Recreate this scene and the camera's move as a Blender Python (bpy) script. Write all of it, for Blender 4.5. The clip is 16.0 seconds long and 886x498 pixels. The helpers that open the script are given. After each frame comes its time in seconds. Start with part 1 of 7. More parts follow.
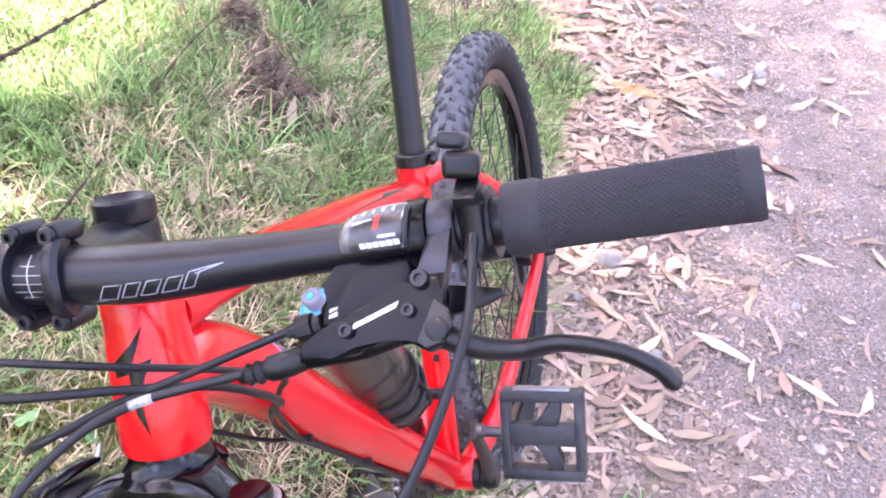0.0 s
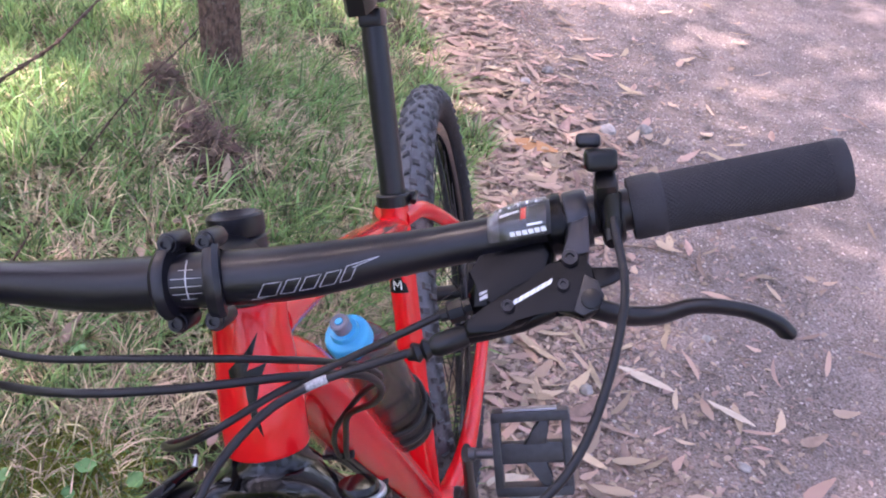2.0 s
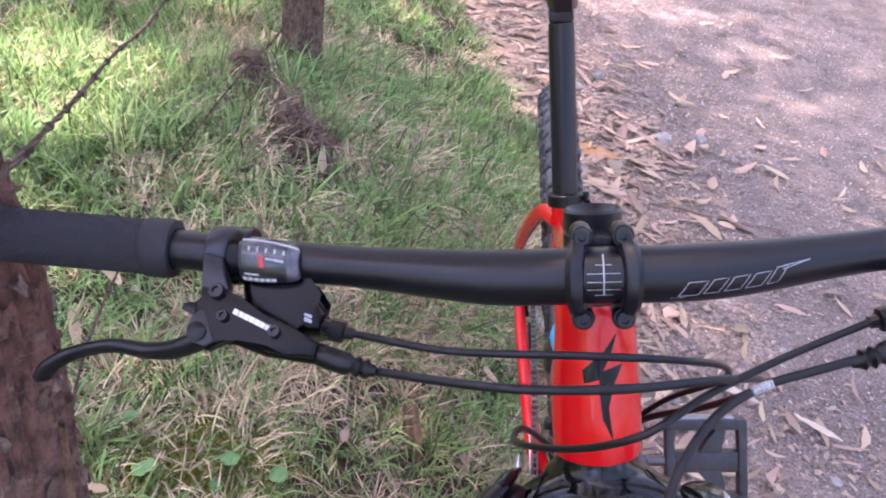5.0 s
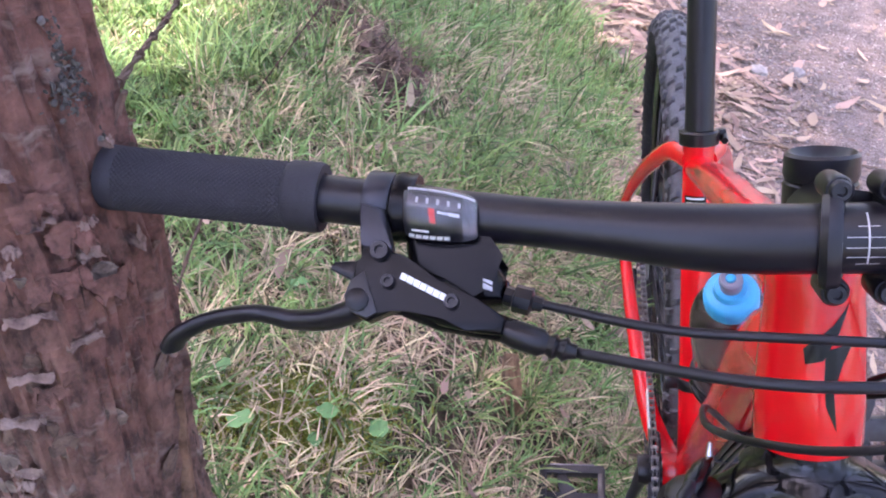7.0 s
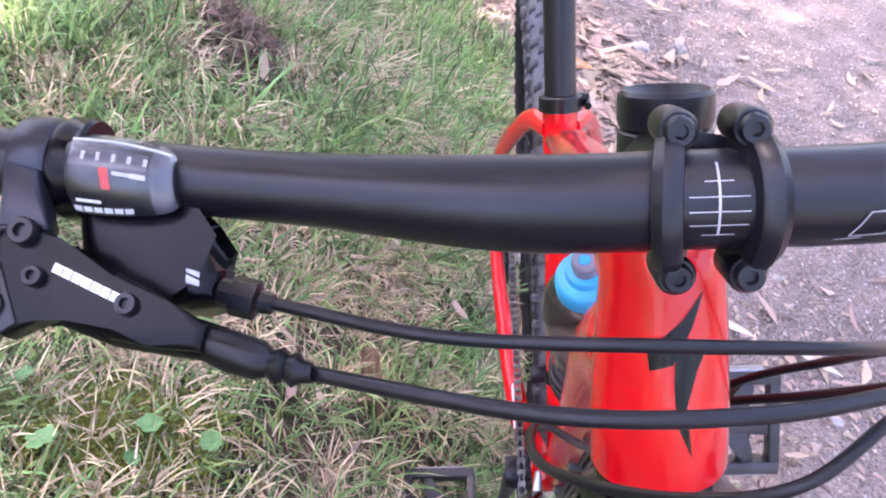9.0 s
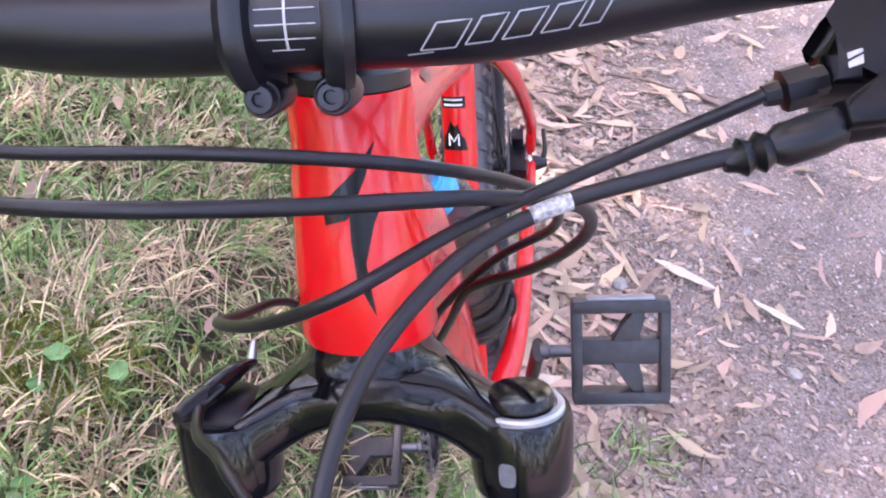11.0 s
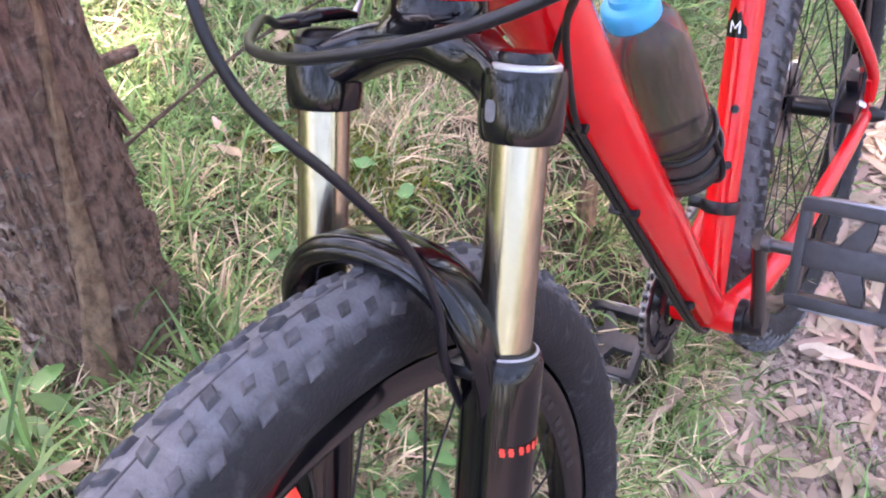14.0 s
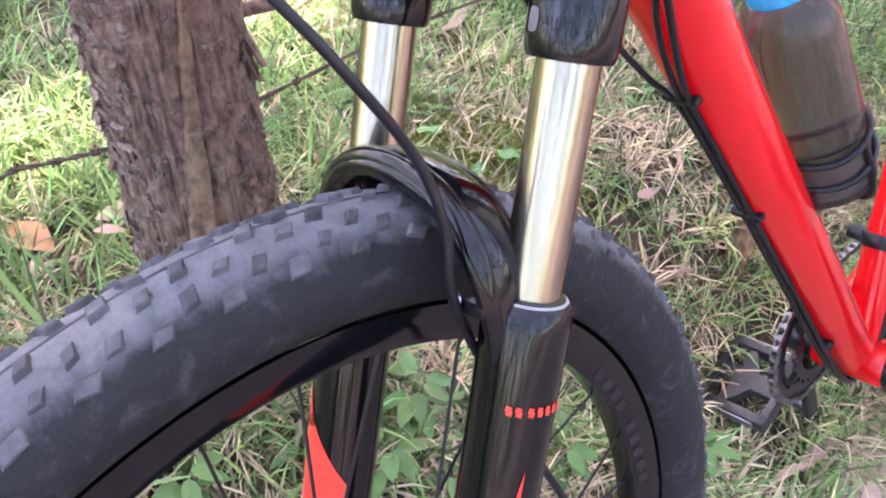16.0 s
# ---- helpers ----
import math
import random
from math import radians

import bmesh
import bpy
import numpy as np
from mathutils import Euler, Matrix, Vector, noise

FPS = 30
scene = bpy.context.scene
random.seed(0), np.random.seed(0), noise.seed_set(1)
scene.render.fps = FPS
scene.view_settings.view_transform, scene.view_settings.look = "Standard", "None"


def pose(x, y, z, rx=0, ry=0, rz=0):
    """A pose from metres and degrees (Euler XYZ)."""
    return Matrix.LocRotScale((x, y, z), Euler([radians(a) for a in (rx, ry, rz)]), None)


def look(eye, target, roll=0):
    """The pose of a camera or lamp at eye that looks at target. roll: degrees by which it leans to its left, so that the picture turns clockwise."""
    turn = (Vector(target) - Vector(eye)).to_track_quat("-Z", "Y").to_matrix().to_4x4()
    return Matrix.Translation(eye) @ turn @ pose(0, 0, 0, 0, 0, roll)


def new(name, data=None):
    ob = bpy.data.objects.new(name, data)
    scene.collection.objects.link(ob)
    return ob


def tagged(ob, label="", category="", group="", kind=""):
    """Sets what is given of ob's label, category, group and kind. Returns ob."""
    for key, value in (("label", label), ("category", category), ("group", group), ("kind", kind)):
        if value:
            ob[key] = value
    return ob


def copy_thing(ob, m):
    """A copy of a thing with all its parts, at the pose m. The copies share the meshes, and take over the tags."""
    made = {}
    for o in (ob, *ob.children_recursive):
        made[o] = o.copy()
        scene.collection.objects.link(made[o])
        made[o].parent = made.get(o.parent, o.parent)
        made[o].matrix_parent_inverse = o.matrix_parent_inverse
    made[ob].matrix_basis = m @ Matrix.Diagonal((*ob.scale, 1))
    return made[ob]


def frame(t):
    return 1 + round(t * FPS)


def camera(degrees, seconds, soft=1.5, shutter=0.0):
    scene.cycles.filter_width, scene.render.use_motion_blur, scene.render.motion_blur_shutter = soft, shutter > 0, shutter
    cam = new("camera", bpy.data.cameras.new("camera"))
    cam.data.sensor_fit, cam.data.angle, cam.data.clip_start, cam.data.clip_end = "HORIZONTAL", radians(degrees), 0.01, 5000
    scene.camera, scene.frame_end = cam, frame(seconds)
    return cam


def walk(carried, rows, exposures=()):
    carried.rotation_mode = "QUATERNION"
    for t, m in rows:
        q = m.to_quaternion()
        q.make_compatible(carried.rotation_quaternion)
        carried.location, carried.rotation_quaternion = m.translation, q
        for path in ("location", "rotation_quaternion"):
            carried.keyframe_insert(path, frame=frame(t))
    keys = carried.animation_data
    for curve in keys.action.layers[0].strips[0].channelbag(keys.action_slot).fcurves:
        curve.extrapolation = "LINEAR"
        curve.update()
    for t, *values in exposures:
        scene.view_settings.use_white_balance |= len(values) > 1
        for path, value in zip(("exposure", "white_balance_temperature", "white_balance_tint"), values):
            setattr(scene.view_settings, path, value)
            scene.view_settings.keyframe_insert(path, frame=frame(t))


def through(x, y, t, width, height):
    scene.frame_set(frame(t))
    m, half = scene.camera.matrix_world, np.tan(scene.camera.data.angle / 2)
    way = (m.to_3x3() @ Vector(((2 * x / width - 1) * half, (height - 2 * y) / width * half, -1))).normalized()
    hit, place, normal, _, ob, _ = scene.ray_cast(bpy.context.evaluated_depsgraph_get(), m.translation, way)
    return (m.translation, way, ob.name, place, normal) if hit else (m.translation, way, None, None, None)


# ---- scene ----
cam = camera(50.7, 16.0, 2.0)
PATH = [
    (0, (-0.0127, 0.0080, 1.5814), (-0.0256, 1.4673, 0.2138), 3.53),
    (0.5, (-0.0120, -0.0340, 1.5734), (-0.0152, 1.5010, 0.2913), 4.90),
    (1, (-0.0409, -0.0750, 1.5829), (0.0053, 1.4665, 0.3095), 5.88),
    (1.5, (-0.0987, -0.0630, 1.5889), (0.0914, 1.4836, 0.3352), 6.21),
    (2, (-0.1583, -0.0670, 1.5827), (0.1054, 1.4827, 0.3462), 7.93),
    (2.5, (-0.1986, -0.0680, 1.5721), (0.1154, 1.4628, 0.3239), 9.55),
    (3, (-0.2315, -0.0610, 1.5703), (0.1507, 1.4729, 0.3450), 10.63),
    (3.5, (-0.2705, -0.0530, 1.5568), (0.1090, 1.4700, 0.3172), 11.88),
    (4, (-0.3057, -0.0440, 1.5457), (0.0601, 1.4789, 0.3019), 12.00),
    (4.5, (-0.3502, -0.0400, 1.5388), (0.0124, 1.4850, 0.2967), 12.20),
    (5, (-0.4001, -0.0340, 1.5354), (-0.0860, 1.5138, 0.3083), 11.38),
    (5.2, (-0.4158, -0.0310, 1.5311), (-0.1336, 1.5207, 0.3012), 11.01),
    (7.3, (-0.4604, 0.0720, 1.4559), (-0.2930, 1.5262, 0.0931), 8.84),
    (7.5, (-0.4624, 0.0860, 1.4437), (-0.3354, 1.5367, 0.0728), 7.97),
    (8, (-0.4515, 0.1050, 1.4115), (-0.2514, 1.5152, 0.0074), 9.32),
    (8.5, (-0.4153, 0.1240, 1.3986), (-0.0900, 1.5373, 0.0214), 12.53),
    (9, (-0.3733, 0.1410, 1.3892), (0.0428, 1.5691, 0.0523), 14.09),
    (9.2, (-0.3564, 0.1460, 1.3907), (0.0680, 1.5800, 0.0627), 13.74),
    (11.3, (-0.2100, 0.0850, 1.3704), (0.0993, 1.4780, -0.0310), 12.05),
    (11.5, (-0.1947, 0.0780, 1.3677), (0.0386, 1.4715, -0.0478), 11.07),
    (12, (-0.1541, 0.0510, 1.3733), (-0.1013, 1.4375, -0.0671), 9.91),
    (12.5, (-0.1132, 0.0230, 1.3768), (-0.2788, 1.4062, -0.0582), 6.03),
    (13, (-0.0640, -0.0110, 1.3761), (-0.4478, 1.3467, -0.0414), 3.85),
    (13.5, (-0.0323, -0.0350, 1.3578), (-0.4935, 1.2878, -0.0696), 2.84),
    (14, (-0.0190, -0.0480, 1.3329), (-0.5275, 1.2284, -0.1204), 1.63),
    (14.5, (-0.0021, -0.0640, 1.3233), (-0.5261, 1.2141, -0.1230), 2.56),
    (15, (0.0089, -0.0640, 1.3002), (-0.6285, 1.1472, -0.1581), -0.21),
    (15.5, (0.0305, -0.0370, 1.2720), (-0.7488, 1.1604, -0.1277), 0.40),
    (16, (0.0603, -0.0140, 1.2635), (-0.8387, 1.1022, -0.1314), -2.14),
]
EXPOSURES = [(0, 4.12, 6850, 38), (1.0, 3.44, 6800, 40), (2.0, 3.10, 6650, 39), (5.2, 3.23, 6650, 38), (7.5, 3.54, 6600, 40), (9.2, 3.79, 6550, 39), (11.5, 3.74, 6900, 37), (13.0, 3.78, 6950, 36), (14.5, 3.91, 7050, 36), (16.0, 4.02, 7000, 35)]
walk(cam, [(t, look(eye, target, roll)) for t, eye, target, roll in PATH], EXPOSURES)

# ---- light ----
world = bpy.data.worlds.new("sky")
scene.world = world
world.use_nodes = True
wn = world.node_tree.nodes
sky = wn.new("ShaderNodeTexSky")
sky.sky_type, sky.sun_disc = "NISHITA", False
SUN_ELEV, SUN_AZ = radians(65), radians(-60)
sky.sun_elevation, sky.sun_rotation = SUN_ELEV, SUN_AZ
sky.air_density, sky.dust_density = 1.2, 2.5
wn["Background"].inputs["Strength"].default_value = 0.15
world.node_tree.links.new(sky.outputs["Color"], wn["Background"].inputs["Color"])
SUN_DIR = Vector((math.sin(SUN_AZ) * math.cos(SUN_ELEV), math.cos(SUN_AZ) * math.cos(SUN_ELEV), math.sin(SUN_ELEV)))
sun = new("sun", bpy.data.lights.new("sun", "SUN"))
sun.data.energy, sun.data.angle, sun.data.color = 2.0, radians(0.9), (1.0, 0.95, 0.86)
sun.matrix_world = look(SUN_DIR * 20, (0, 0, 0))

# ---- helpers for building ----


def part(name, bm, material, parent, label="", smooth=True):
    """Links a bmesh as one mesh object under a thing or a part."""
    bmesh.ops.recalc_face_normals(bm, faces=bm.faces)
    me = bpy.data.meshes.new(name)
    bm.to_mesh(me)
    bm.free()
    for f in me.polygons:
        f.use_smooth = smooth
    if smooth:
        me.set_sharp_from_angle(angle=radians(38))
    me.materials.append(material)
    ob = new(name, me)
    ob.parent = parent
    return tagged(ob, label)


def spline(points, n=8):
    """A smooth curve through the points."""
    p = [Vector(q) for q in points]
    p = [2 * p[0] - p[1]] + p + [2 * p[-1] - p[-2]]
    out = []
    for i in range(1, len(p) - 2):
        a, b, c, d = p[i - 1:i + 3]
        for k in range(n):
            t = k / n
            out.append(0.5 * (2 * b + (c - a) * t + (2 * a - 5 * b + 4 * c - d) * t * t + (3 * b - a - 3 * c + d) * t ** 3))
    return out + [p[-2]]


def tube(bm, points, radii, seg=16, flat=1.0, side=None, caps=True, closed=False):
    """A tube along the points; radii: one, or one a point; flat: the height of its section over its width, whose way is side."""
    pts = [Vector(q) for q in points]
    n = len(pts)
    radii = [radii] * n if isinstance(radii, (int, float)) else list(radii)
    radii = [float(r) for r in radii]
    if len(radii) != n:
        radii = [float(r) for r in np.interp(np.linspace(0, 1, n), np.linspace(0, 1, len(radii)), radii)]
    rings, ref = [], Vector(side) if side else None
    for i, q in enumerate(pts):
        d = (pts[(i + 1) % n if closed else min(i + 1, n - 1)] - pts[i - 1 if closed else max(i - 1, 0)]).normalized()
        if ref is None:
            ref = d.orthogonal()
        u = (ref - ref.dot(d) * d).normalized()
        if not side:
            ref = u
        v = d.cross(u)
        rings.append([bm.verts.new(q + radii[i] * (math.cos(a) * u + flat * math.sin(a) * v)) for a in (2 * math.pi * k / seg for k in range(seg))])
    for i in range(n if closed else n - 1):
        a, b = rings[i], rings[(i + 1) % n]
        for k in range(seg):
            bm.faces.new((a[k], a[(k + 1) % seg], b[(k + 1) % seg], b[k]))
    if caps and not closed:
        bm.faces.new(rings[0][::-1])
        bm.faces.new(rings[-1])
    return bm


def lathe(bm, profile, m, seg=24, closed=False):
    """Turns a profile of (radius, height) about the z axis of m."""
    rings = []
    for r, z in profile:
        if r < 1e-6:
            rings.append([bm.verts.new(m @ Vector((0, 0, z)))])
        else:
            rings.append([bm.verts.new(m @ Vector((r * math.cos(a), r * math.sin(a), z))) for a in (2 * math.pi * k / seg for k in range(seg))])
    for a, b in list(zip(rings[:-1], rings[1:])) + ([(rings[-1], rings[0])] if closed else []):
        for k in range(seg):
            q = [a[k % len(a)], a[(k + 1) % len(a)], b[(k + 1) % len(b)], b[k % len(b)]]
            f = [q[j] for j in range(4) if q[j] not in q[:j]]
            if len(f) > 2:
                bm.faces.new(f)
    return bm


def along(p, d, x=None):
    """A pose at p whose z axis goes along d."""
    d = Vector(d).normalized()
    x = Vector(x) if x else d.orthogonal()
    x = (x - x.dot(d) * d).normalized()
    y = d.cross(x)
    return Matrix(((x.x, y.x, d.x, p[0]), (x.y, y.y, d.y, p[1]), (x.z, y.z, d.z, p[2]), (0, 0, 0, 1)))


def block(bm, m, sx, sy, sz, bevel=0.002, seg=2):
    """A box with rounded edges, its middle at m."""
    made = bmesh.ops.create_cube(bm, size=1.0)["verts"]
    for v in made:
        v.co = m @ Vector((v.co.x * sx, v.co.y * sy, v.co.z * sz))
    if bevel:
        edges = list({e for v in made for e in v.link_edges})
        bmesh.ops.bevel(bm, geom=edges, offset=bevel, segments=seg, affect="EDGES", profile=0.6)
    return bm


def plate(bm, outline, m, thick, bevel=0.0015):
    """An outline in the xy plane of m, extruded along its z."""
    n = len(outline)
    a = [bm.verts.new(m @ Vector((x, y, -thick / 2))) for x, y in outline]
    b = [bm.verts.new(m @ Vector((x, y, thick / 2))) for x, y in outline]
    fs = [bm.faces.new(a[::-1]), bm.faces.new(b)] + [bm.faces.new((a[k], a[(k + 1) % n], b[(k + 1) % n], b[k])) for k in range(n)]
    if bevel:
        edges = [e for f in fs[:2] for e in f.edges]
        bmesh.ops.bevel(bm, geom=edges, offset=bevel, segments=2, affect="EDGES", profile=0.6)
    return bm


# ---- materials ----


def material(name, base, rough=0.5, metal=0.0, spread=0.0, scale=40.0, bump=0.0, bump_scale=200.0, coat=0.0, second=None, island=0.0, rough_spread=0.0):
    """Procedural material: base colour with mottling towards a second colour at two scales, bump and gloss variation."""
    mat = bpy.data.materials.new(name)
    mat.use_nodes = True
    nt = mat.node_tree
    n, ln = nt.nodes, nt.links.new
    b = n["Principled BSDF"]
    b.inputs["Roughness"].default_value, b.inputs["Metallic"].default_value = rough, metal
    b.inputs["Coat Weight"].default_value = coat
    b.inputs["Coat Roughness"].default_value = 0.06
    b.inputs["Base Color"].default_value = (*base, 1)
    co = n.new("ShaderNodeTexCoord")
    col = None
    if spread or second:
        second = second or tuple(c * (1 - spread) for c in base)
        fine = n.new("ShaderNodeTexNoise")
        fine.inputs["Scale"].default_value, fine.inputs["Detail"].default_value = scale, 6
        big = n.new("ShaderNodeTexNoise")
        big.inputs["Scale"].default_value, big.inputs["Detail"].default_value = scale * 0.17, 3
        ln(co.outputs["Object"], fine.inputs["Vector"])
        ln(co.outputs["Object"], big.inputs["Vector"])
        add = n.new("ShaderNodeMath")
        add.operation = "MULTIPLY_ADD"
        ln(fine.outputs["Fac"], add.inputs[0])
        add.inputs[1].default_value = 0.55
        half = n.new("ShaderNodeMath")
        half.operation = "MULTIPLY"
        half.inputs[1].default_value = 0.45
        ln(big.outputs["Fac"], half.inputs[0])
        ln(half.outputs[0], add.inputs[2])
        ramp = n.new("ShaderNodeValToRGB")
        ramp.color_ramp.elements[0].position, ramp.color_ramp.elements[1].position = 0.36, 0.64
        ramp.color_ramp.elements[0].color, ramp.color_ramp.elements[1].color = (*second, 1), (*base, 1)
        ln(add.outputs[0], ramp.inputs["Fac"])
        col = ramp.outputs["Color"]
        if rough_spread:
            rr = n.new("ShaderNodeMapRange")
            rr.inputs["To Min"].default_value, rr.inputs["To Max"].default_value = max(0.02, rough - rough_spread), min(1, rough + rough_spread)
            ln(big.outputs["Fac"], rr.inputs["Value"])
            ln(rr.outputs["Result"], b.inputs["Roughness"])
    if island:
        src = n.new("ShaderNodeNewGeometry").outputs["Random Per Island"] if island > 0 else n.new("ShaderNodeObjectInfo").outputs["Random"]
        hsv = n.new("ShaderNodeHueSaturation")
        val = n.new("ShaderNodeMapRange")
        val.inputs["To Min"].default_value, val.inputs["To Max"].default_value = 1 - abs(island), 1 + abs(island)
        ln(src, val.inputs["Value"])
        ln(val.outputs["Result"], hsv.inputs["Value"])
        mul = n.new("ShaderNodeMath")
        mul.operation = "MULTIPLY_ADD"
        frac = n.new("ShaderNodeMath")
        frac.operation = "FRACT"
        m7 = n.new("ShaderNodeMath")
        m7.operation = "MULTIPLY"
        m7.inputs[1].default_value = 7.13
        ln(src, m7.inputs[0])
        ln(m7.outputs[0], frac.inputs[0])
        ln(frac.outputs[0], mul.inputs[0])
        mul.inputs[1].default_value, mul.inputs[2].default_value = 0.06 * min(1, abs(island) * 2), 0.5 - 0.03 * min(1, abs(island) * 2)
        ln(mul.outputs[0], hsv.inputs["Hue"])
        if col:
            ln(col, hsv.inputs["Color"])
        else:
            hsv.inputs["Color"].default_value = (*base, 1)
        col = hsv.outputs["Color"]
    if col:
        ln(col, b.inputs["Base Color"])
    if bump:
        bn = n.new("ShaderNodeTexNoise")
        bn.inputs["Scale"].default_value, bn.inputs["Detail"].default_value = bump_scale, 5
        ln(co.outputs["Object"], bn.inputs["Vector"])
        bp = n.new("ShaderNodeBump")
        bp.inputs["Strength"].default_value, bp.inputs["Distance"].default_value = bump, 0.002
        ln(bn.outputs["Fac"], bp.inputs["Height"])
        ln(bp.outputs["Normal"], b.inputs["Normal"])
    return mat


def foliage(name, base, rough, island, through=0.35):
    """Thin leaf: a Principled surface that also lets light through."""
    mat = material(name, base, rough, island=island)
    nt = mat.node_tree
    b = nt.nodes["Principled BSDF"]
    tr = nt.nodes.new("ShaderNodeBsdfTranslucent")
    mx = nt.nodes.new("ShaderNodeMixShader")
    mx.inputs["Fac"].default_value = through
    src = b.inputs["Base Color"].links[0].from_socket
    nt.links.new(src, tr.inputs["Color"])
    nt.links.new(b.outputs["BSDF"], mx.inputs[1])
    nt.links.new(tr.outputs["BSDF"], mx.inputs[2])
    nt.links.new(mx.outputs["Shader"], nt.nodes["Material Output"].inputs["Surface"])
    return mat


RED = material("red_gloss_paint", (0.72, 0.0060, 0.0085), 0.18, coat=0.35, spread=0.06, scale=30, rough_spread=0.05)
DARK = material("black_gloss_paint", (0.0045, 0.0045, 0.006), 0.10, coat=0.0, spread=0.3, scale=50)
DARK.node_tree.nodes["Principled BSDF"].inputs["Specular IOR Level"].default_value = 0.38
SATIN = material("black_satin_alloy", (0.0075, 0.0072, 0.0115), 0.33, spread=0.35, scale=60, rough_spread=0.06, bump=0.03, bump_scale=1500)
PLASTIC = material("black_plastic", (0.0050, 0.0050, 0.0070), 0.30, spread=0.3, scale=90, bump=0.05, bump_scale=1800)
for mt, level in ((RED, 0.36), (DARK, 0.38), (SATIN, 0.42), (PLASTIC, 0.34)):
    mt.node_tree.nodes["Principled BSDF"].inputs["Specular IOR Level"].default_value = level
ARM = material("dark_anodised_alloy", (0.040, 0.041, 0.050), 0.34, 0.6, spread=0.25, scale=60)
PANEL = material("dark_grey_plastic", (0.010, 0.010, 0.013), 0.42, spread=0.2, scale=80)
POD = material("black_gloss_plastic", (0.0030, 0.0030, 0.0042), 0.24, spread=0.3, scale=90)
POD.node_tree.nodes["Principled BSDF"].inputs["Specular IOR Level"].default_value = 0.19
PEDAL = material("scuffed_black_plastic", (0.015, 0.015, 0.019), 0.40, second=(0.036, 0.036, 0.043), scale=90, bump=0.05, bump_scale=900)
GRIP = material("black_rubber_grip", (0.019, 0.018, 0.025), 0.68, spread=0.3, scale=70, bump=0.25, bump_scale=1500)
gn = GRIP.node_tree
gv_ = gn.nodes.new("ShaderNodeTexVoronoi")
gv_.inputs["Scale"].default_value = 850
gn.links.new(gn.nodes["Texture Coordinate"].outputs["Object"], gv_.inputs["Vector"])
gb_ = gn.nodes.new("ShaderNodeBump")
gb_.inputs["Strength"].default_value, gb_.inputs["Distance"].default_value = 0.3, 0.0006
gn.links.new(gv_.outputs["Distance"], gb_.inputs["Height"])
gn.links.new(gn.nodes["Bump"].outputs["Normal"], gb_.inputs["Normal"])
gn.links.new(gb_.outputs["Normal"], gn.nodes["Principled BSDF"].inputs["Normal"])
CABLE = material("black_cable_housing", (0.0075, 0.0075, 0.0115), 0.36, spread=0.3, scale=120)
CABLE.node_tree.nodes["Principled BSDF"].inputs["Specular IOR Level"].default_value = 0.36
KNOB = material("black_rubber_knobs", (0.085, 0.086, 0.096), 0.80, second=(0.030, 0.030, 0.036), scale=110, bump=0.3, bump_scale=500, island=0.35)

KNOB_DUSTY = material("dusty_rubber_knobs", (0.112, 0.112, 0.120), 0.9, second=(0.045, 0.045, 0.050), scale=110, bump=0.3, bump_scale=500, island=0.3)


def tyre_material():
    """Black rubber with pale dust where the tread has touched the ground."""
    mat = material("dusty_black_rubber", (0.022, 0.022, 0.027), 0.66, bump=0.6, bump_scale=350)
    nt = mat.node_tree
    n, ln = nt.nodes, nt.links.new
    at_ = n.new("ShaderNodeAttribute")
    at_.attribute_name = "dust"
    nz = n.new("ShaderNodeTexNoise")
    nz.inputs["Scale"].default_value, nz.inputs["Detail"].default_value, nz.inputs["Roughness"].default_value = 95, 9, 0.80
    co = n.new("ShaderNodeTexCoord")
    ln(co.outputs["Object"], nz.inputs["Vector"])
    mid = n.new("ShaderNodeTexNoise")
    mid.inputs["Scale"].default_value, mid.inputs["Detail"].default_value, mid.inputs["Distortion"].default_value = 42, 4, 1.6
    ln(co.outputs["Object"], mid.inputs["Vector"])
    both = n.new("ShaderNodeMath")
    both.operation = "ADD"
    ln(nz.outputs["Fac"], both.inputs[0])
    ln(mid.outputs["Fac"], both.inputs[1])
    add = n.new("ShaderNodeMath")
    add.operation = "MULTIPLY_ADD"
    ln(both.outputs[0], add.inputs[0])
    add.inputs[1].default_value = 1.25
    ln(at_.outputs["Fac"], add.inputs[2])
    rp = n.new("ShaderNodeValToRGB")
    rp.color_ramp.elements[0].position, rp.color_ramp.elements[0].color = 0.42, (0.012, 0.012, 0.015, 1)
    rp.color_ramp.elements[1].position, rp.color_ramp.elements[1].color = 0.94, (0.132, 0.136, 0.152, 1)
    e = rp.color_ramp.elements.new(0.60)
    e.color = (0.062, 0.063, 0.070, 1)
    half = n.new("ShaderNodeMath")
    half.operation = "MULTIPLY"
    half.inputs[1].default_value = 0.36
    ln(add.outputs[0], half.inputs[0])
    ln(half.outputs[0], rp.inputs["Fac"])
    ln(rp.outputs["Color"], n["Principled BSDF"].inputs["Base Color"])
    return mat


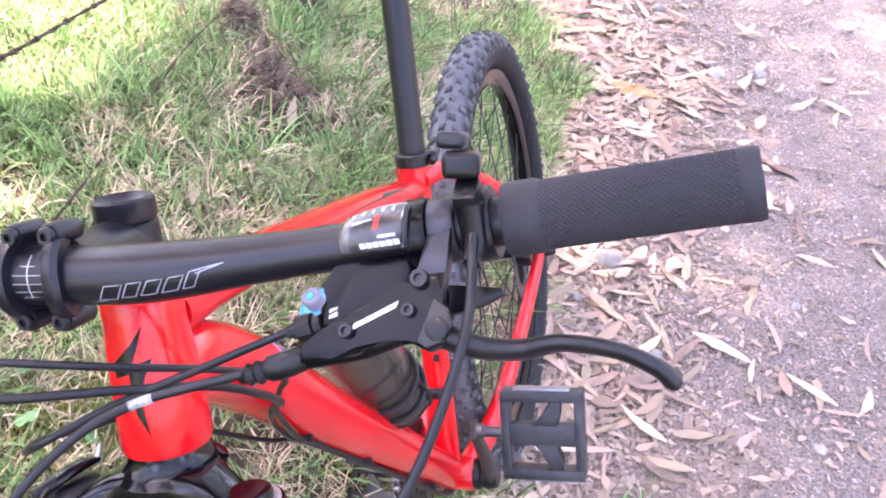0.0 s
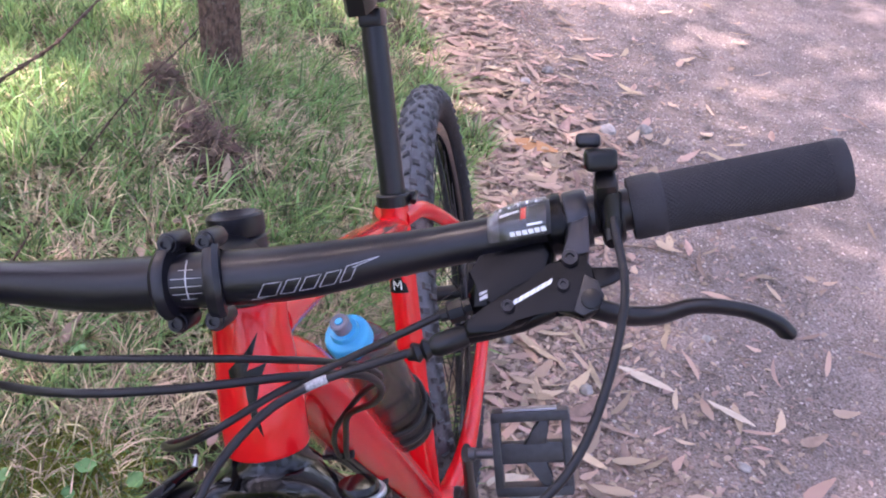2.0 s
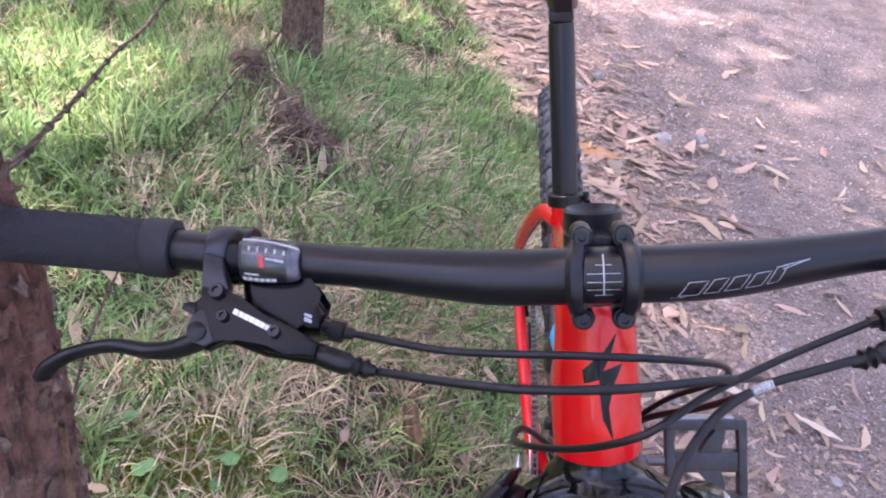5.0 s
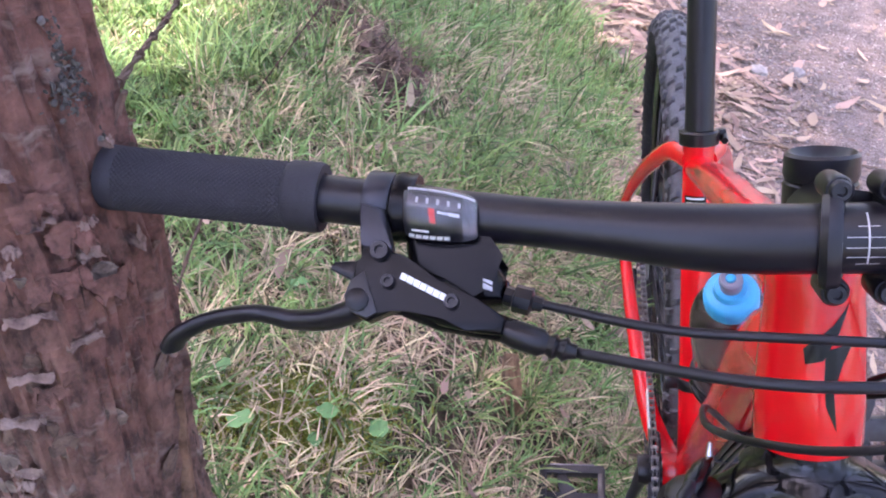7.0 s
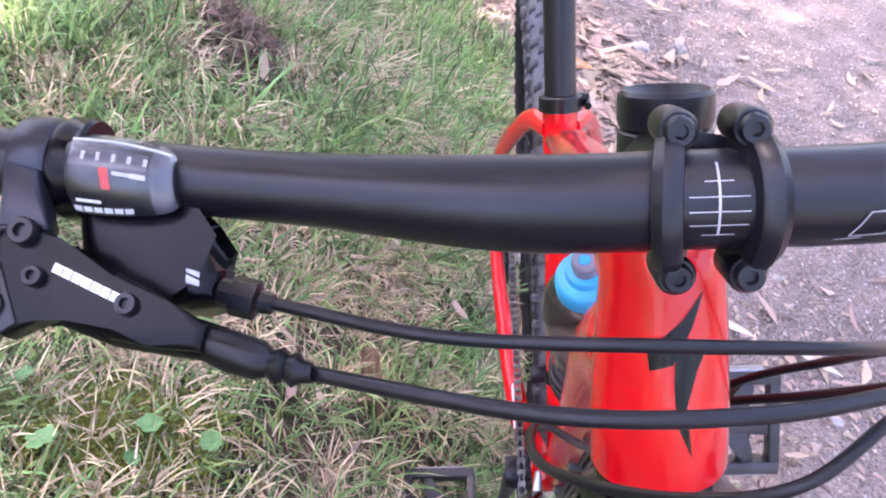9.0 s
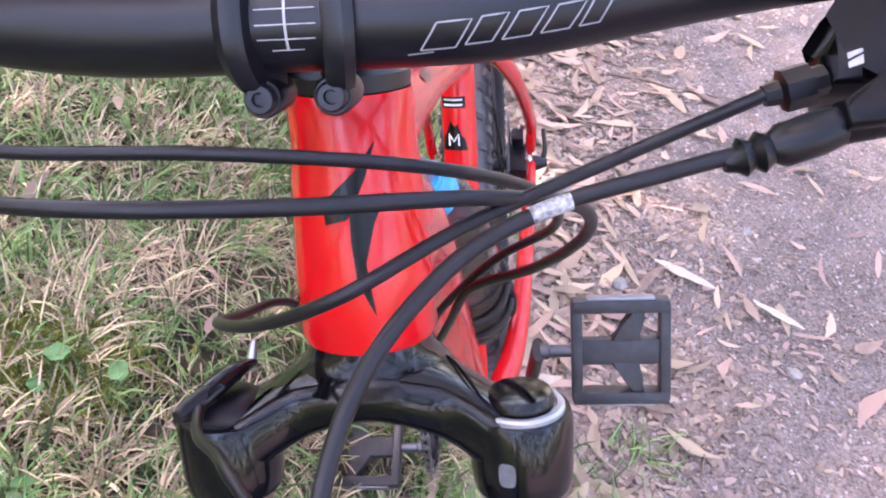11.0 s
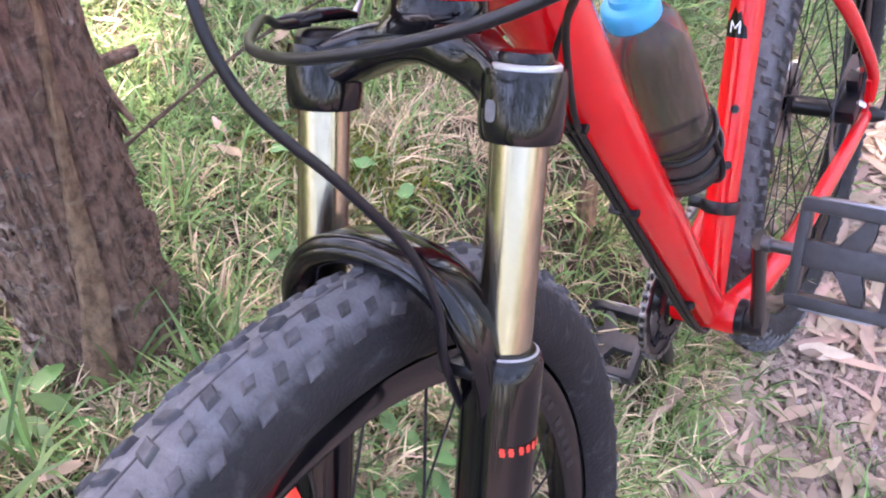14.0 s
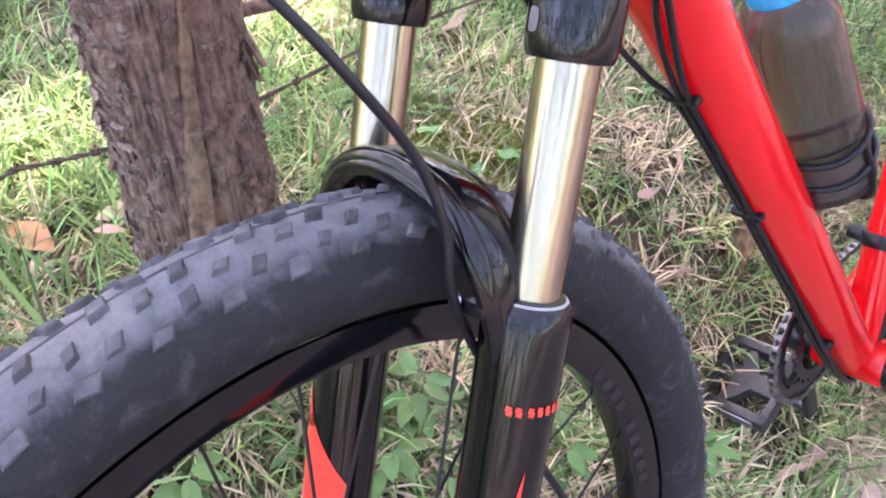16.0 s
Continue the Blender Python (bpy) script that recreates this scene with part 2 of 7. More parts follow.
TYRE = tyre_material()
TYRE.node_tree.nodes["Principled BSDF"].inputs["Specular IOR Level"].default_value = 0.28
CHROME = material("stanchion_chrome", (0.38, 0.345, 0.265), 0.19, 1.0, spread=0.06, scale=80)
STEEL = material("steel", (0.55, 0.55, 0.56), 0.28, 1.0, spread=0.25, scale=120)
DARK_STEEL = material("dark_steel", (0.14, 0.14, 0.16), 0.32, 0.9, spread=0.2, scale=100)
GREASY = material("greasy_steel", (0.26, 0.25, 0.25), 0.35, 0.9, spread=0.5, scale=160)
ALLOY = material("bright_alloy", (0.50, 0.50, 0.51), 0.36, 0.6, spread=0.12, scale=100)
GREY_METAL = material("grey_alloy", (0.33, 0.33, 0.36), 0.35, 0.8, spread=0.2, scale=100)
PRINT = material("worn_white_print", (0.50, 0.50, 0.52), 0.5, spread=0.4, scale=400)
WHITE = material("white_print", (0.75, 0.75, 0.75), 0.5)
SILVER_PRINT = material("silver_print", (0.30, 0.30, 0.33), 0.45)
RED_PRINT = material("red_print", (0.80, 0.05, 0.03), 0.4)
BLACK_PRINT = material("black_print", (0.005, 0.005, 0.006), 0.16)
BLACK_PRINT.node_tree.nodes["Principled BSDF"].inputs["Specular IOR Level"].default_value = 0.25
# pale colour standing in for light on a clear edge
EDGE_GLINT = material("pale_edge_glint", (0.48, 0.48, 0.50), 0.25)
HAZE = material("hazy_plastic", (0.17, 0.17, 0.185), 0.22, second=(0.06, 0.06, 0.07), scale=140)
TAG = material("grey_white_tag", (0.50, 0.50, 0.52), 0.5, second=(0.10, 0.10, 0.11), scale=700)
BLUE = material("blue_plastic", (0.008, 0.36, 0.66), 0.35, spread=0.08, scale=40)
GREY_PLASTIC = material("grey_rubber", (0.13, 0.13, 0.145), 0.55, spread=0.4, scale=200)


def bark_material(name, dark, mid, pale, split=0.44):
    """Fissured bark: stretched upright, reddish-brown with torn grey flakes."""
    mat = material(name, mid, 0.92)
    nt = mat.node_tree
    n, ln = nt.nodes, nt.links.new
    b = n["Principled BSDF"]
    co = n.new("ShaderNodeTexCoord")
    mp = n.new("ShaderNodeMapping")
    mp.inputs["Scale"].default_value = (1, 1, 0.6)
    ln(co.outputs["Object"], mp.inputs["Vector"])

    def tex(scale, detail, vec):
        t = n.new("ShaderNodeTexNoise")
        t.inputs["Scale"].default_value, t.inputs["Detail"].default_value, t.inputs["Roughness"].default_value = scale, detail, 0.65
        ln(vec, t.inputs["Vector"])
        return t.outputs["Fac"]

    up_, flat_ = mp.outputs["Vector"], co.outputs["Object"]
    wide = n.new("ShaderNodeMapping")
    wide.inputs["Scale"].default_value = (0.6, 0.6, 1.7)
    ln(co.outputs["Object"], wide.inputs["Vector"])
    grain, torn, blot = tex(85, 9, up_), tex(48, 8, wide.outputs["Vector"]), tex(9, 4, flat_)
    r1 = n.new("ShaderNodeValToRGB")
    for e, (p, c) in zip([r1.color_ramp.elements[0], r1.color_ramp.elements.new(0.5), r1.color_ramp.elements[-1]], ((0.37, dark), (0.50, mid), (0.66, tuple(min(1, v * 1.5) for v in mid)))):
        e.position, e.color = p, (*c, 1)
    ln(grain, r1.inputs["Fac"])
    r2 = n.new("ShaderNodeValToRGB")
    r2.color_ramp.elements[0].position, r2.color_ramp.elements[1].position = 0.55, 0.68
    ln(torn, r2.inputs["Fac"])
    r3 = n.new("ShaderNodeValToRGB")
    r3.color_ramp.elements[0].position, r3.color_ramp.elements[1].position = 0.42, 0.62
    ln(blot, r3.inputs["Fac"])
    mul = n.new("ShaderNodeMath")
    mul.operation = "MULTIPLY"
    ln(r2.outputs["Color"], mul.inputs[0])
    ln(r3.outputs["Color"], mul.inputs[1])
    mx = n.new("ShaderNodeMix")
    mx.data_type = "RGBA"
    ln(mul.outputs[0], mx.inputs["Factor"])
    ln(r1.outputs["Color"], mx.inputs["A"])
    mx.inputs["B"].default_value = (*pale, 1)
    # narrow upright cracks
    tall = n.new("ShaderNodeMapping")
    tall.inputs["Scale"].default_value = (1, 1, 0.16)
    ln(co.outputs["Object"], tall.inputs["Vector"])
    seam = tex(34, 3, tall.outputs["Vector"])
    off = n.new("ShaderNodeMath")
    off.operation = "SUBTRACT"
    off.inputs[1].default_value = 0.5
    ln(seam, off.inputs[0])
    mag = n.new("ShaderNodeMath")
    mag.operation = "ABSOLUTE"
    ln(off.outputs[0], mag.inputs[0])
    crack = n.new("ShaderNodeMapRange")
    crack.inputs["From Min"].default_value, crack.inputs["From Max"].default_value = 0.002, 0.010
    ln(mag.outputs[0], crack.inputs["Value"])
    broken = n.new("ShaderNodeMapRange")
    broken.inputs["From Min"].default_value, broken.inputs["From Max"].default_value = split - 0.06, split
    ln(tex(14, 3, flat_), broken.inputs["Value"])
    deep = n.new("ShaderNodeMath")
    deep.operation = "MAXIMUM"
    ln(crack.outputs["Result"], deep.inputs[0])
    ln(broken.outputs["Result"], deep.inputs[1])
    lined = n.new("ShaderNodeMix")
    lined.data_type = "RGBA"
    ln(deep.outputs[0], lined.inputs["Factor"])
    lined.inputs["A"].default_value = (*(v * 0.7 for v in dark), 1)
    ln(mx.outputs["Result"], lined.inputs["B"])
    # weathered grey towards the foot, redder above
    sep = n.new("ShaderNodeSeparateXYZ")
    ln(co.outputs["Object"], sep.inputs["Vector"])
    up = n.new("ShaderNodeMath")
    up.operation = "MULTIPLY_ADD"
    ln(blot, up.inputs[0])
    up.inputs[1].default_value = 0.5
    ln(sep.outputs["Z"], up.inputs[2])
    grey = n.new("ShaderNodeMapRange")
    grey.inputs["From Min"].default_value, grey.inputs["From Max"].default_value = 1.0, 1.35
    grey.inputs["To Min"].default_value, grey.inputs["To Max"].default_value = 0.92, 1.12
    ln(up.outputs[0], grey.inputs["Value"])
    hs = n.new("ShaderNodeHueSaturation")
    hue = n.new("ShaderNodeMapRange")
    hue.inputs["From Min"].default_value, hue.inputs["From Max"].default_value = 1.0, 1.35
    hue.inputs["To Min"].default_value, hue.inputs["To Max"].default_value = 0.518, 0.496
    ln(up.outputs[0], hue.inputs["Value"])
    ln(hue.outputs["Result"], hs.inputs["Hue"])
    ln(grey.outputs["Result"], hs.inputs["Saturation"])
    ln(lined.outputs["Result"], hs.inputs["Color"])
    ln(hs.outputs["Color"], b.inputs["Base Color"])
    bp = n.new("ShaderNodeBump")
    bp.inputs["Strength"].default_value, bp.inputs["Distance"].default_value = 0.9, 0.004
    ln(grain, bp.inputs["Height"])
    bp2 = n.new("ShaderNodeBump")
    bp2.inputs["Strength"].default_value, bp2.inputs["Distance"].default_value = 0.9, 0.006
    ln(torn, bp2.inputs["Height"])
    ln(bp.outputs["Normal"], bp2.inputs["Normal"])
    bp3 = n.new("ShaderNodeBump")
    bp3.inputs["Strength"].default_value, bp3.inputs["Distance"].default_value = 0.8, 0.004
    ln(deep.outputs[0], bp3.inputs["Height"])
    ln(bp2.outputs["Normal"], bp3.inputs["Normal"])
    ln(bp3.outputs["Normal"], b.inputs["Normal"])
    return mat


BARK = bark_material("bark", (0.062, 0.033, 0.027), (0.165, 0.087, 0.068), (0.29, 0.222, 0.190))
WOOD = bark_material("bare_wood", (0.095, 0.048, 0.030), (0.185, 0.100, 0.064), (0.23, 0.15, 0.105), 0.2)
LEAF_GREEN = foliage("tree_leaf", (0.07, 0.12, 0.04), 0.5, 0.4, 0.3)
GRASS = foliage("green_grass", (0.200, 0.325, 0.112), 0.5, 0.75, 0.4)
STRAW = foliage("dry_grass", (0.60, 0.475, 0.315), 0.75, 0.6, 0.25)
STONE = material("stone", (0.40, 0.36, 0.34), 0.85, spread=0.45, scale=45, bump=0.6, bump_scale=150, island=-0.2)
LITTER = material("dry_leaf", (0.39, 0.262, 0.192), 0.7, spread=0.4, scale=60, island=-0.4)
LITTER_BITS = material("leaf_bits", (0.40, 0.275, 0.200), 0.75, island=0.38)
CRUMBS = material("leaf_crumbs", (0.33, 0.235, 0.185), 0.85, island=0.35)
TWIG = material("twig", (0.24, 0.17, 0.13), 0.85, spread=0.4, scale=90, bump=0.5)
RUST = material("rusty_wire", (0.10, 0.06, 0.045), 0.8, 0.3, spread=0.5, scale=200)


def glass(name, color, rough=0.08):
    mat = bpy.data.materials.new(name)
    mat.use_nodes = True
    b = mat.node_tree.nodes["Principled BSDF"]
    b.inputs["Base Color"].default_value = (*color, 1)
    b.inputs["Roughness"].default_value = rough
    b.inputs["Transmission Weight"].default_value = 1.0
    b.inputs["IOR"].default_value = 1.35
    return mat


SMOKE = glass("smoky_bottle_plastic", (0.22, 0.185, 0.175), 0.04)
SMOKE.node_tree.nodes["Principled BSDF"].inputs["Transmission Weight"].default_value = 0.9
CLEAR = glass("clear_window", (0.9, 0.9, 0.92), 0.08)

# ---- ground ----


def smooth(e0, e1, v):
    t = np.clip((v - e0) / (e1 - e0), 0, 1)
    return t * t * (3 - 2 * t)


RNG = np.random.default_rng(7)
WAVES = [(RNG.uniform(-1, 1, 2) * f, RNG.uniform(0, 6.28), a) for f, a in [(2.0, 0.02)] * 5 + [(6.0, 0.007)] * 9 + [(17.0, 0.003)] * 12]


ROOT_TOP, ROOT_WEST, ROOT_EAST = (-0.53, 1.92), (-0.60, 1.56), (-0.39, 1.68)


def off_line(x, y, a, b):
    """The distance on the plan from the line between a and b."""
    dx, dy = b[0] - a[0], b[1] - a[1]
    t = np.clip(((x - a[0]) * dx + (y - a[1]) * dy) / (dx * dx + dy * dy), 0, 1)
    return np.hypot(x - a[0] - t * dx, y - a[1] - t * dy)


def height(x, y):
    """The lie of the land: a gravel path, and a grass bank that rises from its edge."""
    x, y = np.asarray(x, float), np.asarray(y, float)
    far = np.clip(1 - (np.hypot(x, y - 1) - 4) / 10, 0, 1)
    base = 0.15 - 0.085 * (np.clip(y, -6, 9) - 1) * far
    bank = 0.33 * smooth(0.20, -0.50, x)
    mound = 0.030 * np.exp(-(off_line(x, y, ROOT_TOP, ROOT_WEST) / 0.045) ** 2) + 0.042 * np.exp(-(off_line(x, y, ROOT_TOP, ROOT_EAST) / 0.065) ** 2)
    rough = sum(a * np.sin(k[0] * x + k[1] * y + p) for k, p, a in WAVES)
    mound = mound * (1 + 0.45 * np.sin(31 * x + 13 * y) * np.sin(27 * y - 9 * x + 1) + 0.25 * np.sin(71 * x - 33 * y) * np.sin(63 * y + 21 * x)) - 0.045 * np.exp(-((x + 0.09) / 0.11) ** 2 - ((y - 0.80) / 0.12) ** 2)
    return base + bank + mound + rough * (0.35 + 0.65 * smooth(0.35, -0.2, x))


EDGE_WOB = [(3.1, 0.4, 0.05), (7.7, 1.9, 0.03), (15.0, 4.0, 0.018)]


def edge(y):
    """x of the line where the grass gives way to leaf litter."""
    y = np.asarray(y, float)
    x = np.interp(y, [-2, 0.3, 0.75, 0.9, 1.25, 1.9, 2.4, 3.0, 4.5], [-0.02, -0.02, 0.02, 0.09, 0.18, 0.22, 0.29, 0.28, 0.27])
    return x + sum(a * np.sin(f * y + p) for f, p, a in EDGE_WOB)


def h(x, y):
    return float(height(x, y))


def spaced(lo, hi, step, out):
    inner = list(np.arange(lo, hi + step / 2, step))
    up, down, d, e = [], [], step, step
    while (up[-1] if up else hi) < out:
        d *= 1.35
        up.append((up[-1] if up else hi) + d)
    while (down[-1] if down else lo) > -out:
        e *= 1.35
        down.append((down[-1] if down else lo) - e)
    return np.array(down[::-1] + inner + up)


gx, gy = spaced(-1.9, 2.3, 0.025, 400), spaced(-0.7, 4.4, 0.025, 400)
GX, GY = np.meshgrid(gx, gy)
gv = np.stack([GX, GY, height(GX, GY)], -1).reshape(-1, 3)
nx = len(gx)
ii = (np.arange(len(gy) - 1)[:, None] * nx + np.arange(nx - 1)[None]).reshape(-1)
gf = np.stack([ii, ii + 1, ii + 1 + nx, ii + nx], 1)
gm = bpy.data.meshes.new("ground")
gm.from_pydata(gv.tolist(), [], gf.tolist())
gm.polygons.foreach_set("use_smooth", [True] * len(gf))
mask = smooth(-0.05, 0.07, gv[:, 0] - edge(gv[:, 1]))
at = gm.attributes.new("path", "FLOAT", "POINT")
at.data.foreach_set("value", mask.astype(np.float32))


def ground_material():
    mat = bpy.data.materials.new("ground")
    mat.use_nodes = True
    nt = mat.node_tree
    n, ln = nt.nodes, nt.links.new
    b = n["Principled BSDF"]
    b.inputs["Roughness"].default_value = 0.95
    co = n.new("ShaderNodeTexCoord")

    def noise_tex(scale, detail=6):
        t = n.new("ShaderNodeTexNoise")
        t.inputs["Scale"].default_value, t.inputs["Detail"].default_value = scale, detail
        ln(co.outputs["Object"], t.inputs["Vector"])
        return t

    def ramp(src, stops):
        r = n.new("ShaderNodeValToRGB")
        while len(r.color_ramp.elements) < len(stops):
            r.color_ramp.elements.new(0.5)
        for e, (p, c) in zip(r.color_ramp.elements, stops):
            e.position, e.color = p, (*c, 1)
        ln(src, r.inputs["Fac"])
        return r.outputs["Color"]

    def mix(fac, a, b2, mode="MIX"):
        m = n.new("ShaderNodeMix")
        m.data_type, m.blend_type = "RGBA", mode
        if isinstance(fac, float):
            m.inputs["Factor"].default_value = fac
        else:
            ln(fac, m.inputs["Factor"])
        ln(a, m.inputs["A"])
        ln(b2, m.inputs["B"])
        return m.outputs["Result"]

    grit, dust, broad = noise_tex(170), noise_tex(14), noise_tex(3.2, 3)
    sand = ramp(dust.outputs["Fac"], [(0.3, (0.214, 0.166, 0.150)), (0.7, (0.300, 0.240, 0.220))])
    specks = ramp(grit.outputs["Fac"], [(0.30, (0.45, 0.43, 0.42)), (0.52, (1, 1, 1)), (0.72, (1.4, 1.38, 1.36))])
    path = mix(1.0, sand, specks, "MULTIPLY")
    soil = ramp(noise_tex(26).outputs["Fac"], [(0.3, (0.040, 0.028, 0.020)), (0.55, (0.10, 0.072, 0.046)), (0.75, (0.17, 0.13, 0.075))])
    damp = ramp(broad.outputs["Fac"], [(0.35, (0.80, 0.79, 0.78)), (0.65, (1.08, 1.06, 1.05))])
    a = n.new("ShaderNodeAttribute")
    a.attribute_name = "path"
    rot_leaf = ramp(noise_tex(60).outputs["Fac"], [(0.3, (0.12, 0.083, 0.064)), (0.5, (0.255, 0.182, 0.145)), (0.72, (0.37, 0.275, 0.222))])
    a2 = n.new("ShaderNodeAttribute")
    a2.attribute_name = "litter"
    path = mix(a2.outputs["Fac"], path, rot_leaf)
    ln(mix(1.0, mix(a.outputs["Fac"], soil, path), damp, "MULTIPLY"), b.inputs["Base Color"])
    bp = n.new("ShaderNodeBump")
    bp.inputs["Strength"].default_value, bp.inputs["Distance"].default_value = 0.8, 0.004
    ln(grit.outputs["Fac"], bp.inputs["Height"])
    bp2 = n.new("ShaderNodeBump")
    bp2.inputs["Strength"].default_value, bp2.inputs["Distance"].default_value = 0.9, 0.03
    ln(noise_tex(45).outputs["Fac"], bp2.inputs["Height"])
    ln(bp2.outputs["Normal"], bp.inputs["Normal"])
    ln(bp.outputs["Normal"], b.inputs["Normal"])
    return mat


lit = np.clip(smooth(0.62, 0.02, gv[:, 0] - edge(gv[:, 1]) + 0.10 * np.sin(9 * gv[:, 1] + 4 * gv[:, 0]) + 0.06 * np.sin(23 * gv[:, 1] - 11 * gv[:, 0])) * 0.85, 0, 1)
at2 = gm.attributes.new("litter", "FLOAT", "POINT")
at2.data.foreach_set("value", lit.astype(np.float32))
gm.materials.append(ground_material())
ground = tagged(new("ground", gm), "gravel path beside a grassy bank with leaf litter", "ground", kind="structure")

# ---- the bike: x to its left side, y to its rear, z up, from the bottom bracket ----
BIKE = Matrix(((0.96065, 0.16801, -0.22117, 0.00747), (-0.13599, 0.97884, 0.15289, 0.73046), (0.24218, -0.11680, 0.96318, 0.48961), (0, 0, 0, 1)))
bike = new("mountain_bike")
bike.matrix_world = BIKE
tagged(bike, "red hardtail mountain bike leaning on a tree trunk", "bicycle")

AX = Vector((0, 0.317, 0.948))
FW = Vector((0, -0.948, 0.317))
H0 = Vector((0, -0.46, 0.537))


def fk(x, down, fwd):
    """A place on the fork: to the left, down along the steering axis from the head tube's foot, and forward of it."""
    return H0 + Vector((x, 0, 0)) - down * AX + fwd * FW


# frame
bm = bmesh.new()
lathe(bm, [(0.0, 0.0), (0.0288, 0.0), (0.0300, 0.003), (0.0296, 0.03), (0.0278, 0.065), (0.0260, 0.088), (0.0264, 0.102), (0.0255, 0.106), (0.0, 0.106)], along(H0, AX), 40)
tube(bm, spline([(0, -0.420, 0.612), (0, -0.36, 0.591), (0, -0.22, 0.535), (0, -0.05, 0.461), (0, 0.06, 0.409), (0, 0.114, 0.382)]), [0.025, 0.023, 0.020, 0.019, 0.018, 0.016], 24, 0.82, (1, 0, 0))
tube(bm, spline([(0, -0.446, 0.575), (0, -0.405, 0.556), (0, -0.352, 0.498), (0, -0.27, 0.378), (0, -0.14, 0.195), (0, -0.006, 0.008)]), [0.027, 0.0295, 0.0300, 0.0275, 0.0255, 0.0225], 28, 1.04, (1, 0, 0))
tube(bm, [(0, 0, 0), (0, 0.05, 0.169), (0, 0.116, 0.392), (0, 0.1255, 0.424)], [0.0185, 0.0178, 0.0182, 0.0188], 28)
lathe(bm, [(0.0, -0.0375), (0.021, -0.0375), (0.0225, -0.034), (0.0225, 0.034), (0.021, 0.0375), (0.0, 0.0375)], along((0, 0, 0), (1, 0, 0)), 32)
for s in (1, -1):
    tube(bm, spline([(s * 0.010, 0.112, 0.395), (s * 0.030, 0.165, 0.378), (s * 0.055, 0.27, 0.290), (s * 0.071, 0.38, 0.185), (s * 0.076, 0.445, 0.115), (s * 0.074, 0.452, 0.075)]), [0.0105, 0.0105, 0.0095, 0.0085, 0.008, 0.0075], 16, 1.15, (1, 0, 0))
    tube(bm, spline([(s * 0.026, 0.012, 0.002), (s * 0.044, 0.07, 0.008), (s * 0.056, 0.15, 0.018), (s * 0.067, 0.30, 0.036), (s * 0.074, 0.44, 0.055)]), [0.016, 0.0145, 0.0125, 0.0105, 0.009], 16, 1.2, (1, 0, 0))
    plate(bm, [(-0.035, -0.016), (0.012, -0.022), (0.022, 0.0), (0.012, 0.035), (-0.004, 0.06), (-0.016, 0.055), (-0.012, 0.02)], along((s * 0.073, 0.45, 0.055), (1, 0, 0), (0, 1, 0)), 0.007)
frame_part = part("frame", bm, RED, bike, "glossy red aluminium frame")

# seat post, clamp, saddle
ST = Vector((0, 0.284, 0.959))
bm = lathe(bmesh.new(), [(0.0, 0.40), (0.0162, 0.40), (0.0162, 0.635), (0.0155, 0.655), (0.0, 0.657)], along((0, 0, 0), ST), 32)
block(bm, along(ST * 0.666, ST, (1, 0, 0)), 0.030, 0.045, 0.022, 0.005)
part("seat_post", bm, SATIN, bike)
bm = lathe(bmesh.new(), [(0.0190, 0.428), (0.0222, 0.429), (0.0225, 0.443), (0.0205, 0.445), (0.0164, 0.445)], along((0, 0, 0), ST), 36)
block(bm, along(ST * 0.437 + Vector((0.0235, 0.004, 0)), ST, (1, 0, 0)), 0.013, 0.012, 0.014, 0.002)
lathe(bm, [(0, -0.012), (0.004, -0.012), (0.0045, 0.012), (0, 0.012)], along(ST * 0.437 + Vector((0.027, 0.0, 0)), (0, 1, 0)), 12)
part("seat_clamp", bm, PLASTIC, bike)
bm = bmesh.new()
sm = along(ST * 0.70, (0, 0, 1), (0, 1, 0))
rows = []
for i in range(17):
    t = i / 16
    w = 0.018 + 0.055 * smooth(0.35, 0.95, t)
    w *= min(1, 0.55 + 6 * min(t, 1 - t))
    z = 0.008 * math.sin(t * 3.1) + 0.014 * float(smooth(0.6, 1, t))
    rows.append([bm.verts.new(sm @ Vector((-0.10 + 0.27 * t, w * a, z + 0.022 * (1 - abs(a) ** 2.5) - 0.022 * (abs(a) > 0.99) + 0.018))) for a in (-1, -0.98, -0.7, -0.35, 0, 0.35, 0.7, 0.98, 1)])
for a, b in zip(rows[:-1], rows[1:]):
    for k in range(8):
        bm.faces.new((a[k], a[k + 1], b[k + 1], b[k]))
bm.faces.new(rows[0])
bm.faces.new(rows[-1][::-1])
for k in range(16):
    bm.faces.new((rows[k][0], rows[k + 1][0], rows[k + 1][8], rows[k][8]))
saddle = part("saddle", bm, PLASTIC, bike, "black saddle")
bm = bmesh.new()
for s in (1, -1):
    tube(bm, spline([sm @ Vector((-0.07, s * 0.008, 0.012)), sm @ Vector((-0.03, s * 0.02, -0.006)), sm @ Vector((0.05, s * 0.022, -0.006)), sm @ Vector((0.12, s * 0.03, 0.02))]), 0.0035, 10)
part("saddle_rail", bm, SATIN, saddle)

# handlebar and stem
BAR = [(0.0, -0.490, 0.694), (0.06, -0.489, 0.694), (0.12, -0.482, 0.6965), (0.19, -0.474, 0.7010), (0.25, -0.469, 0.7075), (0.368, -0.4633, 0.7200)]


BAR_LINE = spline([(-x, y, z) for x, y, z in BAR[:0:-1]] + BAR, 8)


def bar(x):
    """The middle of the handlebar at x."""
    xs = [q.x for q in BAR_LINE]
    return Vector((x, float(np.interp(x, xs, [q.y for q in BAR_LINE])), float(np.interp(x, xs, [q.z for q in BAR_LINE]))))


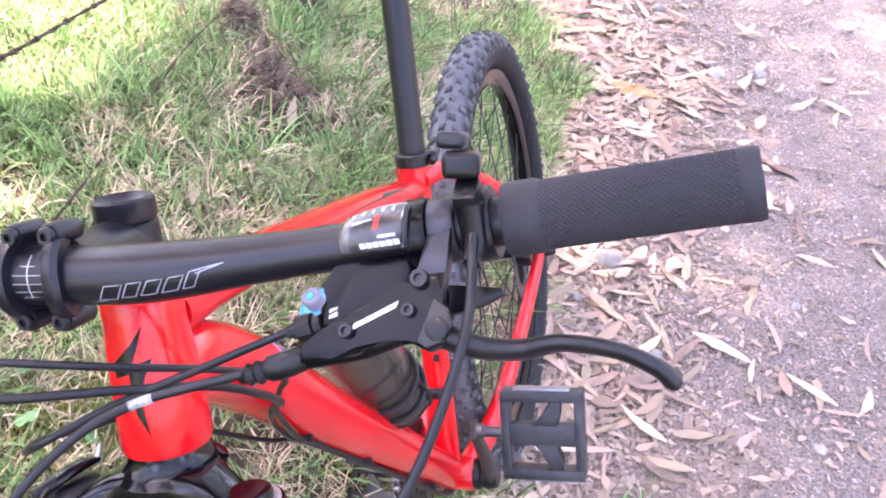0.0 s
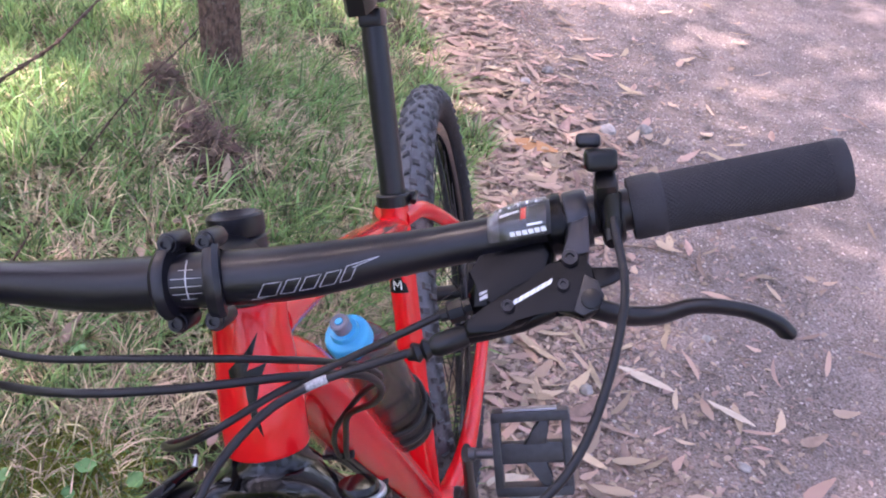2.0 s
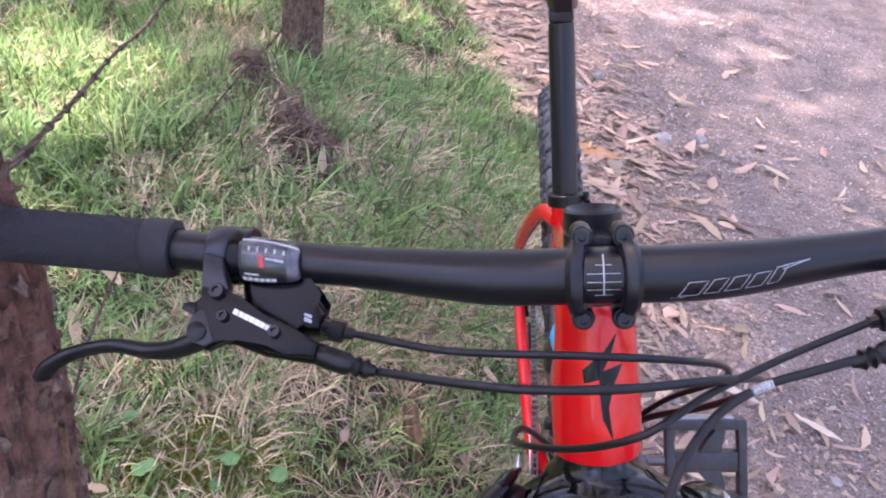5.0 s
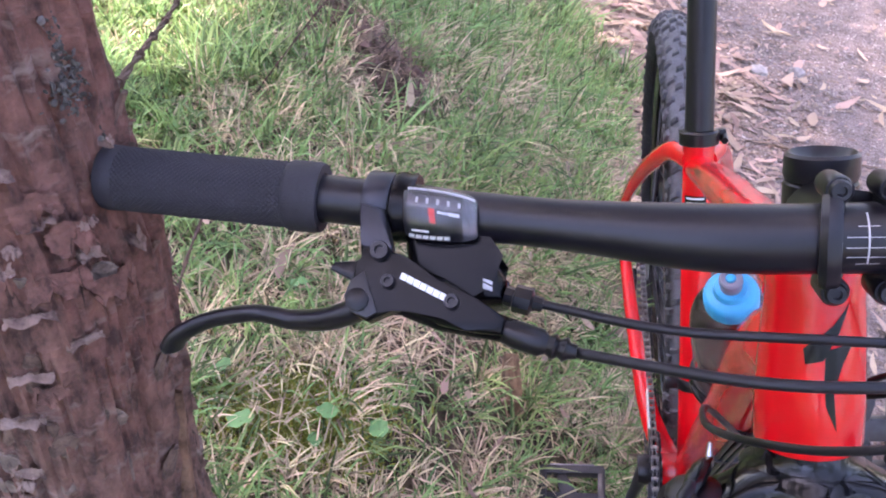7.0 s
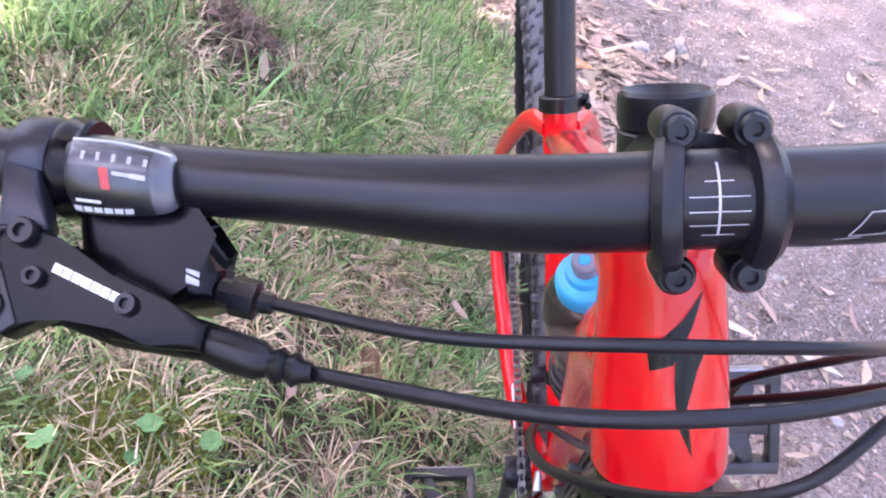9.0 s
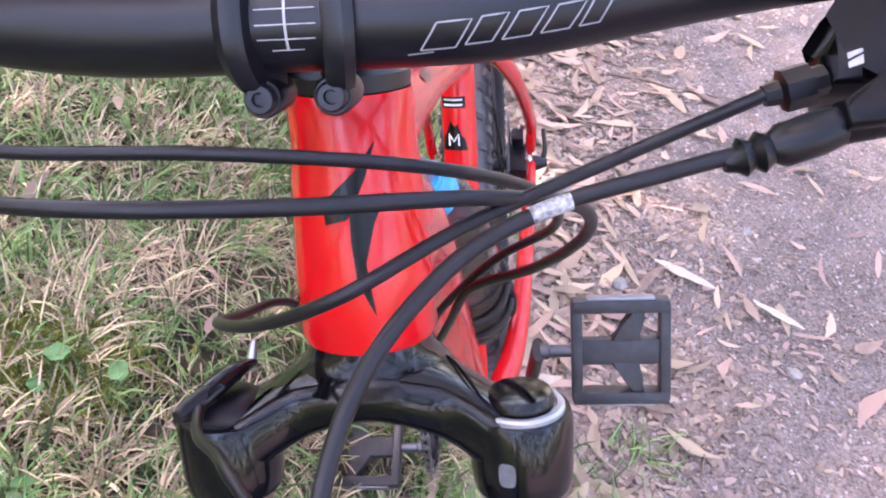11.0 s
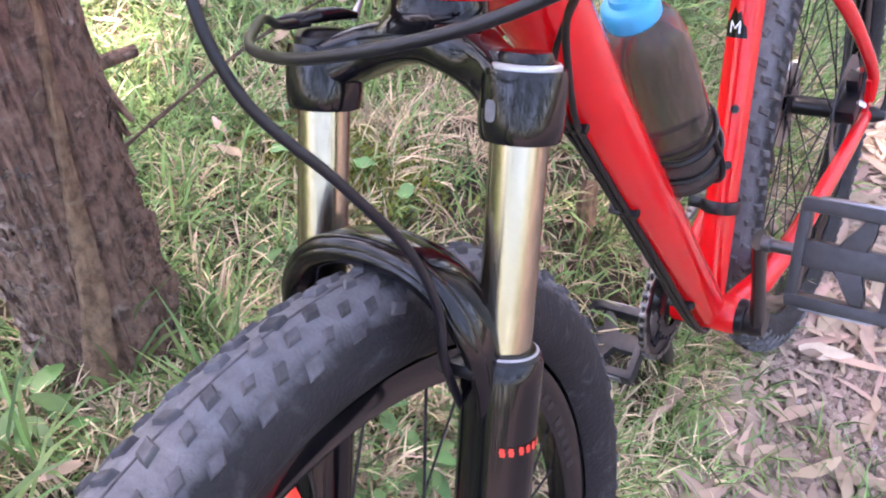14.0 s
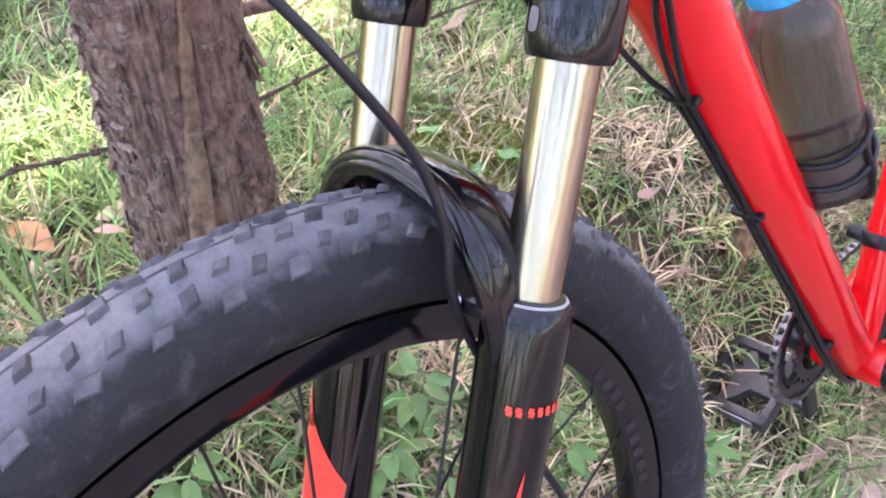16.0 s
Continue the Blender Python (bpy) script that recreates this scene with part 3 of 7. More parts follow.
bm = bmesh.new()
pts = BAR_LINE
tube(bm, pts, [0.0162 if abs(q.x) < 0.05 else 0.0162 - 0.0042 * float(smooth(0.05, 0.15, abs(q.x))) for q in pts], 32)
handlebar = part("handlebar", bm, SATIN, bike, "matte black riser handlebar")
for s in (1, -1):
    a, b = bar(s * 0.252), bar(s * 0.368)
    L = (b - a).length
    bm = lathe(bmesh.new(), [(0.0125, 0), (0.0172, 0.0), (0.0180, 0.003), (0.0180, 0.016), (0.0168, 0.018), (0.0162, 0.019), (0.0162, L - 0.010), (0.0170, L - 0.009), (0.0172, L - 0.003), (0.0166, L), (0.0, L + 0.001)], along(a, b - a), 40)
    # diamond knurl, cut into the rubber
    gm, nu, nz = along(a, b - a), 256, 200
    loops = []
    for j in range(nz + 1):
        z = 0.0185 + (L - 0.0280) * j / nz
        loops.append([])
        for i in range(nu):
            th = 2 * math.pi * i / nu
            r = 0.0163 + 0.00085 * abs(math.sin(20 * th + z * 1150)) * abs(math.sin(20 * th - z * 1150)) - 0.0002
            loops[-1].append(bm.verts.new(gm @ Vector((r * math.cos(th), r * math.sin(th), z))))
    for la, lb in zip(loops[:-1], loops[1:]):
        for i in range(nu):
            bm.faces.new((la[i], la[(i + 1) % nu], lb[(i + 1) % nu], lb[i]))
    part("grip", bm, GRIP, handlebar, "black rubber grip")
bm = bmesh.new()
lathe(bm, [(0.0, 0.1065), (0.0248, 0.1065), (0.0252, 0.113), (0.0195, 0.119), (0.0190, 0.148), (0.0165, 0.150), (0.0, 0.150)], along(H0, AX), 36)
sa = H0 + AX * 0.135
tube(bm, [sa, sa + (bar(0) - sa) * 0.5, bar(0) - (bar(0) - sa).normalized() * 0.012], [0.019, 0.017, 0.020], 20, 1.0, (1, 0, 0))
stem = part("stem", bm, SATIN, bike, "black alloy stem")
bm = lathe(bmesh.new(), [(0.0, 0.1545), (0.0045, 0.1545), (0.006, 0.159), (0.0125, 0.160), (0.0172, 0.1645), (0.0190, 0.163), (0.0193, 0.153), (0.0183, 0.150), (0.0, 0.150)], along(H0, AX), 36)
part("top_cap", bm, SATIN, stem)
sd = (bar(0) - sa).normalized()
up = Vector((1, 0, 0)).cross(sd) * -1
def on_bar(x, a, r):
    """A place round the bar: at x, turned by a from the front towards the top, r off its middle."""
    a, r = float(a), float(r)
    return bar(0) + Vector((x, 0, 0)) + r * (math.cos(a) * sd + math.sin(a) * up)


for s in (1, -1):
    bm = bmesh.new()
    rings = []
    for a in np.linspace(-1.75, 1.75, 25):
        c = abs(a) / 1.75
        inner, outer = 0.0052 + 0.0056 * (1 - c ** 2.2), 0.0152 + 0.0062 * (1 - c ** 2)
        hi = 0.0215 + 0.004 * c
        rings.append([bm.verts.new(on_bar(s * x, a, r)) for x, r in ((inner, 0.0160), (inner + 0.0012, hi - 0.001), (inner + 0.003, hi), (outer - 0.003, hi), (outer, hi - 0.0025), (outer, 0.0160))])
    for a, b in zip(rings[:-1], rings[1:]):
        for k in range(5):
            bm.faces.new((a[k], a[k + 1], b[k + 1], b[k]))
    bm.faces.new(rings[0])
    bm.faces.new(rings[-1])
    for e in (1, -1):
        lathe(bm, [(0, -0.016), (0.0062, -0.016), (0.0066, 0.004), (0.0058, 0.0055), (0.0, 0.0055)], along(on_bar(s * 0.0113, e * 1.45, 0.0235), sd), 18)
    face = part("face_plate_arm", bm, SATIN, stem, "black forged clamp arm")
    for e in (1, -1):
        part("bolt", lathe(bmesh.new(), [(0.0, 0.0022), (0.0022, 0.0022), (0.0024, 0.0045), (0.0042, 0.0045), (0.0050, 0.0034), (0.0050, 0.0), (0.0, 0.0)], along(on_bar(s * 0.0113, e * 1.45, 0.0235) + sd * 0.005, sd, (1, 0, 0)), 14), SATIN, face)
bm = bmesh.new()
for a0, w in ((0.52, 0.0045), (0.22, 0.0092), (-0.06, 0.0094), (-0.33, 0.0090), (-0.55, 0.0050)):
    q = [bm.verts.new(on_bar(x, a, 0.0166)) for x, a in ((-w, a0), (w, a0), (w, a0 + 0.022), (-w, a0 + 0.022))]
    bm.faces.new(q)
va = [[bm.verts.new(on_bar(x, a, 0.01655)) for x in (-0.0004, 0.0004)] for a in np.linspace(-0.55, 0.95, 14)]
for a, b in zip(va[:-1], va[1:]):
    bm.faces.new((a[0], a[1], b[1], b[0]))
part("alignment_mark", bm, PRINT, handlebar, "thin white alignment grid")

# slanted silver lettering shape on the bar, its strokes only
bm = bmesh.new()


def stroke(bm, pts, w, place):
    """A thin line along pts of a flat drawing, laid onto a surface by place(u, v)."""
    pts = [Vector((*q, 0)) for q in pts]
    fine = []
    for a, b in zip(pts[:-1], pts[1:]):
        k = max(1, int((b - a).length / 0.0035))
        fine += [a.lerp(b, t / k) for t in range(k)]
    fine.append(pts[-1])
    last = None
    for i, q in enumerate(fine):
        d = (fine[min(i + 1, len(fine) - 1)] - fine[max(i - 1, 0)]).normalized()
        nrm = Vector((-d.y, d.x, 0)) * w / 2
        pair = [bm.verts.new(place(*(q + nrm).xy)), bm.verts.new(place(*(q - nrm).xy))]
        if last:
            bm.faces.new((last[0], last[1], pair[1], pair[0]))
        last = pair


def bar_skin(u, v):
    c = bar(u)
    r = 0.0162 - 0.0042 * float(smooth(0.05, 0.15, abs(u))) + 0.0006
    a = v / r
    return c + r * (math.cos(a) * sd + math.sin(a) * up)


SLANTS = [[(u, v0), (u + w, v0 + 0.0004), (u + w + 0.0055, v), (u + 0.0055, v - 0.0004), (u, v0)] for u, w, v0, v in ((0.0400, 0.0105, -0.0112, -0.0020), (0.0535, 0.0080, -0.0100, -0.0012), (0.0645, 0.0085, -0.0094, -0.0008), (0.0760, 0.0085, -0.0088, -0.0004), (0.0875, 0.0060, -0.0082, 0.0014))]
for pts in SLANTS + [[(0.0360, -0.0128), (0.0440, -0.0120)], [(0.0955, 0.0013), (0.1110, 0.0030)], [(0.0960, -0.0004), (0.1110, 0.0030)]]:
    stroke(bm, pts, 0.00055, bar_skin)
part("bar_print", bm, SILVER_PRINT, handlebar, "silver outline print")

# fork
LEG, OFF = 0.0640, 0.020
bm = bmesh.new()
lathe(bm, [(0.0, 0.0), (0.0365, 0.0), (0.0330, 0.0040), (0.0298, 0.0075), (0.0280, 0.0110), (0.0272, 0.0150), (0.0268, 0.0176), (0.0, 0.0176)], along(fk(0, 0.0180, 0), AX), 48)
crown_pts, crown_r = [], []
for i in range(29):
    t = -1 + i / 14
    a = abs(t)
    crown_pts.append(fk(LEG * t + 0.0015, 0.0210 + 0.0258 * a ** 1.7, OFF * float(smooth(0.1, 0.95, a))))
    crown_r.append(0.0305 - 0.0120 * float(smooth(0.15, 0.62, a)) + 0.0025 * float(smooth(0.7, 1.0, a)))
rings = []
for q, rr_ in zip(crown_pts, crown_r):
    ring = []
    for k in range(28):
        a = 2 * math.pi * k / 28
        up_r = 0.0142 + 0.0035 * abs(q.x / LEG) ** 2
        ring.append(bm.verts.new(q + rr_ * math.copysign(abs(math.cos(a)) ** 0.55, math.cos(a)) * FW + up_r * math.copysign(abs(math.sin(a)) ** 0.6, math.sin(a)) * AX))
    rings.append(ring)
for a, b in zip(rings[:-1], rings[1:]):
    for k in range(28):
        bm.faces.new((a[k], a[(k + 1) % 28], b[(k + 1) % 28], b[k]))
bm.faces.new(rings[0])
bm.faces.new(rings[-1])
for s in (1, -1):
    lathe(bm, [(0.0, 0.0), (0.0205, 0.0), (0.0215, 0.003), (0.0222, 0.010), (0.0222, 0.032), (0.0210, 0.036), (0.0, 0.036)], along(fk(s * LEG + 0.0015, 0.065, OFF), AX), 32)
fork = part("fork", bm, DARK, bike, "glossy black suspension fork")
for s in (1, -1):
    part("stanchion", lathe(bmesh.new(), [(0.0, -0.24), (0.0152, -0.24), (0.0152, 0.0), (0.0, 0.0)], along(fk(s * LEG + 0.0015, 0.064, OFF), AX), 40), CHROME, fork, "polished chrome stanchion")
bm = bmesh.new()
for s in (1, -1):
    lathe(bm, [(0.0156, 0.0), (0.0205, 0.0), (0.0222, -0.003), (0.0226, -0.010), (0.0224, -0.030), (0.0222, -0.06), (0.0218, -0.16), (0.0195, -0.30), (0.0165, -0.335), (0.0, -0.34)], along(fk(s * LEG + 0.0015, 0.182, OFF), AX), 32)
    plate(bm, [(-0.018, -0.03), (0.022, -0.028), (0.030, 0.0), (0.020, 0.035), (-0.016, 0.04)], along(fk(s * (LEG - 0.004) + 0.0015, 0.500, 0.032), (1, 0, 0), tuple(FW)), 0.012)
arch = spline([fk(-0.0625, 0.226, 0.026), fk(-0.0630, 0.192, 0.034), fk(-0.055, 0.161, 0.042), fk(-0.033, 0.138, 0.047), fk(0.0015, 0.130, 0.049), fk(0.036, 0.138, 0.047), fk(0.058, 0.161, 0.042), fk(0.0660, 0.192, 0.034), fk(0.0655, 0.226, 0.026)])
tube(bm, arch, [0.012, 0.0150, 0.0185, 0.0208, 0.0215, 0.0208, 0.0185, 0.0150, 0.012], 24, 0.46, tuple(FW))
tube(bm, [q + FW * 0.0135 * (1 - 0.6 * abs(2 * i / (len(arch) - 1) - 1) ** 3) + AX * 0.0035 for i, q in enumerate(arch)], [0.004, 0.0060, 0.0066, 0.0068, 0.0066, 0.0060, 0.004], 14)
tube(bm, [q - FW * 0.0125 * (1 - 0.6 * abs(2 * i / (len(arch) - 1) - 1) ** 3) + AX * 0.0030 for i, q in enumerate(arch)], [0.004, 0.0056, 0.0060, 0.0060, 0.0060, 0.0056, 0.004], 14)
lowers = part("fork_lower", bm, DARK, fork, "glossy black lower legs with arch")

# wheels
TYRE_R, TYRE_C, TYRE_H = 0.0292, 0.3350, 0.0305


def make_wheel(name, centre, label, rows_n, kw, kl, dusty, knob_mat, lanes):
    m = Matrix.Translation(centre) @ Matrix.Rotation(math.pi / 2, 4, "Y")
    rim = part(name, lathe(bmesh.new(), [(0.282, -0.0085), (0.2805, 0.0), (0.282, 0.0085), (0.295, 0.0135), (0.3055, 0.0138), (0.3055, 0.0115), (0.301, 0.011), (0.299, 0.0), (0.301, -0.011), (0.3055, -0.0115), (0.3055, -0.0138), (0.295, -0.0135)], m, 96, True), DARK, bike, label)
    prof = []
    for k in range(25):
        a = radians(-150 + 300 * k / 24)
        prof.append((TYRE_C + TYRE_H * math.cos(a), TYRE_R * math.sin(a)))
    ty = part("tyre", lathe(bmesh.new(), prof, m, 200), TYRE, rim, "dusty black knobbly tyre")
    dust = []
    for v in ty.data.vertices:
        q = m.inverted() @ v.co
        a = abs(math.atan2(q.z, math.hypot(q.x, q.y) - TYRE_C))
        dust.append(dusty * (1 - float(smooth(0.62, 1.02, a))) - 0.16 * float(smooth(0.8, 1.2, a)) + 0.12 * noise.noise(Vector((q.x * 30, q.y * 30, q.z * 30))))
    ty.data.attributes.new("dust", "FLOAT", "POINT").data.foreach_set("value", dust)
    bm = bmesh.new()
    rnd = random.Random(3)
    for r in range(rows_n):
        for ang, wid, ln_, hgt, shift in lanes:
            th = 2 * math.pi * (r + shift) / rows_n
            a = radians(ang + (4 if r % 2 else -3) * (1 if ang > 0 else -1) * (abs(ang) < 40))
            rr = TYRE_C + (TYRE_H - 0.0008) * math.cos(a)
            zz = (TYRE_R - 0.0008) * math.sin(a)
            q = m @ Vector((rr * math.cos(th), rr * math.sin(th), zz))
            nrm = (m.to_3x3() @ Vector((math.cos(a) * math.cos(th), math.cos(a) * math.sin(th), math.sin(a)))).normalized()
            tan = (m.to_3x3() @ Vector((-math.sin(th), math.cos(th), 0))).normalized()
            km = along(q, nrm, tan) @ Matrix.Rotation(rnd.gauss(0, 0.12), 4, "Z")
            l0, w0, sk = kl * ln_ * rnd.uniform(0.8, 1.12) * 0.5, kw * wid * rnd.uniform(0.8, 1.12) * 0.5, 0.0018 * (1 if ang > 0 else -1)
            vs = [bm.verts.new(km @ Vector((sx * l0 * f + sk * sy, sy * w0 * f, z))) for z, f in ((0, 1.22), (hgt * 0.8, 1.0), (hgt, 0.82)) for sx, sy in ((-1, -1), (1, -1), (1, 1), (-1, 1))]
            bm.faces.new([vs[k] for k in (8, 9, 10, 11)])
            for lo in (0, 4):
                for k in range(4):
                    bm.faces.new((vs[lo + k], vs[lo + (k + 1) % 4], vs[lo + 4 + (k + 1) % 4], vs[lo + 4 + k]))
    lathe(bm, [(TYRE_C + TYRE_H - 0.0004, -0.0008), (TYRE_C + TYRE_H + 0.0007, -0.0004), (TYRE_C + TYRE_H + 0.0007, 0.0004), (TYRE_C + TYRE_H - 0.0004, 0.0008)], m, 128)
    tagged(part("tread", bm, knob_mat, rim, "black tread knobs", smooth=False), kind="stuff")
    part("hub", lathe(bmesh.new(), [(0.0, -0.058), (0.009, -0.058), (0.010, -0.036), (0.026, -0.034), (0.026, -0.030), (0.014, -0.027), (0.013, 0.027), (0.026, 0.030), (0.026, 0.034), (0.010, 0.036), (0.009, 0.058), (0.0, 0.058)], m, 28), SATIN, rim)
    for k in range(32):
        sgn = 1 if k % 2 else -1
        a0 = 2 * math.pi * (k + 0.5) / 32
        a1 = a0 + (0.55 if (k // 2) % 2 else -0.55)
        part("spoke", tube(bmesh.new(), [m @ Vector((0.0245 * math.cos(a1), 0.0245 * math.sin(a1), sgn * 0.032)), m @ Vector((0.283 * math.cos(a0), 0.283 * math.sin(a0), sgn * 0.002))], 0.0011, 6), SATIN, rim)
    rot = part("brake_disc", lathe(bmesh.new(), [(0.060, -0.001), (0.080, -0.001), (0.080, 0.001), (0.060, 0.001)], m @ Matrix.Translation((0, 0, 0.043)), 64, True), DARK_STEEL, rim)
    return rim


FRONT_AXLE = fk(0, 0.507, 0.045)
REAR_AXLE = Vector((0, 0.447, 0.055))
FRONT_LANES = ((-8, 0.95, 1.1, 0.0040, 0.0), (8, 0.95, 1.1, 0.0040, 0.5), (-24, 0.9, 1.0, 0.0038, 0.55), (24, 0.9, 1.0, 0.0038, 0.05), (-40, 1.0, 0.9, 0.0032, 0.1), (40, 1.0, 0.9, 0.0032, 0.6), (-55, 1.1, 1.4, 0.0024, 0.6), (55, 1.1, 1.4, 0.0024, 0.1))
REAR_LANES = ((-11, 0.8, 1.1, 0.0048, 0.0), (11, 0.8, 1.1, 0.0048, 0.5), (-35, 1.0, 1.0, 0.0050, 0.55), (35, 1.0, 1.0, 0.0050, 0.05), (-77, 0.8, 1.0, 0.0022, 0.5), (77, 0.8, 1.0, 0.0022, 0.0), (-60, 1.1, 1.15, 0.0046, 0.0), (60, 1.1, 1.15, 0.0046, 0.5))
front_wheel = make_wheel("front_wheel", FRONT_AXLE, "front wheel with black rim", 66, 0.0068, 0.0072, 1.10, KNOB, FRONT_LANES)
rear_wheel = make_wheel("rear_wheel", REAR_AXLE, "rear wheel with black rim", 66, 0.0105, 0.0072, 1.15, KNOB_DUSTY, REAR_LANES)
# grey print on the front rim's flank
wm = Matrix.Translation(FRONT_AXLE) @ Matrix.Rotation(math.pi / 2, 4, "Y")
bm = bmesh.new()
for k in range(9):
    t0 = radians(96 + 3.0 * k + (2.5 if k > 4 else 0))
    q = []
    for r, t in ((0.2855, t0), (0.2855, t0 + 0.030), (0.2930, t0 + 0.036), (0.2930, t0 + 0.006)):
        q.append(bm.verts.new(wm @ Vector((r * math.cos(t), r * math.sin(t), float(np.interp(r, [0.282, 0.295], [0.0085, 0.0135])) + 0.0004))))
    bm.faces.new(q)
part("rim_print", bm, PANEL, front_wheel, "grey printed blocks on the rim")

# cables; three of them run on below the down tube
dn = Vector((0, -0.81, -0.585))


def under(x, o):
    """Places along the underside of the down tube, x to its side and o off its middle."""
    return [tuple(Vector(q) + dn * o + Vector((x, 0, 0))) for q in ((0, -0.27, 0.378), (0, -0.14, 0.195), (0, -0.006, 0.008))] + [(x * 0.6, 0.02, -0.028)]


CABLES = dict(
    front_brake_hose=([(0.139, -0.533, 0.668), (0.107, -0.542, 0.665), (0.076, -0.551, 0.661), (0.048, -0.571, 0.655), (0.025, -0.604, 0.640), (0.018, -0.638, 0.613), (0.030, -0.641, 0.565), (0.048, -0.615, 0.514), (0.053, -0.586, 0.464), (0.057, -0.577, 0.426), (0.056, -0.577, 0.392), (0.049, -0.560, 0.345), (0.046, -0.535, 0.28), (0.056, -0.505, 0.20)], 0.0027),
    lockout_cable=([(0.241, -0.490, 0.717), (0.241, -0.544, 0.689), (0.208, -0.599, 0.636), (0.143, -0.622, 0.600), (0.066, -0.630, 0.579), (0.003, -0.604, 0.565), (-0.031, -0.564, 0.559), (-0.044, -0.545, 0.552), (-0.060, -0.524, 0.540), (-0.0680, -0.500, 0.532)], 0.0026),
    rear_shift_cable=([(-0.142, -0.509, 0.671), (-0.086, -0.531, 0.674), (-0.018, -0.540, 0.676), (0.041, -0.524, 0.659), (0.074, -0.485, 0.623), (0.082, -0.435, 0.572), (0.053, -0.398, 0.525), (0.020, -0.372, 0.470), (0.004, -0.335, 0.412)] + under(-0.002, 0.0300), 0.0024),
    rear_brake_hose=([(-0.137, -0.529, 0.661), (-0.058, -0.568, 0.678), (0.003, -0.567, 0.675), (0.059, -0.540, 0.658), (0.088, -0.508, 0.632), (0.092, -0.477, 0.597), (0.074, -0.433, 0.548), (0.040, -0.392, 0.502), (0.024, -0.362, 0.453), (0.010, -0.328, 0.402)] + under(0.0040, 0.0300), 0.0027),
    front_shift_cable=([(0.142, -0.509, 0.671), (0.097, -0.520, 0.657), (0.053, -0.542, 0.650), (0.017, -0.563, 0.641), (-0.016, -0.545, 0.615), (-0.047, -0.506, 0.582), (-0.056, -0.460, 0.546), (-0.050, -0.415, 0.515), (-0.031, -0.387, 0.472), (-0.014, -0.340, 0.412)] + under(-0.0080, 0.0285), 0.0024),
)
for cable_name, (pts, r) in CABLES.items():
    part(cable_name, tube(bmesh.new(), spline(pts, 10), r * 0.93, 12), CABLE, bike, "black cable housing")

# bottle
BOTTLE_FOOT, BOTTLE_NECK = Vector((0.019, -0.131, 0.258)), Vector((-0.004, -0.200, 0.440))
bottle = new("water_bottle")
bottle.matrix_world = BIKE
tagged(bottle, "smoky translucent sports bottle with blue cap, in the frame's cage", "bottle")
bx = along(BOTTLE_FOOT, BOTTLE_NECK - BOTTLE_FOOT)
part("bottle_body", lathe(bmesh.new(), [(0.0, 0.0), (0.030, 0.0), (0.035, 0.004), (0.0365, 0.012), (0.0365, 0.045), (0.0345, 0.050), (0.0345, 0.056), (0.0370, 0.061), (0.0370, 0.146), (0.0362, 0.158), (0.0338, 0.169), (0.0296, 0.178), (0.0240, 0.1835), (0.0215, 0.185), (0.0, 0.185)], bx, 40), SMOKE, bottle)
# opaque dark disc added in the foot to stop bright light refracting through
part("base_blocker", lathe(bmesh.new(), [(0.0, 0.0025), (0.033, 0.0025), (0.0345, 0.007), (0.0340, 0.011), (0.0, 0.011)], bx, 36), material("dark_base_blocker", (0.035, 0.028, 0.026), 0.4), bottle, "dark disc added inside the foot to block bright refraction")
cap = part("cap", lathe(bmesh.new(), [(0.0, 0.182), (0.0222, 0.182), (0.0232, 0.1835), (0.0236, 0.186), (0.0236, 0.1950), (0.0228, 0.1985), (0.0205, 0.2008), (0.0165, 0.2015), (0.0150, 0.2022), (0.0146, 0.2060), (0.0138, 0.2078), (0.0115, 0.2082), (0.0, 0.2082)], bx, 56), BLUE, bottle, "bright blue screw cap")
part("nozzle", lathe(bmesh.new(), [(0.0, 0.205), (0.0092, 0.205), (0.0092, 0.214), (0.0100, 0.217), (0.0098, 0.2200), (0.0082, 0.2215), (0.0048, 0.2212), (0.0046, 0.2204), (0.0, 0.2204)], bx, 32), material("grey_lilac_rubber", (0.20, 0.20, 0.25), 0.5, spread=0.15, scale=80), cap, "grey rubber nozzle")
part("valve", lathe(bmesh.new(), [(0.0, 0.2190), (0.0043, 0.2190), (0.0043, 0.2213), (0.0036, 0.2220), (0.0, 0.2220)], bx, 20), BLUE, cap, "blue valve in the nozzle")

# cranks and pedals
PED = Vector((0, -0.075, 0.158))


def crank(s):
    e = PED * s
    d = e.normalized()
    bm = bmesh.new()
    lathe(bm, [(0.0, -0.010), (0.018, -0.010), (0.020, 0.0), (0.017, 0.011), (0.0, 0.011)], along((s * 0.058, 0, 0), (1, 0, 0)), 24)
    tube(bm, [(s * 0.060, 0, 0), Vector((s * 0.068, 0, 0)) + e * 0.5, Vector((s * 0.076, 0, 0)) + e * 1.03], [0.0165, 0.0125, 0.0125], 16, 0.55, tuple(Vector((1, 0, 0)).cross(d)))
    arm = part("crank_arm", bm, SATIN, bike)
    part("crank_bolt", lathe(bmesh.new(), [(0.0, 0.0), (0.0072, 0.0), (0.0072, 0.0022), (0.0060, 0.0034), (0.0036, 0.0034), (0.0036, 0.0018), (0.0, 0.0018)], along(Vector((s * 0.0815, 0, 0)) + e, (s, 0, 0)), 20), STEEL, arm, "bright steel bolt")
    return arm


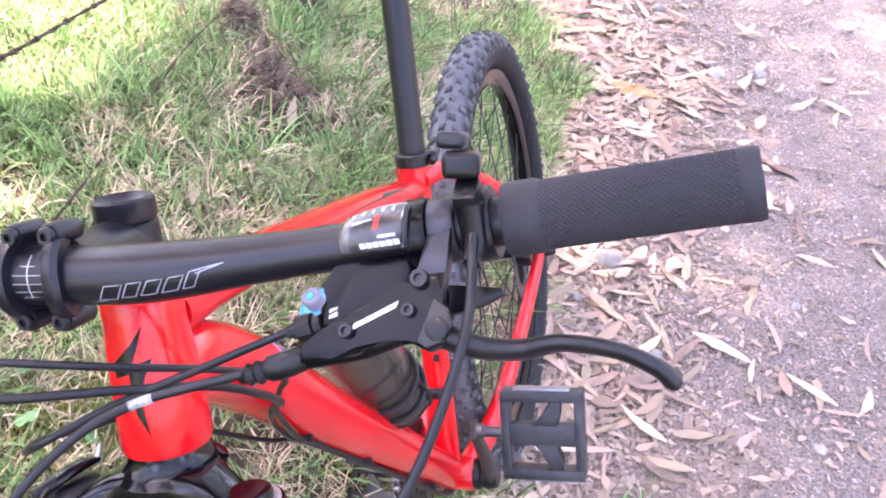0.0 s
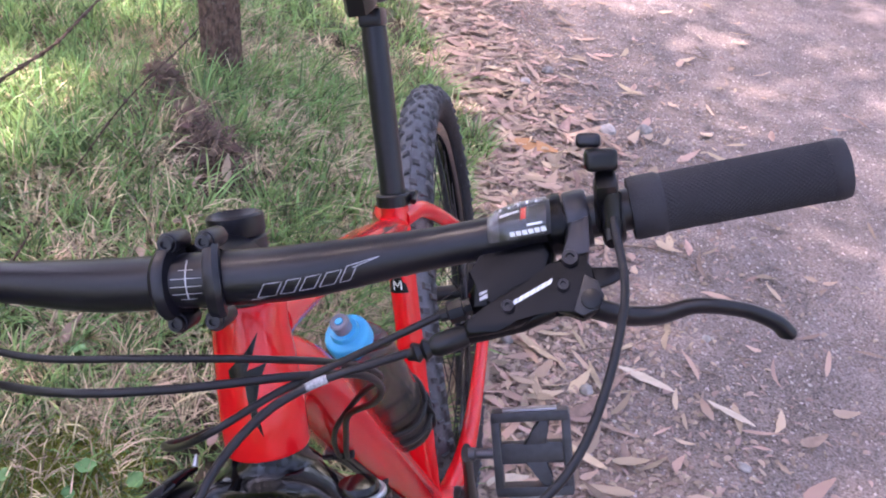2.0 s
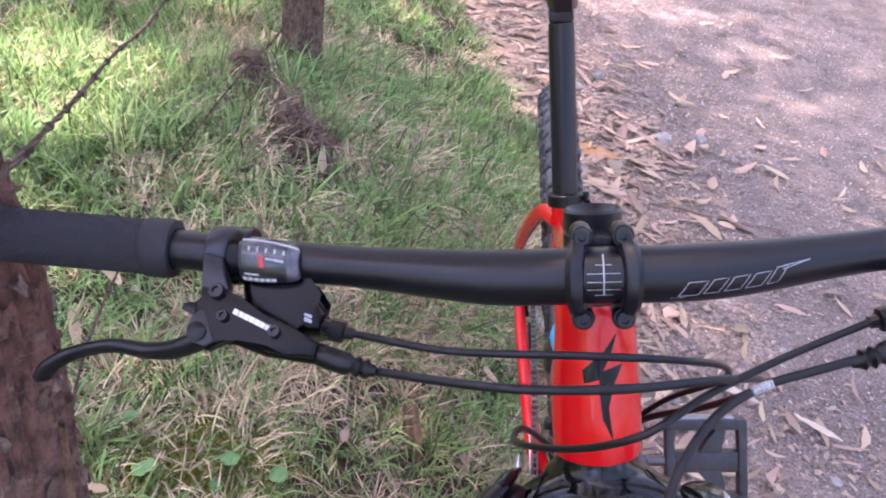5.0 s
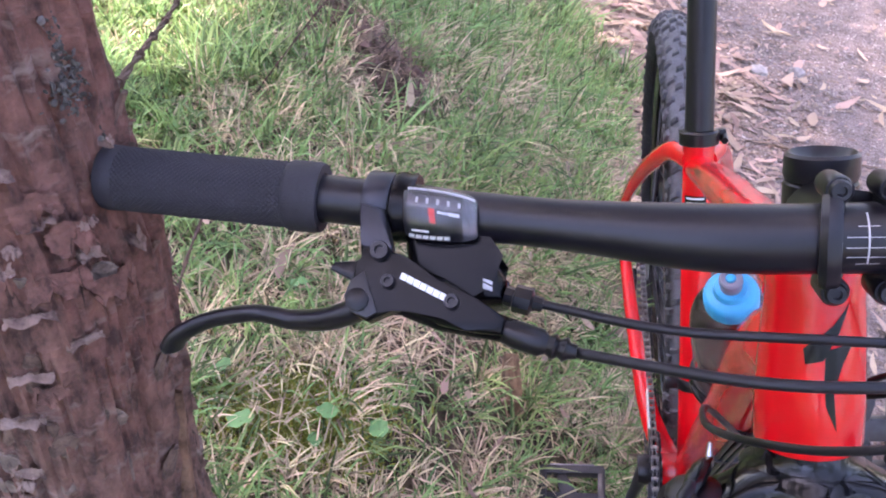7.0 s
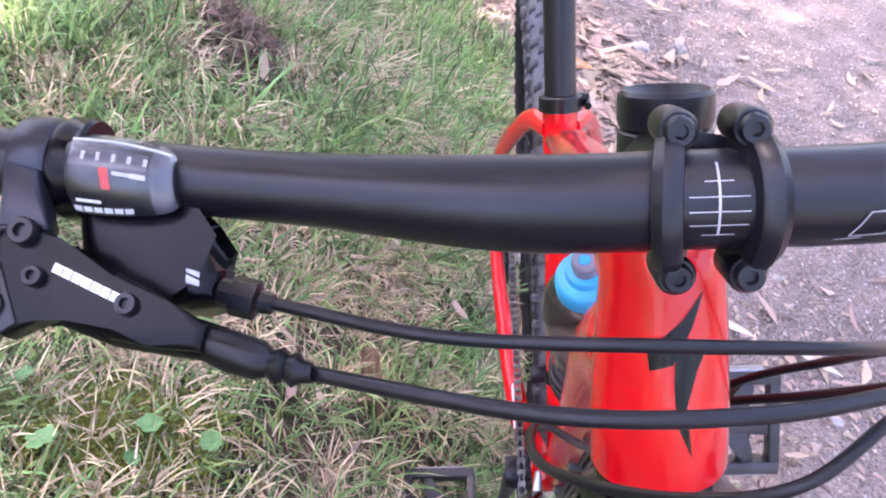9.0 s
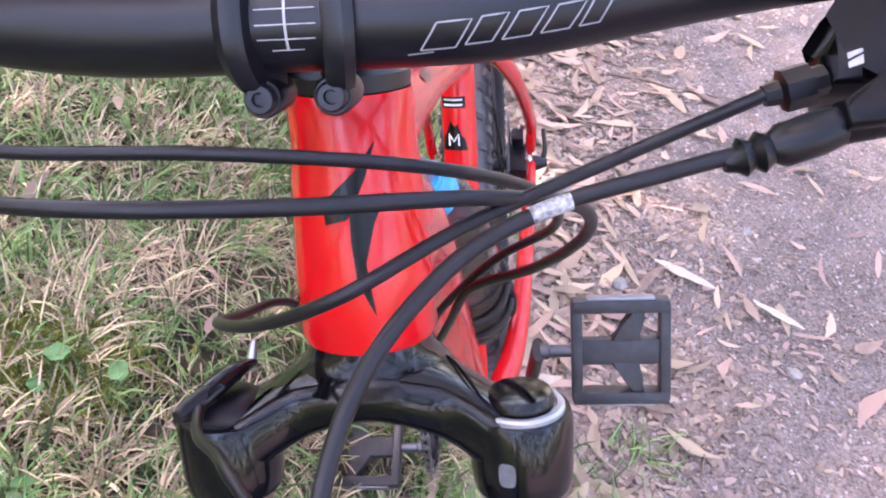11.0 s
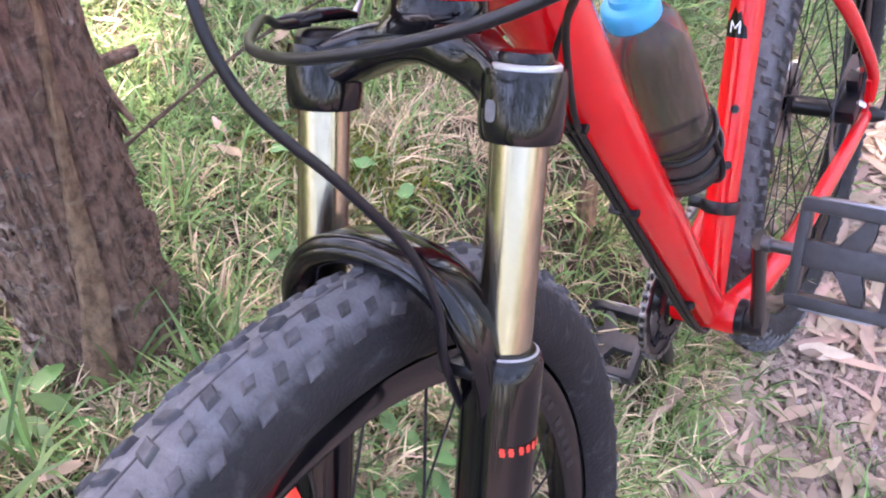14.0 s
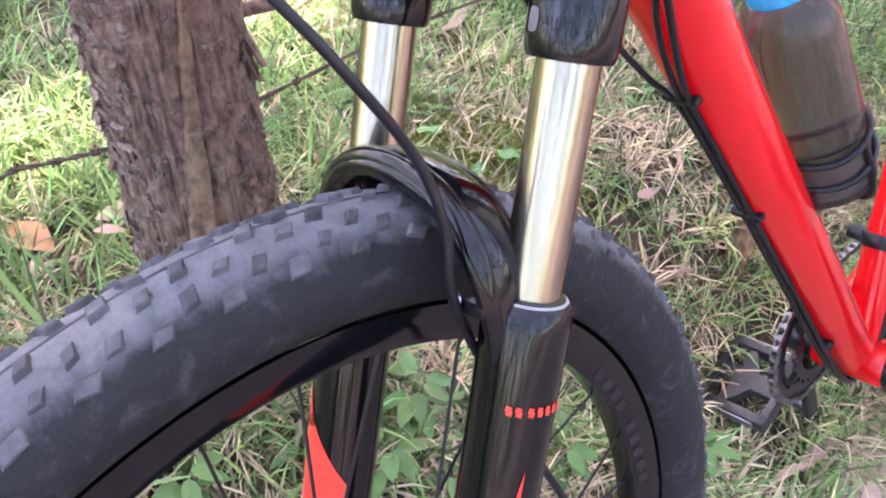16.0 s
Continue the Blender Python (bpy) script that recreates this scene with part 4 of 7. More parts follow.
def pedal(s, tilt):
    e = PED * s
    m = along(Vector((s * 0.1575, 0, 0)) + e, (0, math.sin(tilt), math.cos(tilt)), (1, 0, 0))
    bm = block(bmesh.new(), m, 0.090, 0.027, 0.016, 0.004)
    ob = part("pedal", bm, PEDAL, bike, "black plastic platform pedal")
    for y in (-0.047, 0.047):
        part("cage_rail", block(bmesh.new(), m @ Matrix.Translation((0, y, 0)), 0.095, 0.013, 0.024, 0.0028), PEDAL, ob)
        rx = m @ Matrix.Translation((0, y * 1.155, 0.001))
        part("reflector", block(bmesh.new(), rx, 0.066, 0.0035, 0.014, 0.001), GREY_METAL, ob, "pale grey reflector strip")
    for x in (-0.043, 0.043):
        part("cage_rail", block(bmesh.new(), m @ Matrix.Translation((x, 0, 0)), 0.011, 0.100, 0.022, 0.0028), PEDAL, ob)
    for y in (-1, 1):
        outline = [(s * u, y * v) for u, v in ((-0.012, 0.010), (0.018, 0.010), (0.0195, 0.028), (0.024, 0.044), (0.012, 0.044), (0.003, 0.026))]
        part("web", plate(bmesh.new(), outline if s * y > 0 else outline[::-1], m, 0.0155, 0.002), PEDAL, ob)
    part("pedal_axle", lathe(bmesh.new(), [(0, 0), (0.0085, 0), (0.0085, 0.008), (0.0065, 0.010), (0.0065, 0.036), (0, 0.036)], along(Vector((s * 0.078, 0, 0)) + e, (s, 0, 0)), 16), DARK_STEEL, ob)
    return ob


for s in (1, -1):
    crank(s)
    pedal(s, radians(-65 if s > 0 else -25))

# drivetrain on the right side


def toothed(bm, m, r, teeth, thick, hole):
    out = []
    for k in range(teeth * 4):
        a = 2 * math.pi * k / (teeth * 4)
        rr = r + (0.0028 if k % 4 in (1, 2) else -0.0022)
        out.append((rr * math.cos(a), rr * math.sin(a)))
    n = len(out)
    for z in (-thick / 2, thick / 2):
        a = [bm.verts.new(m @ Vector((x, y, z))) for x, y in out]
        b = [bm.verts.new(m @ Vector((hole * math.cos(2 * math.pi * k / n), hole * math.sin(2 * math.pi * k / n), z))) for k in range(n)]
        for k in range(n):
            bm.faces.new((a[k], a[(k + 1) % n], b[(k + 1) % n], b[k]))
        if z < 0:
            low = a
    for k in range(n):
        bm.faces.new((low[k], low[(k + 1) % n], a[(k + 1) % n], a[k]))
    return bm


side = Matrix.Rotation(math.pi / 2, 4, "Y")
RING_X = -0.050
for r, teeth, x in ((0.0735, 36, RING_X), (0.046, 22, RING_X + 0.009)):
    part("chainring", toothed(bmesh.new(), Matrix.Translation((x, 0, 0)) @ side, r, teeth, 0.003, r * 0.72), SATIN, bike)
bm = bmesh.new()
for k in range(4):
    a = 0.6 + k * math.pi / 2
    block(bm, Matrix.Translation((RING_X, 0.027 * math.cos(a), 0.027 * math.sin(a))) @ Matrix.Rotation(a, 4, "X"), 0.006, 0.062, 0.014, 0.002)
part("chainring_spider", bm, SATIN, bike)
for k, (r, teeth) in enumerate(((0.062, 30), (0.052, 26), (0.044, 22), (0.037, 18), (0.031, 15), (0.025, 12))):
    part("sprocket", toothed(bmesh.new(), Matrix.Translation(REAR_AXLE + Vector((-0.036 - 0.0042 * k, 0, 0))) @ side, r, teeth, 0.002, r * 0.6), STEEL, rear_wheel)
# chain: round the ring, over the top to the sprockets and back below
CH = []
cr, sr = 0.0735, 0.037
sx = -0.0486
for a in np.linspace(-1.75, 1.75, 19):
    CH.append(Vector((RING_X, -cr * math.cos(a), cr * math.sin(a))))
n_top = 34
for t in np.linspace(0, 1, n_top).tolist()[1:]:
    CH.append(CH[18].lerp(REAR_AXLE + Vector((sx, -0.006, sr)), t))
for a in np.linspace(1.45, -1.2, 8):
    CH.append(REAR_AXLE + Vector((sx, sr * math.cos(a), sr * math.sin(a))))
low_a, low_b = CH[-1].copy(), CH[0].copy()
for t in np.linspace(0, 1, n_top).tolist()[1:-1]:
    CH.append(low_a.lerp(low_b, t) + Vector((0, 0, -0.05 * math.sin(math.pi * min(1, t * 1.6)) * (1 - t))))
length = [0.0]
for a, b in zip(CH, CH[1:] + CH[:1]):
    length.append(length[-1] + (b - a).length)
bm = bmesh.new()
links = int(length[-1] / 0.0127)


def chain_at(d):
    d %= length[-1]
    k = max(i for i in range(len(CH)) if length[i] <= d)
    a, b = CH[k], CH[(k + 1) % len(CH)]
    return a.lerp(b, (d - length[k]) / max(1e-9, length[k + 1] - length[k]))


for k in range(links):
    a, b = chain_at(k * 0.0127), chain_at((k + 1) * 0.0127)
    off = 0.0036 if k % 2 else 0.0024
    for sgn in (1, -1):
        plate(bm, [(-0.0095, 0.0), (-0.0085, 0.0034), (-0.005, 0.0038), (0, 0.0026), (0.005, 0.0038), (0.0085, 0.0034), (0.0095, 0.0), (0.0085, -0.0034), (0.005, -0.0038), (0, -0.0026), (-0.005, -0.0038), (-0.0085, -0.0034)], along((a + b) / 2 + Vector((sgn * off, 0, 0)), (1, 0, 0), b - a), 0.0010, 0)
    lathe(bm, [(0, -0.0042), (0.0022, -0.0042), (0.0036, -0.0022), (0.0036, 0.0022), (0.0022, 0.0042), (0, 0.0042)], along(a, (1, 0, 0)), 8)
tagged(part("chain", bm, GREASY, bike, "greasy steel chain", False), kind="stuff")
# front derailleur band and cage, rear derailleur
bm = lathe(bmesh.new(), [(0.0185, -0.007), (0.0215, -0.007), (0.0222, -0.003), (0.0222, 0.005), (0.0212, 0.007), (0.0185, 0.007)], along(ST * 0.128, ST), 32)
block(bm, along(ST * 0.128 + Vector((-0.026, 0, 0)), ST, (1, 0, 0)), 0.020, 0.018, 0.014, 0.003)
fd = part("front_derailleur", bm, SATIN, bike, "black front derailleur clamped on the seat tube")
part("derailleur_cage", plate(bmesh.new(), [(-0.03, -0.008), (0.035, -0.006), (0.03, 0.012), (-0.025, 0.010)], along((RING_X - 0.006, 0.012, 0.088), (1, 0, 0), (0, 1, 0.35)), 0.0025), STEEL, fd)
bm = block(bmesh.new(), Matrix.Translation(REAR_AXLE + Vector((-0.068, 0.02, -0.03))), 0.024, 0.03, 0.04, 0.006)
block(bm, Matrix.Translation(REAR_AXLE + Vector((-0.056, -0.005, -0.085))) @ Matrix.Rotation(0.5, 4, "X"), 0.008, 0.022, 0.085, 0.004)
part("rear_derailleur", bm, SATIN, bike)

# bottom bracket cups, bosses, brake caliper, axle
for s in (1, -1):
    part("bearing_cup", lathe(bmesh.new(), [(0, 0), (0.0205, 0), (0.0215, 0.003), (0.0205, 0.010), (0.012, 0.012), (0.011, 0.020), (0, 0.020)], along((s * 0.0375, 0, 0), (s, 0, 0)), 24), SATIN, bike)
sf = Vector((0, -0.959, 0.284))
for d in (0.178, 0.240):
    part("boss_bolt", lathe(bmesh.new(), [(0, 0.002), (0.0022, 0.002), (0.0024, 0.0040), (0.0042, 0.0038), (0.0048, 0.0), (0, 0)], along(ST * d + sf * 0.0172 + Vector((0.006, 0, 0)), sf + Vector((0.3, 0, 0))), 14), SATIN, frame_part)
bm = block(bmesh.new(), Matrix.Translation((0.054, 0.410, 0.082)) @ Matrix.Rotation(0.4, 4, "X"), 0.030, 0.050, 0.026, 0.006)
block(bm, Matrix.Translation((0.056, 0.425, 0.110)) @ Matrix.Rotation(0.4, 4, "X"), 0.018, 0.022, 0.030, 0.005)
cal = part("brake_caliper", bm, SATIN, bike, "black rear brake caliper")
for d in ((0.070, 0.398, 0.092), (0.070, 0.424, 0.078), (0.060, 0.43, 0.126)):
    part("bolt", lathe(bmesh.new(), [(0, 0.003), (0.002, 0.003), (0.0044, 0.004), (0.0048, 0), (0, 0)], along(d, (0.8, -0.4, 0.5)), 12), STEEL, cal)
part("axle_nut", lathe(bmesh.new(), [(0, 0), (0.012, 0), (0.012, 0.006), (0.008, 0.018), (0.006, 0.022), (0, 0.022)], along((0.077, 0.447, 0.055), (1, 0, 0)), 20), SATIN, rear_wheel)
part("quick_release", tube(bmesh.new(), spline([(0.092, 0.447, 0.055), (0.096, 0.456, 0.075), (0.094, 0.462, 0.105)]), [0.006, 0.005, 0.004], 10, 0.6), SATIN, rear_wheel)

# clips of the cables under the down tube
for t, y, z in ((0, -0.290, 0.405), (1, -0.20, 0.280), (2, -0.055, 0.077)):
    q = Vector((-0.0020, y, z)) + dn * 0.0280
    clip = part("cable_clip", block(bmesh.new(), along(q, (0, -0.585, 0.81), (1, 0, 0)), 0.028, 0.010, 0.007, 0.003), PLASTIC, bike)
    part("bolt", lathe(bmesh.new(), [(0, 0.002), (0.0026, 0.002), (0.0030, 0), (0, 0)], along(q + Vector((-0.013, 0, 0)), (-1, -0.6, 0.3)), 12), STEEL, clip)

# bottle cage
bm = bmesh.new()
for hgt in (0.030, 0.053):
    loop = [bx @ Vector((0.0385 * math.cos(a), 0.0385 * math.sin(a), hgt + 0.004 * math.cos(2 * a))) for a in np.linspace(0, 2 * math.pi, 40)[:-1]]
    tube(bm, loop, 0.0030, 8, closed=True)
for a in (0.8, 2.3, 3.9, 5.4):
    tube(bm, spline([bx @ Vector((0.0385 * math.cos(a), 0.0385 * math.sin(a), 0.055)), bx @ Vector((0.039 * math.cos(a), 0.039 * math.sin(a), 0.02)), bx @ Vector((0.030 * math.cos(a), 0.030 * math.sin(a), -0.006)), bx @ Vector((0.0, 0.0, -0.008))]), 0.0028, 8)
tube(bm, [bx @ Vector((0, 0, -0.008)), Vector((0.012, -0.162, 0.262)), Vector((0, -0.185, 0.274))], 0.005, 10)
part("bottle_cage", bm, PLASTIC, bike, "black bottle cage on the down tube")


def skin_decal(name, outline, place, mat, parent, label="", cut=0.004):
    """A thin print: a flat outline cut into strips and laid on a surface by place(u, v)."""
    bm = bmesh.new()
    bm.faces.new([bm.verts.new((u, v, 0)) for u, v in outline])
    lo, hi = min(u for u, v in outline), max(u for u, v in outline)
    for c in np.arange(lo + cut, hi, cut):
        bmesh.ops.bisect_plane(bm, geom=bm.verts[:] + bm.edges[:] + bm.faces[:], plane_co=(c, 0, 0), plane_no=(1, 0, 0))
    lo, hi = min(v for u, v in outline), max(v for u, v in outline)
    for c in np.arange(lo + 0.012, hi, 0.012):
        bmesh.ops.bisect_plane(bm, geom=bm.verts[:] + bm.edges[:] + bm.faces[:], plane_co=(0, c, 0), plane_no=(0, 1, 0))
    for v in bm.verts:
        v.co = place(v.co.x, v.co.y)
    return part(name, bm, mat, parent, label)


def head_skin(u, v):
    r = float(np.interp(v, [0, 0.003, 0.03, 0.065, 0.088, 0.102], [0.0288, 0.0300, 0.0296, 0.0278, 0.0260, 0.0264])) + 0.0004
    a = u / r
    return H0 + AX * v + r * (math.cos(a) * FW + math.sin(a) * Vector((1, 0, 0)))


skin_decal("head_badge", [(0.0128, 0.0888), (0.0036, 0.077), (-0.0103, 0.0648), (-0.0092, 0.056), (0.000, 0.0585), (0.0078, 0.074)], head_skin, BLACK_PRINT, frame_part, "black zigzag badge", 0.003)
skin_decal("head_badge", [(0.0010, 0.064), (0.0165, 0.068), (0.0105, 0.056), (0.0062, 0.0400), (0.0088, 0.0175), (0.0022, 0.0325), (0.0008, 0.049)], head_skin, BLACK_PRINT, frame_part, "black zigzag badge", 0.003)


def seat_skin(u, v):
    a = (u - 0.005) / 0.0184
    return ST * v + 0.0186 * (math.cos(a) * sf + math.sin(a) * Vector((1, 0, 0)))


skin_decal("frame_badge", [(-0.0140, 0.3145), (0.0140, 0.3145), (0.0118, 0.3265), (0.0080, 0.3300), (0.0045, 0.3425), (0.0012, 0.3395), (-0.0030, 0.3460), (-0.0085, 0.3330), (-0.0120, 0.3290)], seat_skin, BLACK_PRINT, frame_part, "black mountain-shaped badge", 0.003)
bm = bmesh.new()
for pts in ([(-0.0052, 0.3195), (-0.0052, 0.3320), (0.0, 0.3240), (0.0052, 0.3320), (0.0052, 0.3195)],):
    stroke(bm, pts, 0.0018, lambda u, v: seat_skin(u, v) + sf * 0.0004)
part("badge_print", bm, WHITE, frame_part, "white print on the badge")
skin_decal("frame_badge", [(-0.0135, 0.3590), (0.0135, 0.3590), (0.0135, 0.3705), (-0.0135, 0.3705)], seat_skin, BLACK_PRINT, frame_part, "small black sticker", 0.003)
bm = bmesh.new()
for v in (0.3622, 0.3676):
    stroke(bm, [(-0.0105, v), (0.0105, v)], 0.0020, lambda u, w: seat_skin(u, w) + sf * 0.0004)
part("badge_print", bm, WHITE, frame_part, "white print on the sticker")

# black graphics on the top tube
for s in (1, -1):
    bm = bmesh.new()
    rows = []
    for t in np.linspace(0, 1, 14).tolist():
        c = Vector((0, -0.33 + 0.40 * t, 0.5795 - 0.174 * t))
        r = 0.0222 - 0.0022 * t
        w = 0.75 * math.sin(math.pi * min(1, 0.1 + t))
        rows.append([bm.verts.new(c + Vector((s * r * math.cos(a), -0.39 * (r * 0.86 * math.sin(a)) * -1, 0.92 * r * 0.86 * math.sin(a)))) for a in (0.50, 0.50 + 0.5 * w, 0.50 + 1.0 * w)])
    for a, b in zip(rows[:-1], rows[1:]):
        for k in range(2):
            bm.faces.new((a[k], a[k + 1], b[k + 1], b[k]))
    part("tube_graphic", bm, BLACK_PRINT, frame_part, "black sweep on the top tube")

# fork details
ring = part("leg_cap", lathe(bmesh.new(), [(0.0, 0.0), (0.0188, 0.0), (0.0188, 0.0022), (0.0178, 0.0034), (0.0155, 0.0032), (0.0148, 0.002), (0.0, 0.002)], along(fk(LEG + 0.0015, 0.0295, OFF), AX), 6 * 6), ALLOY, fork, "silver leg cap")
part("adjuster_knob", lathe(bmesh.new(), [(0.0, 0.002), (0.0142, 0.002), (0.0146, 0.0055), (0.0130, 0.0085), (0.0, 0.0095)], along(fk(LEG + 0.0015, 0.0295, OFF), AX), 28), DARK, ring)
lock = part("lockout_lever", lathe(bmesh.new(), [(0.0, 0.0), (0.0175, 0.0), (0.0175, 0.004), (0.0150, 0.007), (0.0100, 0.009), (0.0, 0.010)], along(fk(-LEG + 0.0015, 0.0295, OFF), AX), 32), SATIN, fork, "fork lockout lever on the leg")
la_, lb_ = fk(-0.0540, 0.0140, 0.004), fk(-0.0680, 0.0165, 0.036)
part("lever_body", tube(bmesh.new(), spline([la_, la_.lerp(lb_, 0.35) + AX * 0.002, la_.lerp(lb_, 0.7) + AX * 0.0015, lb_]), [0.0034, 0.0058, 0.0060, 0.0042], 18, 0.7, (1, 0.4, 0)), DARK, lock)
part("cable_stop", lathe(bmesh.new(), [(0, -0.004), (0.0045, -0.004), (0.0045, 0.010), (0.003, 0.014), (0, 0.014)], along(fk(-0.0675, 0.0165, 0.034), (-0.3, -0.6, 0.10)), 14), SATIN, lock)
part("cable_end", lathe(bmesh.new(), [(0, 0), (0.0020, 0), (0.0022, 0.006), (0.0014, 0.013), (0, 0.014)], along(fk(-0.0545, 0.0165, 0.006), (0.1, 0.62, 0.6)), 10), STEEL, lock)
for s in (1, -1):
    part("wiper_seal", lathe(bmesh.new(), [(0.0153, 0.002), (0.0176, 0.002), (0.0205, -0.001), (0.0212, -0.004), (0.0153, -0.004)], along(fk(s * LEG + 0.0015, 0.1805, OFF), AX), 36), PLASTIC, lowers)
    part("seal_ring", lathe(bmesh.new(), [(0.0180, 0.0008), (0.0193, 0.0002), (0.0193, -0.0012), (0.0180, -0.0012)], along(fk(s * LEG + 0.0015, 0.1798, OFF), AX), 36), SILVER_PRINT, lowers, "thin white seal ring")


def leg_skin(s):
    def place(u, v):
        r = float(np.interp(v, [0, 0.010, 0.03, 0.06, 0.16, 0.30], [0.0222, 0.0226, 0.0224, 0.0222, 0.0218, 0.0195])) + 0.0006
        a = u / r
        return fk(s * LEG + 0.0015, 0.182 + v, OFF) + r * (math.cos(a) * FW + math.sin(a) * Vector((1, 0, 0)))
    return place


place = leg_skin(1)
bm = bmesh.new()
for k in range(7):
    u0 = 0.0125 + 0.0050 * k + (0.0014 if k > 1 else 0)
    stroke(bm, [(u0 + 0.0022, 0.0474), (u0 + 0.0016, 0.0498), (u0 + 0.0026, 0.0500), (u0 + 0.0020, 0.0524)], 0.0030, place)
part("fork_print", bm, RED_PRINT, lowers, "red print strokes")
skin_decal("fork_decal", [(0.028, 0.082), (0.024, 0.105), (0.006, 0.135), (-0.016, 0.165), (-0.026, 0.178), (-0.020, 0.200), (0.010, 0.200), (0.028, 0.175)], place, RED_PRINT, lowers, "red swoosh decal", 0.003)
skin_decal("fork_decal", [(-0.024, 0.050), (-0.022, 0.085), (-0.004, 0.120), (0.018, 0.150), (0.026, 0.160), (0.018, 0.200), (-0.024, 0.200)], leg_skin(-1), RED_PRINT, lowers, "red swoosh decal", 0.003)
for sgn, u0, v0 in ((1, 0.006, 0.158), (-1, -0.012, 0.128)):
    bm = bmesh.new()
    on = leg_skin(sgn)
    raised = lambda u, v: on(u, v) + FW * 0.0004
    for pts in ([(0, 0), (0.0022, -0.008), (0.0044, 0)], [(0.001, -0.003), (0.0034, -0.003)], [(0.0066, 0), (0.0066, -0.008)], [(0.0090, 0), (0.0090, -0.008), (0.0126, -0.0076), (0.0126, -0.0046), (0.0090, -0.0042), (0.0130, 0)]):
        stroke(bm, [(u0 + a, v0 + b - 0.25 * a) for a, b in pts], 0.0012, raised)
    part("air_print", bm, BLACK_PRINT, lowers, "black word AIR on the red swoosh")
skin_decal("crown_sticker", [(0.0036 * math.copysign(abs(math.cos(a)) ** 0.6, math.cos(a)) - 0.006, 0.0055 * math.copysign(abs(math.sin(a)) ** 0.6, math.sin(a))) for a in np.linspace(0, 6.28, 25)[:-1]], lambda u, v: fk(LEG + 0.0015, 0.049 + v, OFF) + 0.0226 * (math.cos(u / 0.022) * FW + math.sin(u / 0.022) * Vector((1, 0, 0))), GREY_PLASTIC, fork, "small grey sticker", 0.003)
hg = part("hose_guide", block(bmesh.new(), along(fk(0.058, 0.184, 0.046), AX, (1, 0, 0)), 0.018, 0.016, 0.008, 0.003), PLASTIC, lowers)
part("bolt", lathe(bmesh.new(), [(0, 0.003), (0.002, 0.003), (0.0036, 0.0036), (0.0040, 0), (0, 0)], along(fk(0.050, 0.182, 0.054), (-0.4, -0.9, 0.3)), 12), STEEL, hg)
part("cable_tag", tube(bmesh.new(), spline([(0.083, -0.5488, 0.6620), (0.0785, -0.5502, 0.6614), (0.0715, -0.5533, 0.6603)], 4), 0.00262, 12), TAG, bike, "white printed hose tag")

# ---- controls on the bar ----
VD, ND = Vector((0, -0.75, -0.66)), Vector((0, -0.66, 0.75))


def hb(s, u, v, n):
    """A place by the bar: u out along it, v below and ahead of it, n above."""
    a, b = bar(s * 0.17), bar(s * 0.25)
    return a.lerp(b, (u - 0.17) / 0.08) + v * VD + n * ND


def ctrl_plate(bm, s, outline, n, thick, bevel=0.003, seg=2):
    top = [bm.verts.new(hb(s, u, v, n + thick / 2)) for u, v in outline]
    low = [bm.verts.new(hb(s, u, v, n - thick / 2)) for u, v in outline]
    k = len(outline)
    fs = [bm.faces.new(top), bm.faces.new(low)] + [bm.faces.new((top[i], top[(i + 1) % k], low[(i + 1) % k], low[i])) for i in range(k)]
    if bevel:
        bmesh.ops.bevel(bm, geom=list(fs[0].edges) + list(fs[1].edges), offset=bevel, segments=seg, affect="EDGES", profile=0.55)
    return bm


def hex_bolt(parent, p, d, r, mat):
    return part("bolt", lathe(bmesh.new(), [(0.0, 0.0006), (r * 0.45, 0.0006), (r * 0.5, 0.0026), (r * 0.9, 0.0026), (r, 0.0016), (r, -0.002), (0.0, -0.002)], along(p, d), 14), mat, parent)


